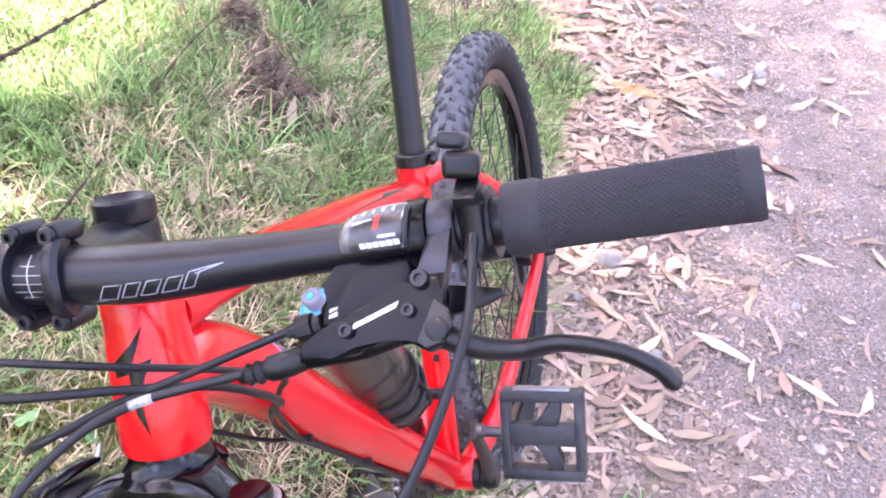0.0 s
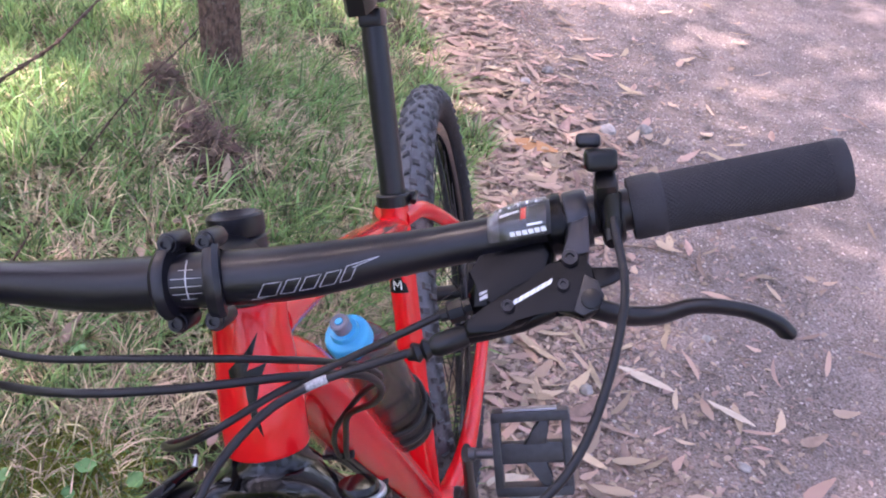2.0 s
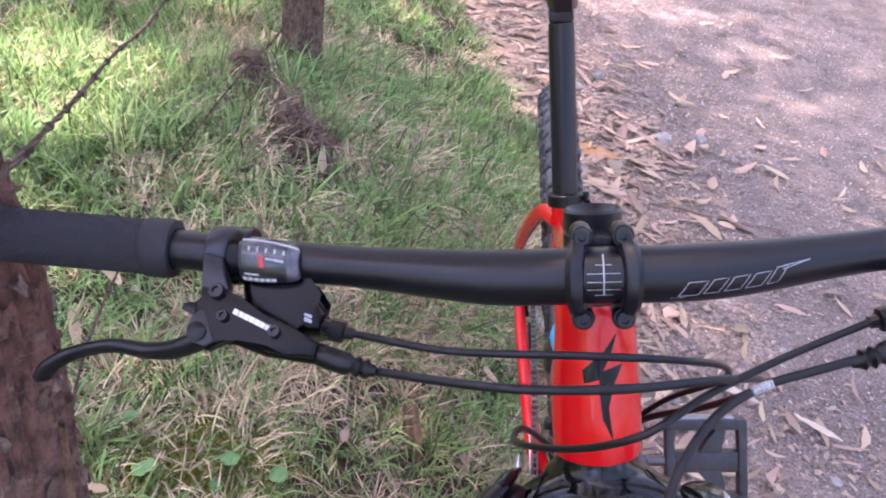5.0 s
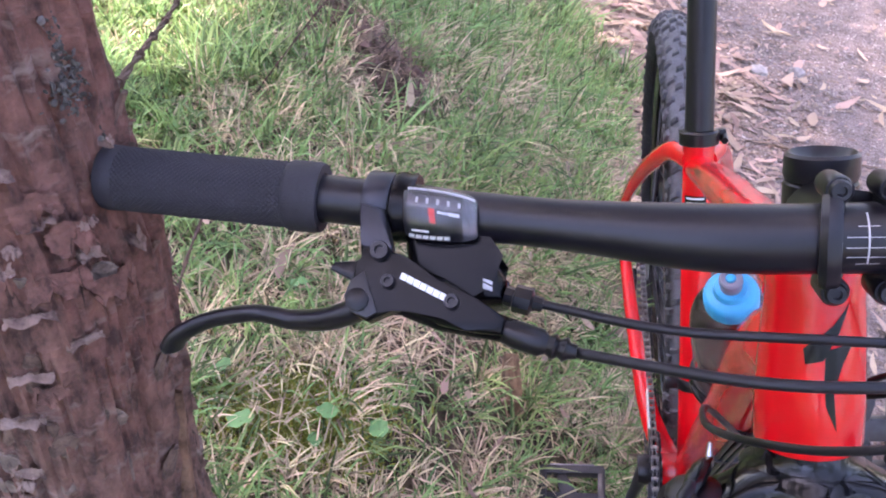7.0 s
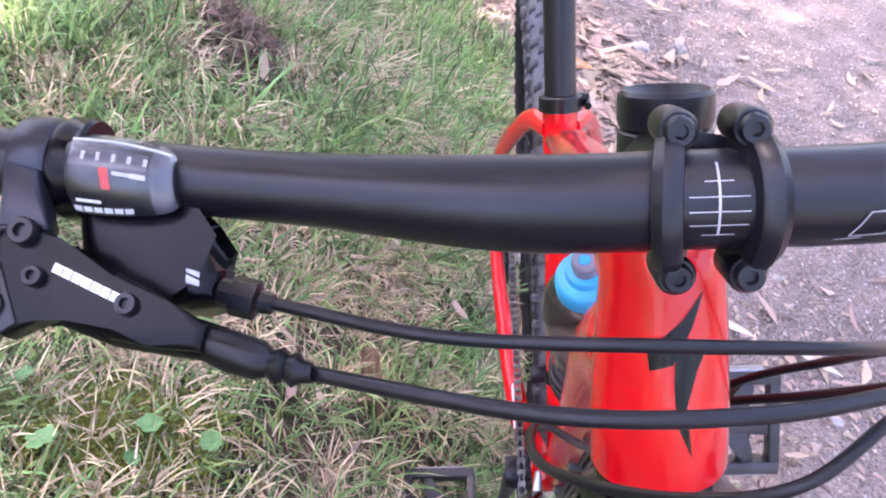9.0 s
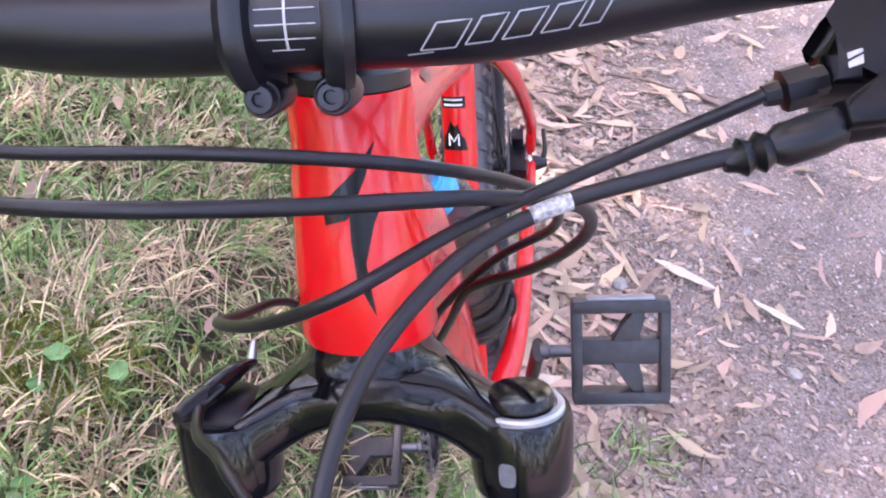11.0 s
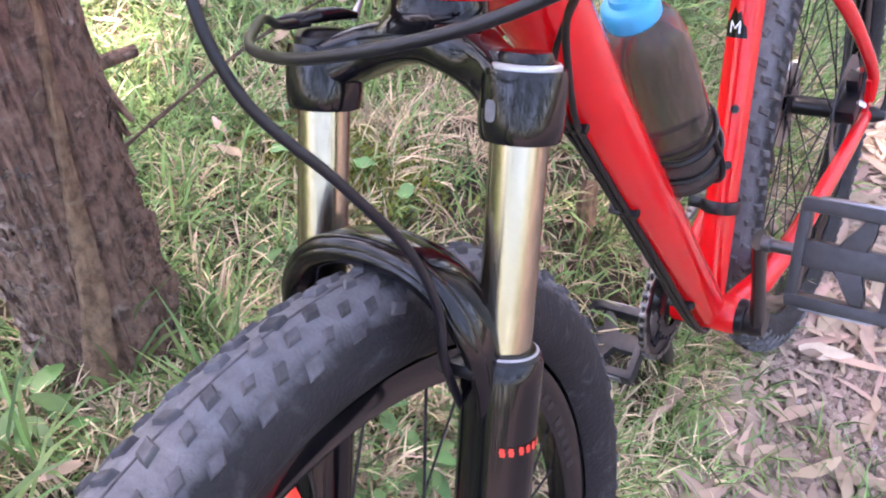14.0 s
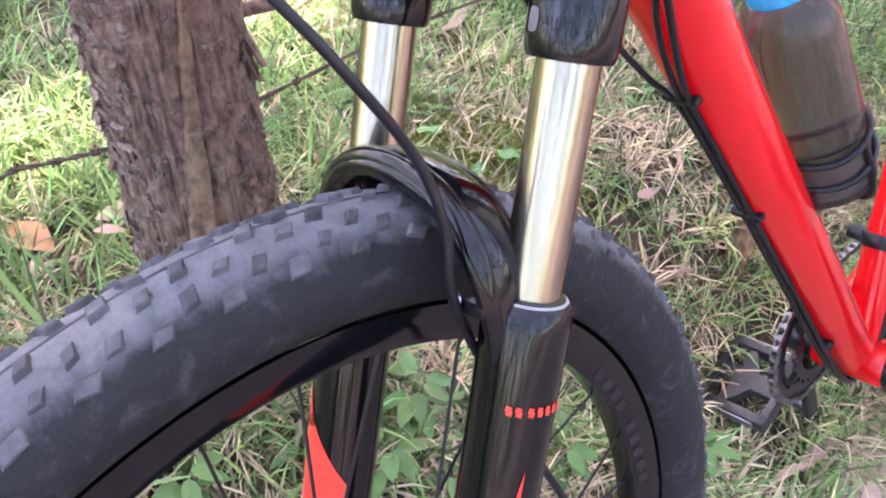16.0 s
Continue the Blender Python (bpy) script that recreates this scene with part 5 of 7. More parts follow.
for s in (1, -1):
    axis = (bar(s * 0.26) - bar(s * 0.18)).normalized()
    # brake lever
    bm = lathe(bmesh.new(), [(0.0124, -0.0065), (0.0160, -0.0065), (0.0168, -0.005), (0.0168, 0.005), (0.0160, 0.0065), (0.0124, 0.0065)], along(bar(s * 0.2225), axis), 32, True)
    ctrl_plate(bm, s, [(0.2290, 0.004), (0.2165, 0.006), (0.2125, 0.024), (0.2115, 0.036), (0.226, 0.038), (0.2275, 0.022)], 0.0125, 0.010)
    lever = part("brake_lever", bm, ARM, bike, "black hydraulic brake lever")
    body = ctrl_plate(bmesh.new(), s, [(0.2270, 0.026), (0.2125, 0.026), (0.2064, 0.0319), (0.1854, 0.0370), (0.1694, 0.0455), (0.1574, 0.0515), (0.1590, 0.0600), (0.1750, 0.0600), (0.1880, 0.0590), (0.2014, 0.0515), (0.2110, 0.0560), (0.2214, 0.0620), (0.2294, 0.0595), (0.2330, 0.0520), (0.2304, 0.0440), (0.2244, 0.0355)], 0.0155, 0.012, 0.0030, 3)
    tube(body, [hb(s, 0.206, 0.051, 0.010), hb(s, 0.188, 0.0535, 0.010), hb(s, 0.170, 0.0545, 0.011), hb(s, 0.154, 0.0565, 0.013)], [0.005, 0.0070, 0.0070, 0.0058], 16)
    mc = part("master_cylinder", body, POD, lever, "black lever body")
    hex_bolt(lever, hb(s, 0.2165, 0.0285, 0.0225), ND, 0.0046, SATIN)
    hex_bolt(lever, hb(s, 0.2120, 0.0424, 0.0222), ND, 0.0034, SATIN)
    hex_bolt(lever, hb(s, 0.1820, 0.0480, 0.0222), ND, 0.0036, SATIN)
    part("pivot", lathe(bmesh.new(), [(0.0, 0.0), (0.0055, 0.0), (0.0055, 0.0018), (0.0045, 0.0024), (0.0, 0.0024)], along(hb(s, 0.2262, 0.0530, 0.0222), ND), 20), PLASTIC, lever)
    for k in range(7):
        bm = bmesh.new()
        ua, ub = (0.2062 - 0.0031 * k, 0.2034 - 0.0031 * k)
        va, vb = 0.0372 + 0.00115 * k, 0.03825 + 0.00115 * k
        bm.faces.new([bm.verts.new(hb(s, u, v, 0.0220)) for u, v in ((ua + 0.0006 * s, va), (ub + 0.0006 * s, vb), (ub - 0.0006 * s, vb + 0.0030), (ua - 0.0006 * s, va + 0.0030))])
        part("printed_block", bm, WHITE, lever, "small white printed block")
    lv = spline([hb(s, 0.2225, 0.0530, 0.012), hb(s, 0.2360, 0.0590, 0.009), hb(s, 0.2471, 0.0622, 0.0050), hb(s, 0.2629, 0.0640, 0.0025), hb(s, 0.2812, 0.0640, 0.0070), hb(s, 0.3047, 0.0700, 0.0036), hb(s, 0.3208, 0.0785, -0.0002), hb(s, 0.3275, 0.0845, -0.0055), hb(s, 0.3284, 0.0862, -0.0070)])
    part("lever_blade", tube(bmesh.new(), lv, [0.0092, 0.0090, 0.0088, 0.0080, 0.0066, 0.0064, 0.0068, 0.0074, 0.0052], 16, 0.62, tuple(ND)), SATIN, lever, "black curved lever blade")
    part("pivot_plate", ctrl_plate(bmesh.new(), s, [(0.2235, 0.0385), (0.2300, 0.0435), (0.2330, 0.0520), (0.2290, 0.0590), (0.2215, 0.0610), (0.2165, 0.0575)], 0.0205, 0.004, 0.0012), PANEL, lever, "dark grey pivot cover")
    boot = [hb(s, 0.158, 0.0565, 0.013), hb(s, 0.152, 0.058, 0.014), hb(s, 0.142, 0.060, 0.015), hb(s, 0.139, 0.0605, 0.015), hb(s, 0.136, 0.061, 0.015), hb(s, 0.134, 0.0612, 0.015), hb(s, 0.131, 0.0616, 0.015), hb(s, 0.129, 0.062, 0.015), hb(s, 0.126, 0.062, 0.015)]
    part("hose_boot", tube(bmesh.new(), boot, [0.0060, 0.0066, 0.0064, 0.0044, 0.0062, 0.0042, 0.0058, 0.0038, 0.0032], 16), PLASTIC, lever, "ribbed rubber boot")
    # shifter
    bm = lathe(bmesh.new(), [(0.0122, -0.0055), (0.0170, -0.0055), (0.0180, -0.004), (0.0172, -0.001), (0.0180, 0.002), (0.0172, 0.0055), (0.0122, 0.0055)], along(bar(s * 0.2095), axis), 32, True)
    ctrl_plate(bm, s, [(0.2060, -0.010), (0.1755, -0.010), (0.1745, 0.014), (0.1660, 0.0255), (0.1585, 0.0300), (0.1590, 0.0420), (0.1700, 0.0450), (0.1834, 0.0420), (0.2054, 0.0430), (0.2090, 0.020)], -0.0080, 0.026, 0.0075, 4)
    shifter = part("shifter", bm, POD, bike, "black trigger shifter with gear window")
    bm = bmesh.new()
    turn = 0.0 if s > 0 else 0.5

    def wb(s_, u, v, n):
        """A place by the bar, turned forward with the gear window."""
        return hb(s_, u, v * math.cos(turn) + n * math.sin(turn), n * math.cos(turn) - v * math.sin(turn))

    prof = [(-0.0135, 0.004), (-0.0130, 0.0100), (-0.0115, 0.0145), (-0.0085, 0.0180), (-0.0045, 0.0198), (0.0, 0.0205), (0.0045, 0.0200), (0.0080, 0.0184), (0.0105, 0.0160)]
    lens_u = (0.1725, 0.1738, 0.1765, 0.1800, 0.1870, 0.1950, 0.2020, 0.2055, 0.2075)
    lens_k = (0.74, 0.82, 0.90, 0.955, 1.0, 1.025, 1.015, 0.98, 0.92)
    lens_v = (0.66, 0.74, 0.82, 0.88, 0.96, 1.0, 1.0, 0.98, 0.94)

    def on_window(u, v, lift=0.0010):
        """A place on the swelling lens, which narrows towards its inner end."""
        n = float(np.interp(v, [q[0] for q in prof], [q[1] for q in prof])) * float(np.interp(u, lens_u, lens_k))
        return wb(s, u, v * float(np.interp(u, lens_u, lens_v)), n + lift)

    def sheet(us, vs, lift):
        """A curved sheet on the lens."""
        bm = bmesh.new()
        cols = [[bm.verts.new(on_window(u, v, lift)) for v in vs] for u in us]
        for a, b in zip(cols[:-1], cols[1:]):
            for k in range(len(vs) - 1):
                bm.faces.new((a[k], a[k + 1], b[k + 1], b[k]))
        return bm, cols

    vs_ = [q[0] for q in prof]
    bm, cols = sheet(lens_u, vs_, 0.0)
    bm.faces.new(cols[0])
    bm.faces.new(cols[-1][::-1])
    for a, b in zip(cols[:-1], cols[1:]):
        bm.faces.new((a[0], a[-1], b[-1], b[0]))
    part("window_base", bm, PANEL, shifter, "dark dial under the window")
    bm, top = sheet(lens_u[:-1], vs_, 0.0022)
    low = [[bm.verts.new(on_window(u, v, 0.0006)) for v in vs_] for u in lens_u[:-1]]
    for a, b in zip(low[:-1], low[1:]):
        for k in range(len(vs_) - 1):
            bm.faces.new((a[k + 1], a[k], b[k], b[k + 1]))
    for a, b in ((top[0], low[0]), (low[-1], top[-1]), ([c[0] for c in low], [c[0] for c in top]), ([c[-1] for c in top], [c[-1] for c in low])):
        for k in range(len(a) - 1):
            bm.faces.new((a[k], a[k + 1], b[k + 1], b[k]))
    win = part("gear_window", bm, CLEAR, shifter, "clear plastic gear window")
    win.visible_shadow = False
    # highlight on the window's clear upper rim, drawn as a pale strip
    part("window_glint", tube(bmesh.new(), spline([on_window(u, -0.0128, 0.0014) for u in lens_u[1:-1]], 3), 0.0007, 8), EDGE_GLINT, shifter, "pale strip for light caught by the window's clear rim")
    part("window_bevel", sheet((0.1728, 0.1740, 0.1765, 0.1790), vs_[1:], 0.0004)[0], HAZE, shifter, "hazy bevelled end of the window")
    part("scale_band", sheet((0.2050, 0.1990, 0.1930, 0.1870, 0.1800), (-0.0122, -0.0105, -0.0085, -0.0060), 0.0003)[0], HAZE, shifter, "grey band behind the gear scale")
    bm = bmesh.new()
    for k in range(5):
        u0 = 0.2010 - 0.0050 * k
        bm.faces.new([bm.verts.new(on_window(u, v, 0.0007)) for u, v in ((u0, -0.0100), (u0 - 0.0013, -0.0100), (u0 - 0.0013, -0.0078), (u0, -0.0078))])
    bm.faces.new([bm.verts.new(on_window(u, v, 0.0007)) for u, v in ((0.1905, -0.0052), (0.1850, -0.0049), (0.1850, -0.0037), (0.1905, -0.0040))])
    bm.faces.new([bm.verts.new(on_window(u, v, 0.0008)) for u, v in ((0.1850, -0.0052), (0.1800, -0.0049), (0.1800, -0.0031), (0.1850, -0.0034))])
    part("gear_scale", bm, WHITE, shifter, "white scale marks")
    bm = bmesh.new()
    for k in range(4):
        va_, vb_ = -0.0060 + 0.0017 * k, -0.0060 + 0.0017 * (k + 1)
        bm.faces.new([bm.verts.new(on_window(u, v, 0.0009)) for u, v in ((0.1942 - va_ * 0.1, va_), (0.1912 - va_ * 0.1, va_), (0.1912 - vb_ * 0.1, vb_), (0.1942 - vb_ * 0.1, vb_))])
    part("gear_pointer", bm, RED_PRINT, shifter, "red gear pointer")
    bm = bmesh.new()
    for k in range(6):
        u0 = 0.2045 - 0.0034 * k
        bm.faces.new([bm.verts.new(on_window(u, v, 0.0026)) for u, v in ((u0, 0.0072), (u0 - 0.0028, 0.0072), (u0 - 0.0022, 0.0094), (u0 + 0.0006, 0.0094))])
    bm.faces.new([bm.verts.new(on_window(u, v, 0.0026)) for u, v in ((0.2030, 0.0044), (0.1945, 0.0044), (0.1945, 0.0056), (0.2030, 0.0056))])
    part("window_print", bm, WHITE, shifter, "white print below the window")
    bm = bmesh.new()
    for pts in ([(0.1700, 0.0318), (0.1655, 0.0326), (0.1655, 0.0346), (0.1700, 0.0330)], [(0.1700, 0.0338), (0.1655, 0.0354), (0.1655, 0.0374), (0.1700, 0.0366)]):
        bm.faces.new([bm.verts.new(hb(s, u, v, 0.0054)) for u, v in pts])
    part("shifter_mark", bm, PRINT, shifter, "small pale emblem of two bars")
    part("barrel_adjuster", tube(bmesh.new(), [hb(s, 0.160, 0.0375, 0.0), hb(s, 0.1560, 0.0382, 0.0), hb(s, 0.1555, 0.0382, 0.0), hb(s, 0.1475, 0.0392, 0.0), hb(s, 0.1465, 0.0393, 0.0), hb(s, 0.1420, 0.0398, 0.0)], [0.0048, 0.0048, 0.0068, 0.0068, 0.0040, 0.0034], 8), PLASTIC, shifter)
    part("trigger", ctrl_plate(bmesh.new(), s, [(0.2180, 0.024), (0.2480, 0.030), (0.2500, 0.034), (0.2400, 0.038), (0.2180, 0.042)], -0.012, 0.005, 0.002), PLASTIC, shifter)
# lockout remote on the left
axis = (bar(0.26) - bar(0.18)).normalized()
bm = lathe(bmesh.new(), [(0.0124, -0.006), (0.0175, -0.006), (0.0185, -0.004), (0.0185, 0.004), (0.0175, 0.006), (0.0124, 0.006)], along(bar(0.2405), axis), 28, True)
block(bm, along(bar(0.2405) + Vector((-0.002, -0.010, 0.013)), (0, -0.2, 1), (1, 0, 0)), 0.013, 0.018, 0.034, 0.005)
remote = part("lockout_remote", bm, PLASTIC, bike, "black fork lockout remote")
pad = part("thumb_pad", block(bmesh.new(), along(bar(0.2405) + Vector((-0.004, -0.006, 0.0365)), (0.05, 0.35, 1), (1, 0.10, 0)), 0.0175, 0.0135, 0.0120, 0.0035, 3), PLASTIC, remote)
part("pad_tip", block(bmesh.new(), along(bar(0.2405) + Vector((-0.0095, 0.0045, 0.0435)), (0.1, 0.5, 1), (1, -0.1, 0)), 0.0135, 0.0110, 0.0080, 0.0030, 3), SATIN, pad)
part("cable_stop", tube(bmesh.new(), [bar(0.2405) + Vector((0, -0.016, 0.022)), bar(0.2405) + Vector((0, -0.021, 0.002)), Vector((0.240, -0.501, 0.705))], [0.0055, 0.0055, 0.0040], 14), PLASTIC, remote)

# ---- tree trunks ----


def bent(line, z):
    """The middle of a trunk at height z, on a line of (z, x, y)."""
    zs = [q[0] for q in line]
    return float(np.interp(z, zs, [q[1] for q in line])), float(np.interp(z, zs, [q[2] for q in line]))


def trunk(name, label, line, radii, top, seed, dent=None):
    """A tapered trunk with furrowed bark."""
    rnd = np.random.default_rng(seed)
    seg, bm, rings = 180, bmesh.new(), []
    lobes = [(k, rnd.uniform(0, 6.28), rnd.uniform(0.3, 1)) for k in (2, 3, 5, 7)]
    zs = list(np.arange(line[0][0], 1.6, 0.006)) + list(np.arange(1.62, top, 0.12))
    for z in zs:
        c = Vector((*bent(line, z), z))
        r = float(np.interp(z, [q[0] for q in radii], [q[1] for q in radii]))
        ring = []
        for k in range(seg):
            a = 2 * math.pi * k / seg
            rr = r * (1 + 0.035 * sum(w * math.sin(j * a + p + 0.8 * z) for j, p, w in lobes))
            furrow = noise.noise(Vector((math.cos(a) * 7, math.sin(a) * 7, z * 1.6 + seed)))
            rr += (0.009 * (0.30 - abs(furrow)) + 0.005 * noise.noise(Vector((math.cos(a) * 20, math.sin(a) * 20, z * 9 + seed))) + 0.0042 * noise.noise(Vector((math.cos(a) * 42, math.sin(a) * 42, z * 46)))) * min(1, r / 0.09)
            if dent:
                da = (a - dent[0] + math.pi) % (2 * math.pi) - math.pi
                rr -= dent[2] * math.exp(-(da / 0.6) ** 2 - ((z - dent[1]) / 0.07) ** 2)
            ring.append(bm.verts.new(c + Vector((rr * math.cos(a), rr * math.sin(a), 0))))
        rings.append(ring)
    for a, b in zip(rings[:-1], rings[1:]):
        for k in range(seg):
            bm.faces.new((a[k], a[(k + 1) % seg], b[(k + 1) % seg], b[k]))
    bm.faces.new(rings[-1])
    tree = new(name)
    tree.location = (0, 0, 0)
    tagged(tree, label, "tree")
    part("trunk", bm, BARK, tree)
    return tree


BIG = ([(0.36, -0.557, 0.373), (0.50, -0.575, 0.388), (0.70, -0.600, 0.410), (0.90, -0.624, 0.431), (1.10, -0.643, 0.453), (1.30, -0.680, 0.469), (6.0, -1.45, 0.85)], [(0.36, 0.106), (0.46, 0.088), (0.54, 0.075), (0.70, 0.0715), (0.90, 0.0705), (1.10, 0.0745), (1.30, 0.072), (6, 0.045)])
big_tree = trunk("tree", "thick reddish-brown tree trunk with peeling bark", *BIG, 4.2, 11, (-0.3, 1.15, 0.003))
THIN = ([(0.28, -0.415, 2.13), (4.3, -0.495, 2.25)], [(0.28, 0.070), (0.45, 0.050), (1.2, 0.046), (5, 0.03)])
small_tree = trunk("tree", "slender grey-brown tree trunk in the grass", *THIN, 4.2, 23)


def trunk_at(line, radii, z, a, lift=0.0):
    """A place on a trunk's bark at height z and bearing a."""
    r = float(np.interp(z, [q[0] for q in radii], [q[1] for q in radii])) + lift
    x, y = bent(line, z)
    return Vector((x + r * math.cos(a), y + r * math.sin(a), z))


# peeling bark, a strip of bare wood and specks of lichen on the near tree
rnd = random.Random(41)


def flake(w, l, curl, thick):
    """One peeling piece of bark, its foot at the origin, standing along z and curling towards y."""
    bm = bmesh.new()
    rows = []
    ws = [rnd.uniform(0.7, 1.1), 1.0, rnd.uniform(0.7, 1), rnd.uniform(0.15, 0.6)]
    for i, t in enumerate((0, 0.35, 0.7, 1)):
        y = curl * t * t
        row = []
        for k in (-1, 0, 1):
            x = k * w * ws[i] / 2 + rnd.uniform(-0.1, 0.1) * w
            row.append((bm.verts.new((x, y + thick / 2 - 0.12 * w * abs(k), l * t)), bm.verts.new((x, y - thick / 2 - 0.12 * w * abs(k), l * t))))
        rows.append(row)
    for a, b in zip(rows[:-1], rows[1:]):
        for k in range(2):
            for j in (0, 1):
                bm.faces.new((a[k][j], a[k + 1][j], b[k + 1][j], b[k][j]))
        for k in (0, 2):
            bm.faces.new((a[k][0], a[k][1], b[k][1], b[k][0]))
    for row in (rows[0], rows[-1]):
        for k in range(2):
            bm.faces.new((row[k][0], row[k][1], row[k + 1][1], row[k + 1][0]))
    return bm


def place_flake(mesh_ob, z, a, spin):
    p = trunk_at(*BIG, z, a, -0.001)
    out = Vector((math.cos(a), math.sin(a), 0))
    side_v = Vector((-math.sin(a), math.cos(a), 0))
    m = Matrix(((side_v.x, out.x, 0, p.x), (side_v.y, out.y, 0, p.y), (0, 0, 1, p.z), (0, 0, 0, 1)))
    mesh_ob.matrix_local = m @ Matrix.Rotation(spin, 4, "Y")


kinds = [part("bark_flake", flake(rnd.uniform(0.006, 0.014), rnd.uniform(0.010, 0.026), rnd.uniform(0.002, 0.006), 0.0024), BARK, big_tree) for _ in range(9)]
for k, ob in enumerate(kinds):
    place_flake(ob, 0.60 + 0.08 * k, -0.9 + 0.13 * k, 0.2)
for k in range(240):
    src = rnd.choice(kinds)
    ob = new("bark_flake", src.data)
    ob.parent = big_tree
    place_flake(ob, rnd.uniform(0.5, 1.06) if k % 8 else rnd.uniform(1.0, 1.4), rnd.uniform(-2.6, -1.25) if k % 2 else rnd.uniform(-0.1, 0.95), rnd.choice((0, math.pi)) + rnd.gauss(0, 0.35))
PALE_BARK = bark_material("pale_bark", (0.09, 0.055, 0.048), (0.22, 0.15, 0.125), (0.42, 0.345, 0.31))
pales = [part("bark_flake", flake(rnd.uniform(0.010, 0.026), rnd.uniform(0.006, 0.015), rnd.uniform(0.001, 0.004), 0.0018), PALE_BARK, big_tree, "silvery peeling bark flake") for _ in range(5)]
for k, ob in enumerate(pales):
    place_flake(ob, 0.70 + 0.1 * k, -1.5 + 0.2 * k, 1.2)
for k in range(110):
    ob = new("bark_flake", rnd.choice(pales).data)
    ob.parent = big_tree
    place_flake(ob, rnd.gauss(0.78, 0.14) if k % 2 else rnd.uniform(0.6, 1.12), rnd.gauss(-1.75, 0.35) if k % 2 else rnd.uniform(-2.6, -0.9), rnd.choice((0, math.pi)) + rnd.gauss(0, 0.3))


def bark_plate(z0, a0, w, l, curl, mat, seed):
    """A thin plate of bark that follows the trunk, its lower edge torn and lifting."""
    rp = random.Random(seed)
    nu, nv = 8, 5
    bm = bmesh.new()
    rag = [rp.uniform(0.35, 1.05) for _ in range(nu + 1)]
    grid = []
    for i in range(nu + 1):
        col = []
        for k in range(nv + 1):
            t = k / nv
            z = z0 + 0.12 * l * math.sin(7 * i / nu + seed) - l * rag[i] * t + rp.uniform(-0.0008, 0.0008)
            a = a0 + (i / nu - 0.5) * w / 0.075 + rp.uniform(-0.01, 0.01)
            col.append(bm.verts.new(trunk_at(*BIG, z, a, 0.004 + curl * t * t + rp.uniform(-0.0006, 0.0006))))
        col.append(bm.verts.new(trunk_at(*BIG, z0 - l * rag[i] * 0.96, a0 + (i / nu - 0.5) * w / 0.075, -0.004)))
        grid.append(col)
    for a, b in zip(grid[:-1], grid[1:]):
        for k in range(nv + 1):
            bm.faces.new((a[k], b[k], b[k + 1], a[k + 1]))
    return part("bark_plate", bm, mat, big_tree, "silvery curling plate of bark" if mat is PALE_BARK else "")


for k in range(46):
    z_, a_ = rnd.uniform(0.55, 1.10), rnd.uniform(-2.5, -1.1) if k % 3 else rnd.uniform(0.0, 0.9)
    bark_plate(z_, a_, rnd.uniform(0.010, 0.028), rnd.uniform(0.004, 0.011), rnd.uniform(0.001, 0.004), PALE_BARK if (a_ < -1.3 and z_ < 1.05 and k % 3) or k % 6 == 0 else BARK, 700 + k)
# torn plates just below and above the grip's end
for k, (z, a, w, l, c, mt) in enumerate(((1.182, -1.10, 0.020, 0.009, 0.005, PALE_BARK), (1.152, -0.95, 0.018, 0.004, 0.003, PALE_BARK), (1.126, -0.70, 0.012, 0.006, 0.003, PALE_BARK), (1.142, -1.14, 0.008, 0.007, 0.003, PALE_BARK), (1.142, -0.64, 0.010, 0.005, 0.002, PALE_BARK), (1.132, -1.24, 0.011, 0.006, 0.003, PALE_BARK), (1.172, -0.24, 0.004, 0.006, 0.001, PALE_BARK), (1.116, -0.27, 0.006, 0.014, 0.002, PALE_BARK), (1.165, -0.92, 0.024, 0.016, 0.003, BARK), (1.145, -0.78, 0.022, 0.018, 0.004, BARK), (1.120, -0.95, 0.030, 0.014, 0.004, BARK), (1.105, -0.60, 0.026, 0.015, 0.003, BARK), (1.215, -1.15, 0.022, 0.012, 0.003, BARK), (1.100, -1.20, 0.024, 0.006, 0.003, PALE_BARK), (1.075, -0.90, 0.020, 0.005, 0.002, PALE_BARK), (1.06, -1.3, 0.022, 0.006, 0.003, PALE_BARK))):
    bark_plate(z, a, w, l, c, mt, 800 + k)
for z, a, w, l, c in ((0.86, 0.62, 0.020, 0.105, 0.014), (0.87, 0.50, 0.014, 0.095, 0.020), (0.90, 0.42, 0.018, 0.085, 0.010), (0.84, 0.74, 0.014, 0.070, 0.020), (0.80, 0.55, 0.012, 0.080, 0.010), (0.72, 0.30, 0.030, 0.060, 0.012), (0.66, 0.40, 0.026, 0.050, 0.014), (0.93, -0.98, 0.018, 0.115, 0.010), (0.91, -1.06, 0.010, 0.095, 0.014), (0.97, -0.90, 0.022, 0.060, 0.006), (0.74, 0.10, 0.022, 0.050, 0.010), (0.62, 0.05, 0.034, 0.050, 0.010), (0.95, 0.30, 0.020, 0.070, 0.008), (0.86, -2.1, 0.024, 0.07, 0.010), (0.80, -2.2, 0.018, 0.06, 0.012), (0.74, -2.0, 0.020, 0.05, 0.010)):
    ob = part("bark_strip", flake(w, l, c, 0.003), PALE_BARK if a < -0.85 and a > -1.2 else BARK, big_tree)
    place_flake(ob, z, a, math.pi + rnd.uniform(-0.15, 0.15))
part("branch_stub", tube(bmesh.new(), spline([(-0.620, 0.460, 0.800), (-0.605, 0.520, 0.794), (-0.595, 0.556, 0.788)], 5), [0.010, 0.0075, 0.0068], 12), BARK, big_tree, "broken-off dark branch stub")
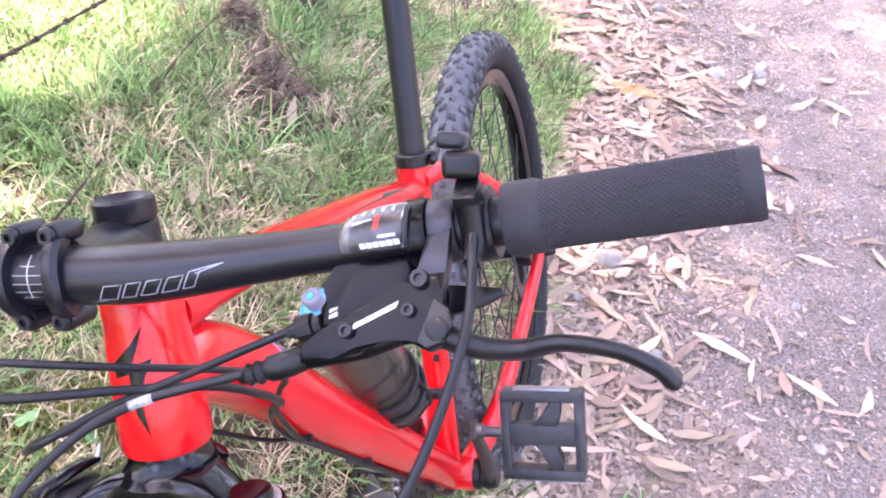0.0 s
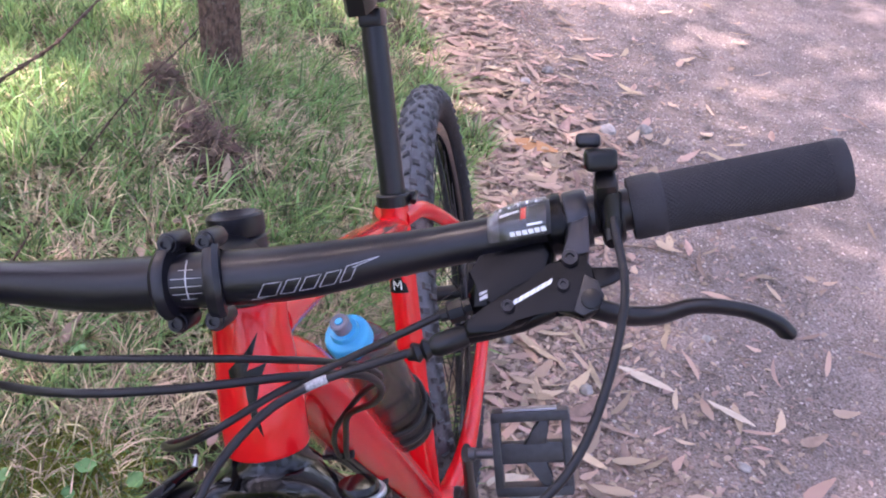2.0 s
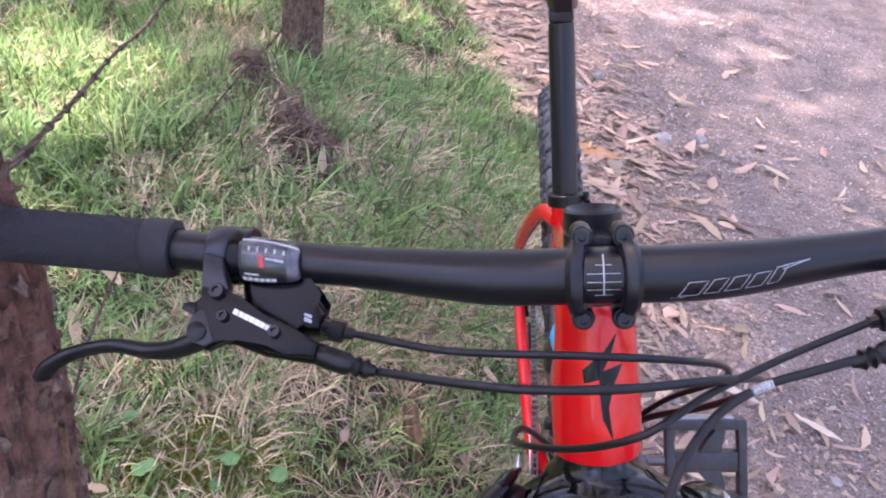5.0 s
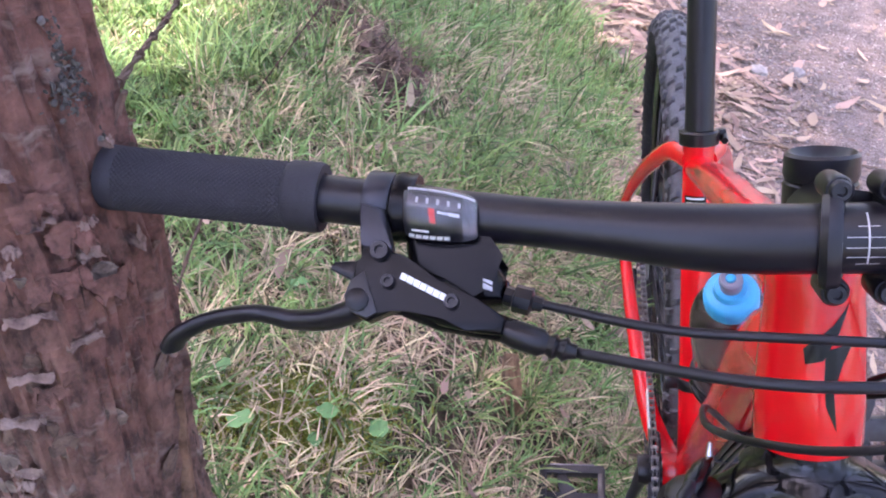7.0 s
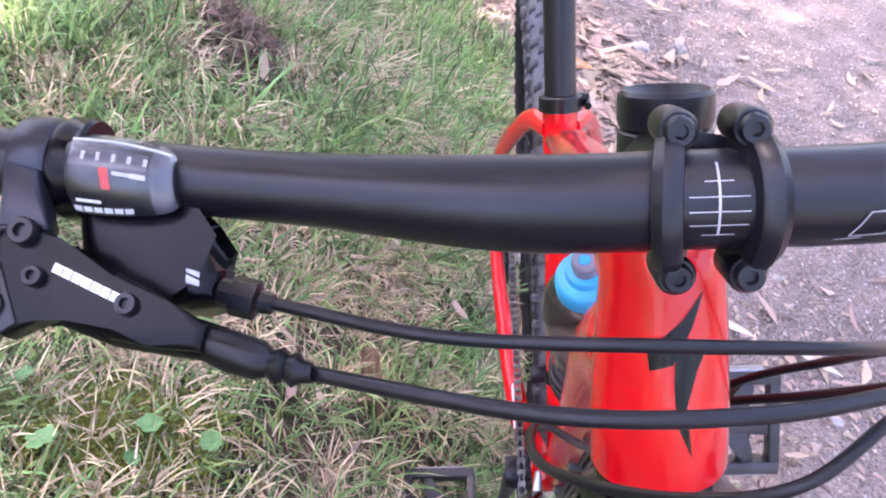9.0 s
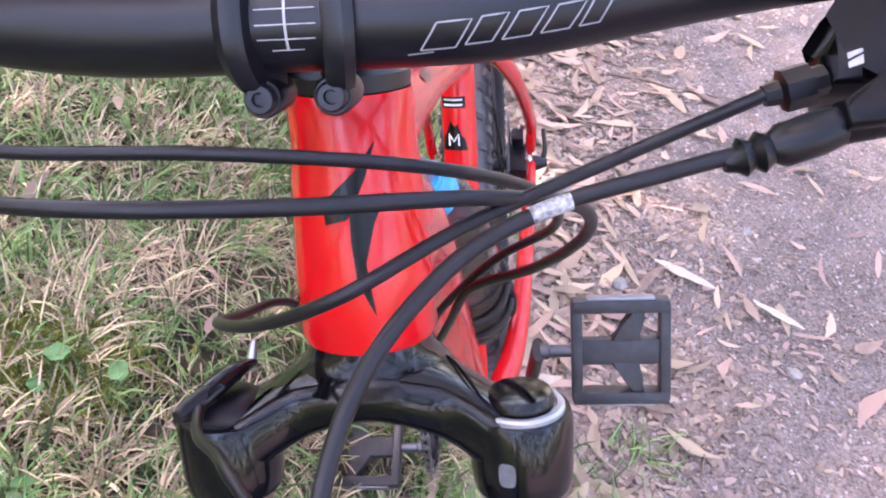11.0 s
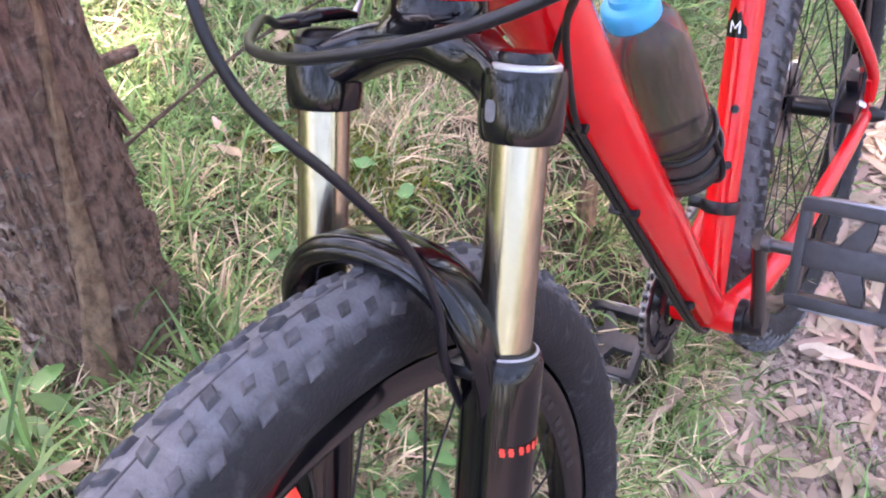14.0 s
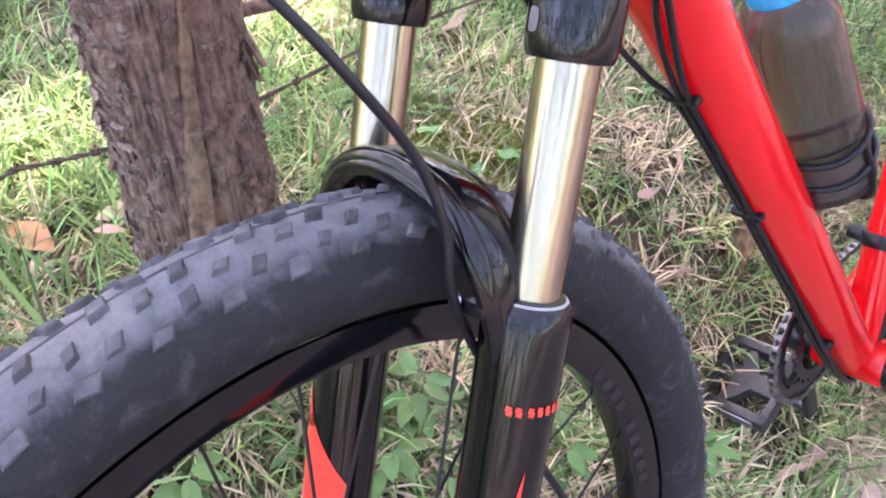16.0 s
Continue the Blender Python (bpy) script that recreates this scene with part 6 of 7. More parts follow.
part("broken_twig", tube(bmesh.new(), spline([(-0.640, 0.470, 1.135), (-0.615, 0.515, 1.122), (-0.595, 0.541, 1.109)], 5), [0.0030, 0.0022, 0.0012], 8), BARK, big_tree, "thin dark broken twig")
for cx, cy, cz, rx, ry, rz, o in ((-0.518, 0.422, 0.690, 0.014, 0.017, 0.026, 0.0), (-0.522, 0.415, 0.655, 0.015, 0.020, 0.030, 4.0), (-0.520, 0.420, 0.600, 0.018, 0.022, 0.040, 8.0)):
    bm = bmesh.new()
    bmesh.ops.create_icosphere(bm, subdivisions=5, radius=1)
    for v in bm.verts:
        d = v.co.copy()
        q = d + Vector((o, 0, 0))
        v.co = d * (1 + 0.40 * noise.noise(q * 1.8) + 0.26 * noise.noise(q * 5.0) + 0.16 * noise.noise(q * 12.0) + 0.08 * noise.noise(q * 26.0))
        v.co = Vector((cx, cy, cz)) + Vector((v.co.x * rx, v.co.y * ry, v.co.z * rz))
    part("root_burl", bm, BARK, big_tree, "knobbly burl on the trunk's flank")
bm = bmesh.new()
rows = []
STRIP = (-1.3, -1.0, -0.8, -0.6, -0.4, -0.2, -0.08, 0.04, 0.2, 0.4, 0.6, 0.8, 1.0, 1.3)
for z in np.linspace(0.46, 0.98, 90).tolist():
    a0 = float(np.interp(z, [0.46, 0.54, 0.61, 0.64, 0.72, 0.79, 0.85, 0.90, 0.98], [-1.12, -0.97, -0.81, -0.71, -0.54, -0.43, -0.34, -0.24, -0.12])) + 0.02 * math.sin(z * 23)
    w = float(np.interp(z, [0.5, 0.60, 0.72, 0.80, 0.98], [0.24, 0.19, 0.13, 0.065, 0.025])) * (1 + 0.08 * noise.noise(Vector((0.0, 3.0, z * 30))))
    rows.append([bm.verts.new(trunk_at(*BIG, z, a0 + w * k, 0.0062 * (abs(k) < 1.05) - 0.0040 * math.exp(-((k + 0.95) / 0.12) ** 2) + 0.0008 * noise.noise(Vector((k * 9.0, z * 10, 5.0))) - 0.005 * (abs(k) > 1.05))) for k in STRIP])
for a, b in zip(rows[:-1], rows[1:]):
    for k in range(len(STRIP) - 1):
        bm.faces.new((a[k], a[k + 1], b[k + 1], b[k]))
part("bare_wood", bm, WOOD, big_tree, "strip of bare brown wood where the bark split")
LICHEN = material("lichen", (0.125, 0.110, 0.098), 0.9, spread=0.5, scale=300, bump=0.8, bump_scale=500, island=0.6)
bm = bmesh.new()
for z0, a1, n_, sz, sa in ((1.204, -0.39, 130, 0.007, 0.10), (1.226, -0.36, 45, 0.007, 0.03), (1.170, -0.24, 10, 0.004, 0.03), (0.812, -0.18, 40, 0.007, 0.07), (0.793, -1.03, 40, 0.006, 0.13), (0.725, -1.12, 34, 0.007, 0.14), (0.70, 0.10, 30, 0.014, 0.10), (0.92, -1.5, 30, 0.020, 0.16), (0.85, -1.9, 30, 0.020, 0.16)):
    for _ in range(n_):
        p = trunk_at(*BIG, z0 + rnd.gauss(0, sz), a1 + rnd.gauss(0, sa), 0.001)
        tilt = Euler((rnd.uniform(0, 6), rnd.uniform(0, 6), rnd.uniform(0, 6))).to_matrix().to_4x4()
        bmesh.ops.create_icosphere(bm, subdivisions=1, radius=rnd.uniform(0.0007, 0.0019), matrix=Matrix.Translation(p) @ tilt @ Matrix.Diagonal((rnd.uniform(0.3, 1.6), rnd.uniform(0.3, 0.7), rnd.uniform(0.5, 1.7), 1)))
tagged(part("lichen", bm, LICHEN, big_tree, "grey lichen specks"), kind="stuff")

bm = bmesh.new()
for _ in range(46):
    p = trunk_at(*THIN, rnd.uniform(0.55, 1.15), rnd.uniform(-3.0, -0.2), 0.001)
    bmesh.ops.create_icosphere(bm, subdivisions=1, radius=rnd.uniform(0.003, 0.009), matrix=Matrix.Translation(p) @ Matrix.Diagonal((rnd.uniform(0.4, 0.9), 0.4, rnd.uniform(0.5, 1.4), 1)))
tagged(part("lichen", bm, PALE_BARK, small_tree, "pale patches of lichen"), kind="stuff")

# limbs and crowns, unseen above the camera, added for shade; the sun comes through their cut gaps
SUN_SPOTS = [(0.62, 1.56, 0.15, 0.11), (0.74, 3.40, 0.20, 0.09), (1.46, 3.46, 0.22, 0.11), (1.42, 2.97, 0.16, 0.07), (1.0, 3.9, 0.5, 0.25), (-0.80, 1.87, 0.17, 0.15), (-1.08, 2.02, 0.22, 0.24), (-0.95, 0.85, 0.14, 0.13), (-1.0, 1.25, 0.17, 0.17), (-0.80, 1.20, 0.07, 0.08), (-0.78, 0.72, 0.06, 0.07), (-0.16, 0.95, 0.05, 0.05), (-0.85, 1.60, 0.16, 0.12), (-0.90, 1.78, 0.2, 0.10), (-0.65, 2.46, 0.10, 0.12), (-0.10, 3.2, 0.14, 0.14), (-0.94, 0.40, 0.10, 0.14), (0.30, 1.60, 0.07, 0.06)]


def crown(tree, seed, n, x0, x1, y0, y1, limbs_from, size=1.0, soft=0.8, inner=None):
    """Limbs and an unseen crown of many small leaves for shade, thinner in places."""
    r = np.random.default_rng(seed)
    gx_, gy_ = r.uniform(x0, x1, n), r.uniform(y0, y1, n)
    keep = np.ones(n, bool)
    depth = np.minimum(np.minimum(gx_ - x0, x1 - gx_), np.minimum(gy_ - y0, y1 - gy_))
    keep &= depth > soft * r.uniform(0, 1, n) ** 1.5 * (0.4 + 1.2 * patchy(gx_, gy_, 2.3, 0.4))
    if inner:
        depth = np.minimum(np.minimum(gx_ - inner[0], inner[1] - gx_), np.minimum(gy_ - inner[2], inner[3] - gy_))
        keep &= depth < 0.9 * r.uniform(0, 1, n)
    # leaves are left out where sun patches should fall on the ground
    for cx, cy, rx, ry in SUN_SPOTS:
        d = np.hypot((gx_ - cx) / rx, (gy_ - cy) / ry)
        keep &= (d > r.uniform(0.75, 1.25, n)) | ((cx > 0.5) & (r.uniform(0, 1, n) < 0.40))
    keep &= r.uniform(0, 1, n) < (0.80 + 0.25 * patchy(gx_, gy_, 6, 0.7 + seed)) * np.where(gx_ < -0.55, 0.76, 1.0)
    gx_, gy_ = gx_[keep], gy_[keep]
    k = r.uniform(4.2, 7.5, len(gx_)) / SUN_DIR.z
    c = np.stack([gx_ + SUN_DIR.x * k, gy_ + SUN_DIR.y * k, height(gx_, gy_) + SUN_DIR.z * k], 1)
    m = len(c)
    d = r.normal(size=(m, 3)) * (1, 1, 0.6) + (0, 0, -0.5)
    d /= np.linalg.norm(d, axis=1)[:, None]
    sd_ = np.cross(d, r.normal(size=(m, 3)))
    sd_ /= np.linalg.norm(sd_, axis=1)[:, None]
    L, W = size * r.uniform(0.09, 0.15, m)[:, None], size * r.uniform(0.022, 0.038, m)[:, None]
    v = np.stack([c - d * L / 2, c - d * L * 0.1 + sd_ * W / 2, c + d * L / 2, c - d * L * 0.1 - sd_ * W / 2], 1).reshape(-1, 3)
    me = bpy.data.meshes.new("crown")
    me.from_pydata(v.tolist(), [], (np.arange(m)[:, None] * 4 + np.arange(4)[None]).tolist())
    me.materials.append(LEAF_GREEN)
    ob = new("crown", me)
    ob.parent = tree
    tagged(ob, "unseen crown of narrow green leaves, laid out to shade the ground", kind="stuff")
    rr = random.Random(seed)
    for j in range(7):
        q = Vector(c[rr.randrange(m)].tolist())
        a = Vector(limbs_from)
        mid = a.lerp(q, 0.5) + Vector((rr.uniform(-0.2, 0.2), rr.uniform(-0.2, 0.2), 0.25))
        part("limb", tube(bmesh.new(), spline([a, mid, q], 8), [0.032, 0.018, 0.006], 10), BARK, tree)


# ---- grass ----


def blades(name, label, mat, x, y, az, length, width, lean, bend, lift=0.0):
    """Many blades of grass in one mesh: three sections each, bending over towards az."""
    n = len(x)
    z = height(x, y) + lift - 0.004
    dx, dy = np.cos(az), np.sin(az)
    cx, cy, cz = x.copy(), y.copy(), z.copy()
    sp = []
    for i, wf in enumerate((0.8, 1.0, 0.7, 0.0)):
        if i:
            a = lean + bend * (i - 1) / 2
            cx, cy, cz = cx + dx * np.sin(a) * length / 3, cy + dy * np.sin(a) * length / 3, cz + np.cos(a) * length / 3
            cz = np.maximum(cz, height(cx, cy) + 0.003)
        if wf:
            sp.append(np.stack([cx + dy * width * wf / 2, cy - dx * width * wf / 2, cz], 1))
            sp.append(np.stack([cx - dy * width * wf / 2, cy + dx * width * wf / 2, cz + width * 0.25], 1))
        else:
            sp.append(np.stack([cx, cy, cz], 1))
    v = np.stack(sp, 1).reshape(-1, 3)
    b = np.arange(n) * 7
    faces = np.concatenate([np.stack([b, b + 1, b + 3, b + 2], 1), np.stack([b + 2, b + 3, b + 5, b + 4], 1)]).tolist() + np.stack([b + 4, b + 5, b + 6], 1).tolist()
    me = bpy.data.meshes.new(name)
    me.from_pydata(v.tolist(), [], faces)
    me.materials.append(mat)
    return tagged(new(name, me), label, "grass", kind="stuff")


def patchy(x, y, f, p):
    return 0.5 + 0.25 * (np.sin(f * x + p) * np.sin(f * 1.3 * y + 2 * p) + np.sin(f * 2.1 * x - 1.7 * f * y + p))


def tufts(seed, count, per, box, keep, spread=0.018, edge_soft=0.05):
    """Roots and bearings of blades that grow in tufts and fan outwards."""
    r = np.random.default_rng(seed)
    cx, cy = r.uniform(box[0], box[1], count), r.uniform(box[2], box[3], count)
    ok = (cx + r.uniform(-edge_soft, edge_soft, count) < edge(cy) - 0.01) & keep(cx, cy, r)
    ok &= np.hypot((cx + 0.10) / 0.10, (cy - 0.78) / 0.12) > r.uniform(0.3, 1.1, count)
    cx, cy = cx[ok], cy[ok]
    k = r.integers(max(2, per // 2), per * 3 // 2, len(cx))
    x0, y0 = np.repeat(cx, k), np.repeat(cy, k)
    az = r.uniform(0, 2 * np.pi, len(x0))
    rad = np.abs(r.normal(0, spread, len(x0)))
    return x0 + np.cos(az) * rad, y0 + np.sin(az) * rad, az + r.normal(0, 0.5, len(x0)), np.repeat(r.uniform(0.7, 1.3, len(cx)), k), r


def mound_at(x, y):
    return 0.70 * np.exp(-(off_line(x, y, ROOT_TOP, ROOT_WEST) / 0.032) ** 2) + 1.0 * np.exp(-(off_line(x, y, ROOT_TOP, ROOT_EAST) / 0.052) ** 2) + np.exp(-(((x + 0.41) / 0.085) ** 2 + ((y - 1.62) / 0.075) ** 2))


# leaf layers out of view that shade the ground, the second far wider
crown(small_tree, 51, 100000, -2.7, 3.8, -1.9, 5.2, (-0.49, 2.25, 4.1))
crown(small_tree, 53, 70000, -11.0, 12.0, -10.0, 13.0, (-0.49, 2.25, 4.1), 2.2, 3.5, (-2.7, 3.8, -1.9, 5.2))
crown(big_tree, 52, 36000, -2.6, 1.4, -1.8, 2.6, (-1.14, 0.70, 4.1))

# unseen ring of leaf clumps, added to darken reflections and low sky light
r = np.random.default_rng(55)
m = 15000
az, rad = r.uniform(0, 2 * np.pi, m), r.uniform(8.0, 15.0, m)
gap = 0.5 + 0.5 * np.sin(3 * az + 1.0) * np.sin(7 * az + 0.3)
zz = r.uniform(0, 1, m) ** 1.2 * (3.5 + 5.5 * gap)
ok = r.uniform(0, 1, m) < 0.45 + 0.55 * gap
az, rad, zz = az[ok], rad[ok], zz[ok]
m = len(az)
c = np.stack([rad * np.cos(az), 1 + rad * np.sin(az), zz], 1)
d = r.normal(size=(m, 3))
d /= np.linalg.norm(d, axis=1)[:, None]
e = np.cross(d, r.normal(size=(m, 3)))
e /= np.linalg.norm(e, axis=1)[:, None]
L, W = r.uniform(0.35, 0.8, m)[:, None], r.uniform(0.2, 0.45, m)[:, None]
v = np.stack([c - d * L / 2, c + e * W / 2, c + d * L / 2, c - e * W / 2], 1).reshape(-1, 3)
me = bpy.data.meshes.new("distant_woods")
me.from_pydata(v.tolist(), [], (np.arange(m)[:, None] * 4 + np.arange(4)[None]).tolist())
me.materials.append(LEAF_GREEN)
tagged(new("distant_woods", me), "unseen belt of green trees and scrub, added round the clearing for reflections", "woods", kind="stuff")

NEAR, WIDE = (-1.15, 0.35, 0.0, 2.6), (-2.3, 0.4, -0.6, 4.2)
lush = lambda f, p: (lambda x, y, r: (r.uniform(0, 1, len(x)) < 0.06 + 1.15 * np.clip(1.5 * (0.6 * patchy(x, y, f, p) + 0.4 * patchy(y, x, 3.1 * f, p + 1)) - 0.25, 0, 1)) & (mound_at(x, y) < r.uniform(0.12, 0.7, len(x))))
for nm, box, cnt, per, sd0 in (("grass", NEAR, 3300, 18, 61), ("grass", WIDE, 5200, 14, 62)):
    x, y, az, big, r = tufts(sd0, cnt, per, box, lush(4.2, 1.0), 0.016)
    n = len(x)
    blades(nm, "fresh green grass in tufts on the bank", GRASS, x, y, az, big * r.uniform(0.022, 0.078, n) * np.interp(y, [0.9, 1.7], [1.0, 1.1]), r.uniform(0.0017, 0.0042, n) * np.interp(y, [0.9, 1.7], [1.0, 1.5]), r.uniform(0.1, 1.1, n) * np.interp(y, [0.9, 1.7], [1.0, 0.6]), r.uniform(0.3, 1.7, n) * np.interp(y, [0.9, 1.7], [1.0, 0.7]))
x, y, az, big, r = tufts(63, 520, 13, (-0.80, 0.30, 1.30, 3.0), lambda x, y, r: (mound_at(x, y) < r.uniform(0.08, 0.6, len(x))) & (mound_at(x, y + 0.1) < r.uniform(0.2, 0.8, len(x))) & (patchy(x, y, 6.0, 1.7) > r.uniform(0.3, 0.6, len(x))), 0.02)
n = len(x)
blades("tall_grass", "longer green grass round the mound and the small tree", GRASS, x, y, az, big * r.uniform(0.07, 0.17, n), r.uniform(0.0022, 0.0056, n), r.uniform(0.1, 1.15, n), r.uniform(0.2, 1.6, n))
x, y, az, big, r = tufts(67, 170, 16, (-0.75, 0.15, 1.30, 2.5), lambda x, y, r: (mound_at(x, y) < r.uniform(0.1, 0.9, len(x))) & (patchy(x, y, 7.0, 0.3) > r.uniform(0.35, 0.6, len(x))), 0.02)
n = len(x)
blades("dry_grass", "long straw-coloured blades hanging over round the mound", STRAW, x, y, az, big * r.uniform(0.06, 0.15, n), r.uniform(0.0016, 0.0036, n), r.uniform(0.3, 1.3, n), r.uniform(0.5, 2.0, n))
x, y, az, big, r = tufts(68, 1500, 15, (-1.9, -0.52, 0.35, 2.1), lambda x, y, r: (x < -0.62) | (r.uniform(0, 1, len(x)) < 0.4), 0.018)
n = len(x)
blades("grass", "fresh green grass on the bank behind the tree", GRASS, x, y, az, big * r.uniform(0.035, 0.085, n), r.uniform(0.002, 0.005, n), r.uniform(0.1, 1.0, n), r.uniform(0.3, 1.6, n))
x, y, az, big, r = tufts(66, 10500, 9, (-6.0, 0.4, -5.0, 8.0), lambda x, y, r: (x < -2.1) | (y > 3.9) | (y < -0.5), 0.03)
n = len(x)
blades("grass", "rough grass further along the bank", GRASS, x, y, az, big * r.uniform(0.06, 0.16, n), r.uniform(0.004, 0.009, n), r.uniform(0.1, 1.0, n), r.uniform(0.2, 1.4, n))
x, y, az, big, r = tufts(64, 24, 8, (-0.74, -0.36, 0.10, 0.40), lambda x, y, r: np.hypot(x + 0.63, y - 0.45) > 0.12, 0.02)
n = len(x)
blades("tall_grass", "long green blades at the tree's foot", GRASS, x, y, az, big * r.uniform(0.08, 0.20, n), r.uniform(0.0035, 0.0075, n), r.uniform(0.05, 0.5, n), r.uniform(0.2, 1.2, n))
for box, cnt, per, sd0 in ((NEAR, 3600, 20, 71), (WIDE, 3400, 15, 72)):
    x, y, az, big, r = tufts(sd0, cnt, per, box, lambda x, y, r: (r.uniform(0, 1, len(x)) < (0.20 + 1.1 * np.clip(1.5 * (0.6 * patchy(x, y, 5.1, 2.6) + 0.4 * patchy(y, x, 14.0, 0.6)) - 0.25, 0, 1)) * np.interp(y, [0.9, 1.6], [0.95, 0.78]) * np.interp(x, [-0.80, -0.55], [0.30, 1.15])) & (mound_at(x, y) < r.uniform(0.2, 0.7, len(x))), 0.014)
    n = len(x)
    blades("dry_grass", "straw-coloured dead grass matted in the green", STRAW, x, y, az, big * r.uniform(0.022, 0.070, n), r.uniform(0.0015, 0.0034, n) * np.interp(y, [0.9, 1.7], [1.0, 1.3]), r.uniform(0.3, 1.4, n), r.uniform(0.0, 1.2, n), 0.006)
r = np.random.default_rng(74)
cx, cy = np.array([(0.02, 0.79), (0.11, 0.87), (0.24, 0.83), (0.06, 0.71), (0.30, 0.76), (-0.02, 0.90), (0.16, 0.77), (0.35, 0.88), (0.10, 0.66)]).T
k = 42
x, y = np.repeat(cx, k) + r.normal(0, 0.022, k * len(cx)), np.repeat(cy, k) + r.normal(0, 0.022, k * len(cx))
n = len(x)
blades("grass", "small green grass tufts at the path's edge", GRASS, x, y, r.uniform(0, 6.28, n), r.uniform(0.03, 0.09, n), r.uniform(0.0016, 0.0036, n), r.uniform(0.2, 1.2, n), r.uniform(0.3, 1.5, n))
r = np.random.default_rng(75)
x, y = r.uniform(-1.2, 0.3, 17000), r.uniform(-0.1, 2.9, 17000)
ok = x + r.uniform(-0.06, 0.04, len(x)) < edge(y)
x, y = x[ok], y[ok]
n = len(x)
blades("thatch", "flat brown thatch under the grass", material("thatch", (0.40, 0.30, 0.19), 0.85, island=0.5), x, y, r.uniform(0, 6.28, n), r.uniform(0.02, 0.06, n), r.uniform(0.0014, 0.003, n), r.uniform(1.2, 1.6, n), r.uniform(0, 0.3, n), 0.005)
x, y = r.uniform(-0.8, -0.15, 11000), r.uniform(1.5, 2.25, 11000)
ok = mound_at(x, y) > r.uniform(0.25, 0.8, len(x))
x, y = x[ok], y[ok]
n = len(x)
blades("root_fibres", "matted brown roots and earth of the mound", material("root_fibre", (0.150, 0.098, 0.073), 0.9, island=0.75), x, y, r.uniform(0, 6.28, n), r.uniform(0.02, 0.075, n), r.uniform(0.0014, 0.0034, n), r.uniform(0.6, 1.6, n), r.uniform(0, 0.6, n), 0.003)

# ---- weeds, clover, moss ----
WEED = material("weed_leaf", (0.10, 0.22, 0.06), 0.5, spread=0.3, scale=60, island=-0.25)
STALK = material("weed_stalk", (0.13, 0.20, 0.07), 0.6, spread=0.3, scale=60)


def leaf_blade(l, w, fold, droop, segs=5):
    """A leaf along x, folded along its rib, with thickness."""
    bm = bmesh.new()
    top = []
    for i in range(segs + 1):
        t = i / segs
        hw = w / 2 * (math.sin(math.pi * min(1, 0.06 + t * 0.94)) ** 0.8) * (1 - 0.25 * t) + 0.0003
        z = -droop * t * t
        top.append([bm.verts.new((l * t, k * hw, z + fold * abs(k) * hw)) for k in (-1, 0, 1)])
    for a, b in zip(top[:-1], top[1:]):
        for k in range(2):
            bm.faces.new((a[k], a[k + 1], b[k + 1], b[k]))
    return bm


def weed(seed, count, size, spot):
    rr = random.Random(seed)
    ob = new("weed")
    for k in range(count):
        a = k * 2.4 + rr.uniform(-0.3, 0.3)
        hgt = size * rr.uniform(0.3, 1.2)
        top_p = Vector((math.cos(a) * size * 0.25, math.sin(a) * size * 0.25, hgt))
        st = part("stalk", tube(bmesh.new(), [(0, 0, -0.01), top_p * 0.5 + Vector((0, 0, 0.006)), top_p], [0.0013, 0.0011, 0.0009], 6), STALK, ob)
        lf = part("leaf", leaf_blade(size * rr.uniform(0.7, 1.1), size * rr.uniform(0.35, 0.55), 0.25, size * rr.uniform(0.1, 0.4)), WEED, st)
        lf.matrix_local = Matrix.Translation(top_p) @ Matrix.Rotation(a, 4, "Z") @ Matrix.Rotation(rr.uniform(-0.4, 0.3), 4, "Y")
    ob.matrix_world = pose(*spot, 0, 0, rr.uniform(0, 360))
    return tagged(ob, "broad-leaved green weed in the grass", "weed", "weeds by the tree and wheel")


def on_ground(x, y, lift=0.0):
    return (x, y, h(x, y) + lift)


weeds = [weed(81, 9, 0.045, on_ground(-0.574, 0.27)), weed(82, 7, 0.034, on_ground(-0.294, 0.463)), weed(83, 11, 0.040, on_ground(-0.23, 0.442))]
rr = random.Random(9)
for x, y in ((-0.535, 0.262), (-0.26, 0.38), (-0.33, 0.42), (-0.31, 0.35), (-0.411, 0.548), (-0.20, 0.50), (-0.17, 0.40), (-0.37, 0.30), (-0.62, 0.22), (-0.48, 0.60), (-0.14, 0.56), (-0.24, 0.30), (-0.42, 0.20), (-0.10, 0.66)):
    copy_thing(rr.choice(weeds), pose(*on_ground(x, y), 0, 0, rr.uniform(0, 360)))
CLOVER = material("clover_leaf", (0.13, 0.30, 0.10), 0.55, spread=0.25, scale=120)


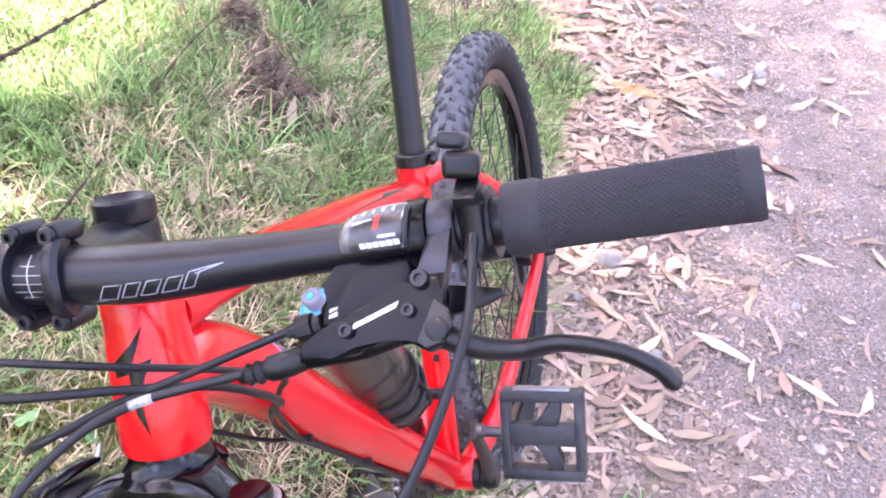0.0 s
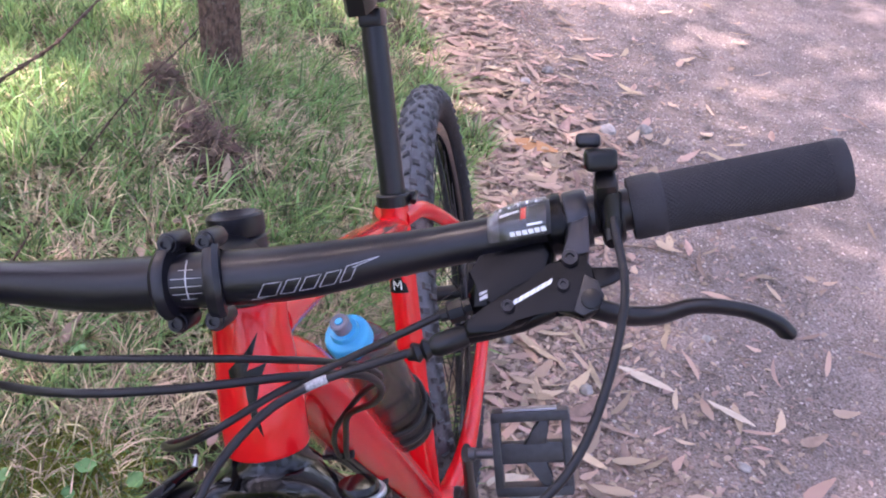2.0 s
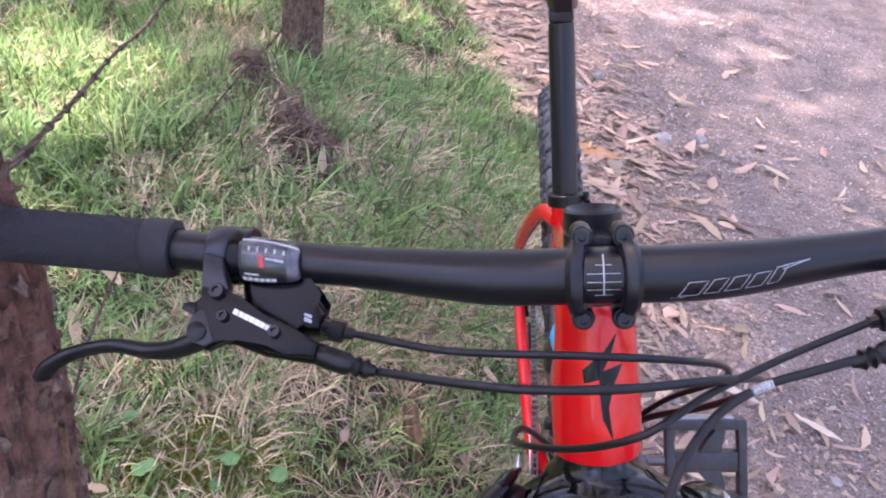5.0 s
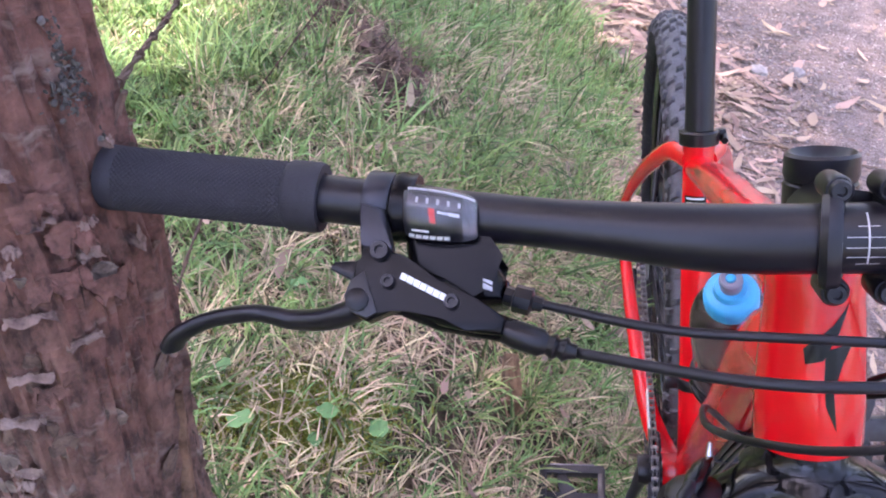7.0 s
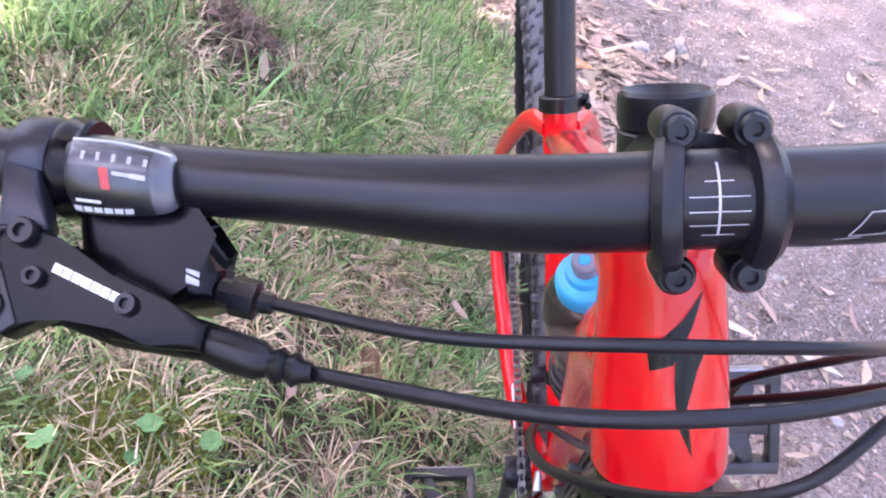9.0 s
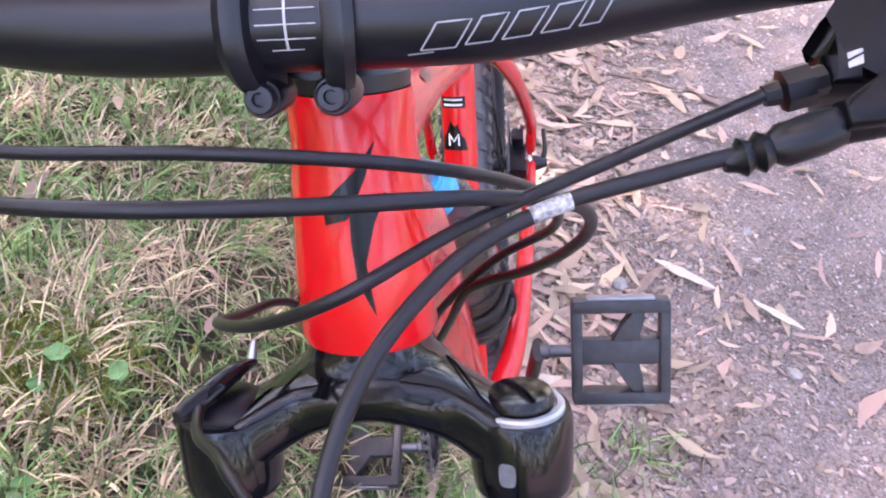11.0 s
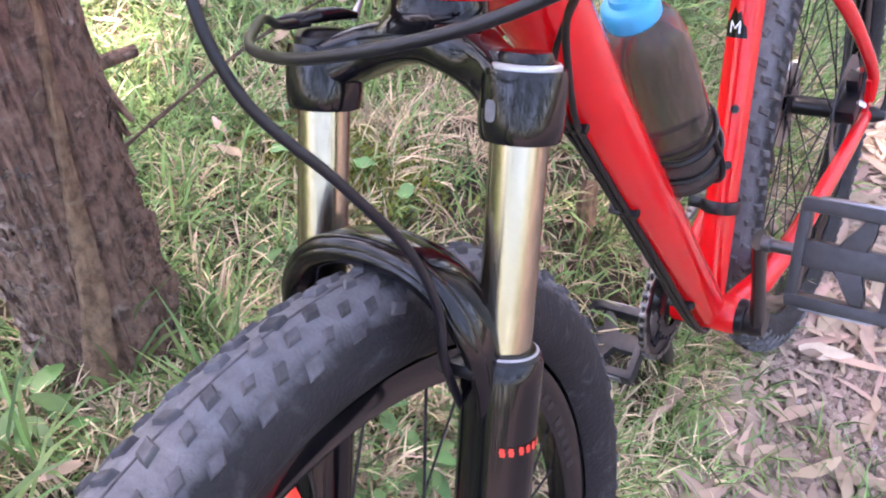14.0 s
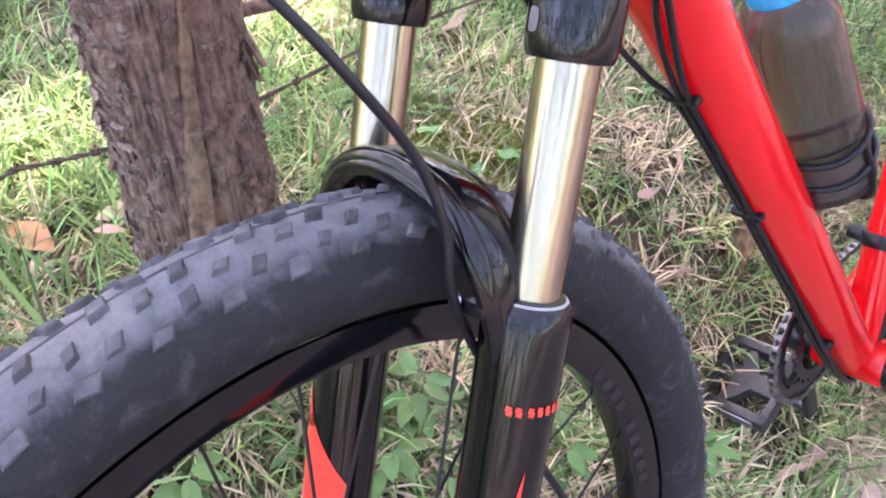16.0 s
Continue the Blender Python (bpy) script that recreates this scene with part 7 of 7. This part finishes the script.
def clover(spot, r0, seed):
    rr = random.Random(seed)
    bm = bmesh.new()
    c = bm.verts.new((0, 0, -0.002))
    ring = [bm.verts.new((r0 * (1 + 0.07 * math.cos(7 * a)) * math.cos(a), r0 * (1 + 0.07 * math.cos(7 * a)) * math.sin(a), 0.003 + 0.002 * math.sin(3 * a))) for a in np.linspace(0, 2 * math.pi, 43)[:-1]]
    for k in range(42):
        bm.faces.new((c, ring[k], ring[(k + 1) % 42]))
    ob = new("ground_ivy")
    lf = part("leaf", bm, CLOVER, ob)
    lf.matrix_local = Matrix.Translation((0, 0, 0.035)) @ Matrix.Rotation(rr.uniform(-0.3, 0.3), 4, "X") @ Matrix.Rotation(-0.25, 4, "Y")
    part("stalk", tube(bmesh.new(), [(0.003, 0.004, -0.01), (0, 0, 0.034)], 0.0010, 6), STALK, ob)
    ob.matrix_world = pose(*spot, 0, 0, rr.uniform(0, 360))
    return tagged(ob, "round scalloped green leaf on a thin stalk", "weed", "round leaves in the grass")


for k, (x, y, r0) in enumerate(((-0.568, 0.748, 0.016), (-0.464, 0.776, 0.015), (-0.397, 0.767, 0.013), (-0.478, 0.733, 0.009), (-0.60, 0.83, 0.010), (-0.52, 1.0, 0.012))):
    clover(on_ground(x, y), r0, k)
MOSS = material("moss", (0.20, 0.22, 0.035), 0.9, island=0.4)
r = np.random.default_rng(85)
x, y = -0.505 + r.normal(0, 0.06, 5200), 0.775 + r.normal(0, 0.035, 5200)
blades("moss", "yellow-green moss among the grass", MOSS, x, y, r.uniform(0, 6.28, len(x)), r.uniform(0.006, 0.014, len(x)), r.uniform(0.0016, 0.003, len(x)), r.uniform(0, 1.2, len(x)), r.uniform(0, 0.5, len(x)), 0.018)

# ---- stones, gravel, twigs ----


def stone(spot, size, seed, label):
    rr = random.Random(seed)
    bm = bmesh.new()
    bmesh.ops.create_icosphere(bm, subdivisions=3, radius=1)
    o = Vector((seed * 3.1, 0, 0))
    for v in bm.verts:
        d = v.co.copy()
        v.co = d * (1 + 0.28 * noise.noise(d * 1.3 + o) + 0.10 * noise.noise(d * 3.4 + o))
        v.co = Vector((v.co.x * size[0], v.co.y * size[1], v.co.z * size[2])) / 2
    bmesh.ops.recalc_face_normals(bm, faces=bm.faces)
    me = bpy.data.meshes.new("stone")
    bm.to_mesh(me)
    bm.free()
    me.polygons.foreach_set("use_smooth", [True] * len(me.polygons))
    me.materials.append(STONE)
    ob = new("stone", me)
    ob.matrix_world = pose(spot[0], spot[1], h(spot[0], spot[1]) + size[2] * 0.22, 0, 0, rr.uniform(0, 360))
    return tagged(ob, label, "stone", "stones on the path")


for k, (x, y, a, b, c) in enumerate(((0.345, 1.55, 0.075, 0.060, 0.045), (0.270, 1.424, 0.028, 0.024, 0.02), (0.774, 2.528, 0.07, 0.055, 0.03), (0.906, 2.547, 0.045, 0.05, 0.035), (0.42, 1.27, 0.03, 0.028, 0.022), (0.56, 2.9, 0.04, 0.035, 0.02), (0.66, 3.0, 0.05, 0.035, 0.03), (1.62, 2.62, 0.04, 0.03, 0.02), (0.75, 1.45, 0.025, 0.02, 0.015), (0.70, 1.06, 0.03, 0.02, 0.015))):
    stone((x, y), (a, b, c), 11 + k, "rounded grey stone half sunk in the path")


def grains(name, label, mat, x, y, size, seed, sink=0.25, cat="gravel"):
    """Many small angular grains in one mesh."""
    r = np.random.default_rng(seed)
    base = np.array([(1, 0, 0), (-1, 0, 0), (0, 1, 0), (0, -1, 0), (0, 0, 1), (0, 0, -1)], float)
    tri = np.array([(0, 2, 4), (2, 1, 4), (1, 3, 4), (3, 0, 4), (2, 0, 5), (1, 2, 5), (3, 1, 5), (0, 3, 5)])
    n = len(x)
    v = base[None] * (size[:, None, None] / 2) * r.uniform(0.5, 1.2, (n, 6, 1)) * np.array((1, 1, 0.7))
    a = r.uniform(0, 6.28, n)
    ca, sa_ = np.cos(a)[:, None], np.sin(a)[:, None]
    vx, vy = v[:, :, 0] * ca - v[:, :, 1] * sa_, v[:, :, 0] * sa_ + v[:, :, 1] * ca
    v = np.stack([vx + x[:, None], vy + y[:, None], v[:, :, 2] + (height(x, y) + size * sink)[:, None]], 2).reshape(-1, 3)
    me = bpy.data.meshes.new(name)
    me.from_pydata(v.tolist(), [], (tri[None] + (np.arange(n) * 6)[:, None, None]).reshape(-1, 3).tolist())
    me.materials.append(mat)
    return tagged(new(name, me), label, cat, kind="stuff")


r = np.random.default_rng(91)
x, y = r.uniform(0.05, 2.3, 52000), r.uniform(0.3, 4.3, 52000)
ok = x > edge(y) + r.uniform(0, 0.1, len(x))
x, y = x[ok], y[ok]
grains("gravel", "fine pinkish-grey gravel on the path", material("gravel", (0.345, 0.285, 0.262), 0.9, island=0.55), x, y, 0.0030 + 0.0105 * r.uniform(0, 1, len(x)) ** 3.2, 92, 0.1)
r = np.random.default_rng(93)
x, y = r.uniform(-0.8, -0.15, 2600), r.uniform(1.5, 2.25, 2600)
ok = mound_at(x, y) > r.uniform(0.35, 0.9, len(x))
x, y = x[ok], y[ok]
grains("earth_clods", "crumbly brown clods of earth on the mound", material("earth", (0.135, 0.088, 0.066), 0.95, island=0.45), x, y, 0.006 + 0.036 * r.uniform(0, 1, len(x)) ** 3, 94, 0.3, "earth")
rr = random.Random(95)


def twig(x, y, l, a, rad, label, cat="twig"):
    pts = []
    for k in range(5):
        t = (k / 4 - 0.5) * l
        px, py = x + math.cos(a) * t + rr.uniform(-1, 1) * l * 0.05, y + math.sin(a) * t + rr.uniform(-1, 1) * l * 0.05
        pts.append((px, py, h(px, py) + rad * 0.8 + 0.004))
    ob = part("twig", tube(bmesh.new(), spline(pts, 4), [rad, rad * 0.9, rad * 0.7, rad * 0.4], 7), TWIG, None)
    return tagged(ob, label, cat, "twigs on the ground")


for k in range(46):
    y = rr.uniform(0.8, 3.6)
    x = float(edge(y)) + abs(rr.gauss(0.05, 0.42))
    twig(x, y, rr.uniform(0.05, 0.22), rr.uniform(0, 3.14), rr.uniform(0.0010, 0.0024), "thin dry brown twig on the path")
for x, y, l, a, rad in ((0.62, 1.83, 0.40, -0.15, 0.003), (0.80, 2.05, 0.45, -0.25, 0.0035), (0.55, 1.95, 0.3, -0.4, 0.0028), (0.55, 1.42, 0.25, 0.35, 0.0024), (-1.06, 0.49, 0.30, -0.4, 0.005), (-1.02, 0.46, 0.22, 0.25, 0.004)):
    twig(x, y, l, a, rad, "long bent grey-brown twig on the ground")

for k in range(26):
    t, west = rr.random(), k % 2
    end = ROOT_WEST if west else ROOT_EAST
    x, y = (ROOT_TOP[i] + t * (end[i] - ROOT_TOP[i]) + rr.gauss(0, 0.022) for i in (0, 1))
    twig(x, y, rr.uniform(0.08, 0.22), (1.4 if west else 2.02) + rr.gauss(0, 0.35), rr.uniform(0.0016, 0.0045), "grey-brown root bared on the mound", "root")

# ---- barbed wire between the trees ----


def wire(points, r0, seed):
    rr = random.Random(seed)
    pts = spline(points, 14)
    ob = new("barbed_wire")
    for ph in (0, math.pi):
        tw = []
        for i, q in enumerate(pts):
            d = (pts[min(i + 1, len(pts) - 1)] - pts[max(i - 1, 0)]).normalized()
            u = d.orthogonal().normalized()
            a = i * 0.9 + ph
            tw.append(q + r0 * 0.8 * (math.cos(a) * u + math.sin(a) * d.cross(u)))
        part("strand", tube(bmesh.new(), tw, r0, 7), RUST, ob)
    step = 6
    for i in range(4, len(pts) - 2, step):
        d = (pts[i + 1] - pts[i]).normalized()
        u = d.orthogonal().normalized()
        bm = bmesh.new()
        for k in range(4):
            a = k * math.pi / 2 + rr.uniform(-0.4, 0.4)
            o = (math.cos(a) * u + math.sin(a) * d.cross(u))
            tube(bm, [pts[i] + d * 0.003 * (k - 1.5), pts[i] + o * 0.012 + d * 0.003 * (k - 1.5)], [0.0011, 0.0004], 5)
        lathe(bm, [(0, -0.006), (r0 * 2.4, -0.005), (r0 * 2.4, 0.005), (0, 0.006)], along(pts[i], d), 8)
        part("barb", bm, RUST, ob)
    return tagged(ob, "rusty twisted barbed wire fixed to tree trunks", "barbed wire", "strands of barbed wire")


wire([(-0.600, 0.47, 0.700), (-0.662, 0.85, 0.598), (-0.668, 1.20, 0.515), (-0.674, 1.60, 0.432)], 0.0015, 1)
wire([(-0.640, 0.515, 1.085), (-0.690, 0.90, 0.917), (-0.735, 1.25, 0.764), (-0.764, 1.60, 0.640), (-0.757, 1.90, 0.556), (-0.743, 2.12, 0.525), (-0.70, 2.6, 0.47), (-0.60, 3.4, 0.36)], 0.0024, 2)
wire([(-0.675, 1.40, 0.475), (-0.615, 1.51, 0.525), (-0.545, 1.60, 0.600), (-0.473, 1.80, 0.612), (-0.446, 1.956, 0.594), (-0.438, 2.09, 0.580)], 0.0011, 4)
wire([(-0.655, 0.372, 0.695), (-0.76, 0.315, 0.655), (-0.90, 0.23, 0.62), (-1.6, -0.15, 0.60)], 0.0017, 3)

# ---- dry leaves, last ----


def gum_leaf(l, w, bend, seed, segs=7):
    """A curled narrow dry leaf lying along x."""
    rr = random.Random(seed)
    bm = bmesh.new()
    rows = []
    tw, cup = rr.uniform(-0.9, 0.9), rr.uniform(-0.2, 0.5)
    for i in range(segs + 1):
        t = i / segs
        hw = w / 2 * math.sin(math.pi * (0.03 + 0.94 * t)) ** 0.75 * (1.25 - 0.5 * t) * rr.uniform(0.78, 1.12)
        x = l * (t - 0.5)
        yb = bend * l * (4 * t * (1 - t) - 0.5)
        z = 0.004 + l * 0.06 * (2 * t - 1) ** 2 * rr.uniform(0.2, 1)
        a = tw * (t - 0.5)
        rows.append([bm.verts.new((x, yb + k * hw * math.cos(a), z + k * hw * math.sin(a) + cup * hw * abs(k))) for k in (-1, 0, 1)])
    for a, b in zip(rows[:-1], rows[1:]):
        for k in range(2):
            bm.faces.new((a[k], a[k + 1], b[k + 1], b[k]))
    me = bpy.data.meshes.new("leaf")
    bm.to_mesh(me)
    bm.free()
    me.polygons.foreach_set("use_smooth", [True] * len(me.polygons))
    return me


rr = random.Random(101)
LEAF_MESHES = [gum_leaf(rr.uniform(0.05, 0.15), rr.uniform(0.014, 0.038), rr.uniform(-0.13, 0.13), 200 + k) for k in range(24)]
for me in LEAF_MESHES:
    me.materials.append(LITTER)


def litter_spot():
    while True:
        y = rr.uniform(0.6, 3.9)
        off = rr.expovariate(1 / 0.16) if rr.random() < 0.93 else rr.uniform(0, 1.6)
        x = float(edge(y)) - 0.03 + off
        if x < 2.0 and (y > 1.05 or rr.random() < 0.38):
            return x, y


def lay(x, y, lift, sc, mesh):
    n_ = Vector((h(x - 0.02, y) - h(x + 0.02, y), h(x, y - 0.02) - h(x, y + 0.02), 0.04)).normalized()
    q = Vector((0, 0, 1)).rotation_difference(n_).to_matrix().to_4x4()
    return Matrix.Translation((x, y, h(x, y) + lift)) @ q @ Euler((rr.gauss(0, 0.16), rr.gauss(0, 0.12), rr.uniform(0, 6.283))).to_matrix().to_4x4() @ Matrix.Scale(sc, 4)


for k in range(240):
    x, y = litter_spot()
    y = min(y, 2.9) if k % 3 else y
    me = rr.choice(LEAF_MESHES)
    ob = new("leaf", me)
    ob.parent = ground
    ob.matrix_local = lay(x, y, 0.003 + 0.010 * rr.random(), rr.uniform(0.55, 1.15), me)
PALE = material("pale_leaf", (0.62, 0.50, 0.38), 0.65, spread=0.2, scale=60)
ORANGE = material("orange_leaf", (0.50, 0.24, 0.10), 0.65, spread=0.3, scale=60)
for x, y, l, w, mt, a in ((0.209, 1.016, 0.085, 0.034, PALE, 0.2), (0.502, 2.367, 0.14, 0.075, ORANGE, -0.4), (0.56, 1.30, 0.13, 0.026, PALE, -0.6), (0.72, 1.20, 0.11, 0.020, PALE, -0.7), (-0.755, 0.391, 0.05, 0.035, LITTER, 1.2), (-0.80, 0.30, 0.08, 0.05, ORANGE, 0.2)):
    me = gum_leaf(l, w, 0.05, int(1000 * abs(x)))
    me.materials.append(mt)
    ob = new("leaf", me)
    ob.parent = ground
    ob.matrix_local = Matrix.Translation((x, y, h(x, y) + 0.012)) @ Matrix.Rotation(a, 4, "Z")


def joined_leaves(name, label, mat, spots, seed):
    """Leaves past the countable ones, in one mesh."""
    vs, fs, base = [], [], 0
    for x, y, lift, sc in spots:
        me = rr.choice(LEAF_MESHES)
        m = lay(x, y, lift, sc, me)
        vs += [(m @ v.co)[:] for v in me.vertices]
        fs += [[base + i for i in p.vertices] for p in me.polygons]
        base += len(me.vertices)
    me = bpy.data.meshes.new(name)
    me.from_pydata(vs, [], fs)
    me.polygons.foreach_set("use_smooth", [True] * len(me.polygons))
    me.materials.append(mat)
    return tagged(new(name, me), label, "leaf litter", kind="stuff")


joined_leaves("leaf_litter", "dry pinkish-brown gum leaves strewn along the path's edge", LITTER_BITS, [(*litter_spot(), 0.002 + 0.012 * rr.random(), rr.uniform(0.35, 1.0)) for _ in range(1650)], 5)
bank_spots = []
for _ in range(120):
    y = rr.uniform(0.2, 3.0)
    x = float(edge(y)) - rr.expovariate(1 / 0.45)
    bank_spots.append((x, y, 0.016 + 0.016 * rr.random(), rr.uniform(0.3, 0.75)))
bank_spots += [(x, y, 0.025, 0.75) for x, y in ((-0.664, 0.746), (-0.711, 0.998), (-0.545, 1.053), (-0.865, 1.016), (-0.468, 1.257), (-0.412, 1.369), (-0.958, 0.897), (-0.857, 0.947), (-0.631, 0.709))]
joined_leaves("dry_leaves", "scattered dry brown leaves caught in the grass", LITTER_BITS, bank_spots, 6)
r = np.random.default_rng(111)
y = r.uniform(0.5, 4.0, 26000)
x = edge(y) - 0.05 + r.exponential(0.20, 26000)
ok = x < 2.1
x, y = x[ok], y[ok]
n = len(x)
blades("leaf_crumbs", "crumbled leaf and bark bits on the path", CRUMBS, x, y, r.uniform(0, 6.28, n), r.uniform(0.006, 0.026, n), r.uniform(0.004, 0.012, n), r.uniform(1.4, 1.57, n), r.uniform(-0.1, 0.1, n), 0.0045)
bm = bmesh.new()
rows = []
for i in range(7):
    t = i / 6
    rows.append([bm.verts.new((k * 0.017 * (1 - 0.3 * abs(2 * t - 1)), 0.012 * (1 - k * k) + (0.004 if o else 0), 0.11 * t)) for o in (0, 1) for k in (-1, -0.4, 0.4, 1)])
for a, b in zip(rows[:-1], rows[1:]):
    for k in range(3):
        bm.faces.new((a[k], a[k + 1], b[k + 1], b[k]))
        bm.faces.new((a[k + 4], a[k + 5], b[k + 5], b[k + 4]))
    bm.faces.new((a[0], a[4], b[4], b[0]))
    bm.faces.new((a[3], a[7], b[7], b[3]))
slab = part("bark_piece", bm, WOOD, None)
slab.matrix_world = pose(-0.185, 0.905, h(-0.185, 0.905) - 0.01, -38, 0, 10)
tagged(slab, "curled piece of brown bark in the grass", "bark")
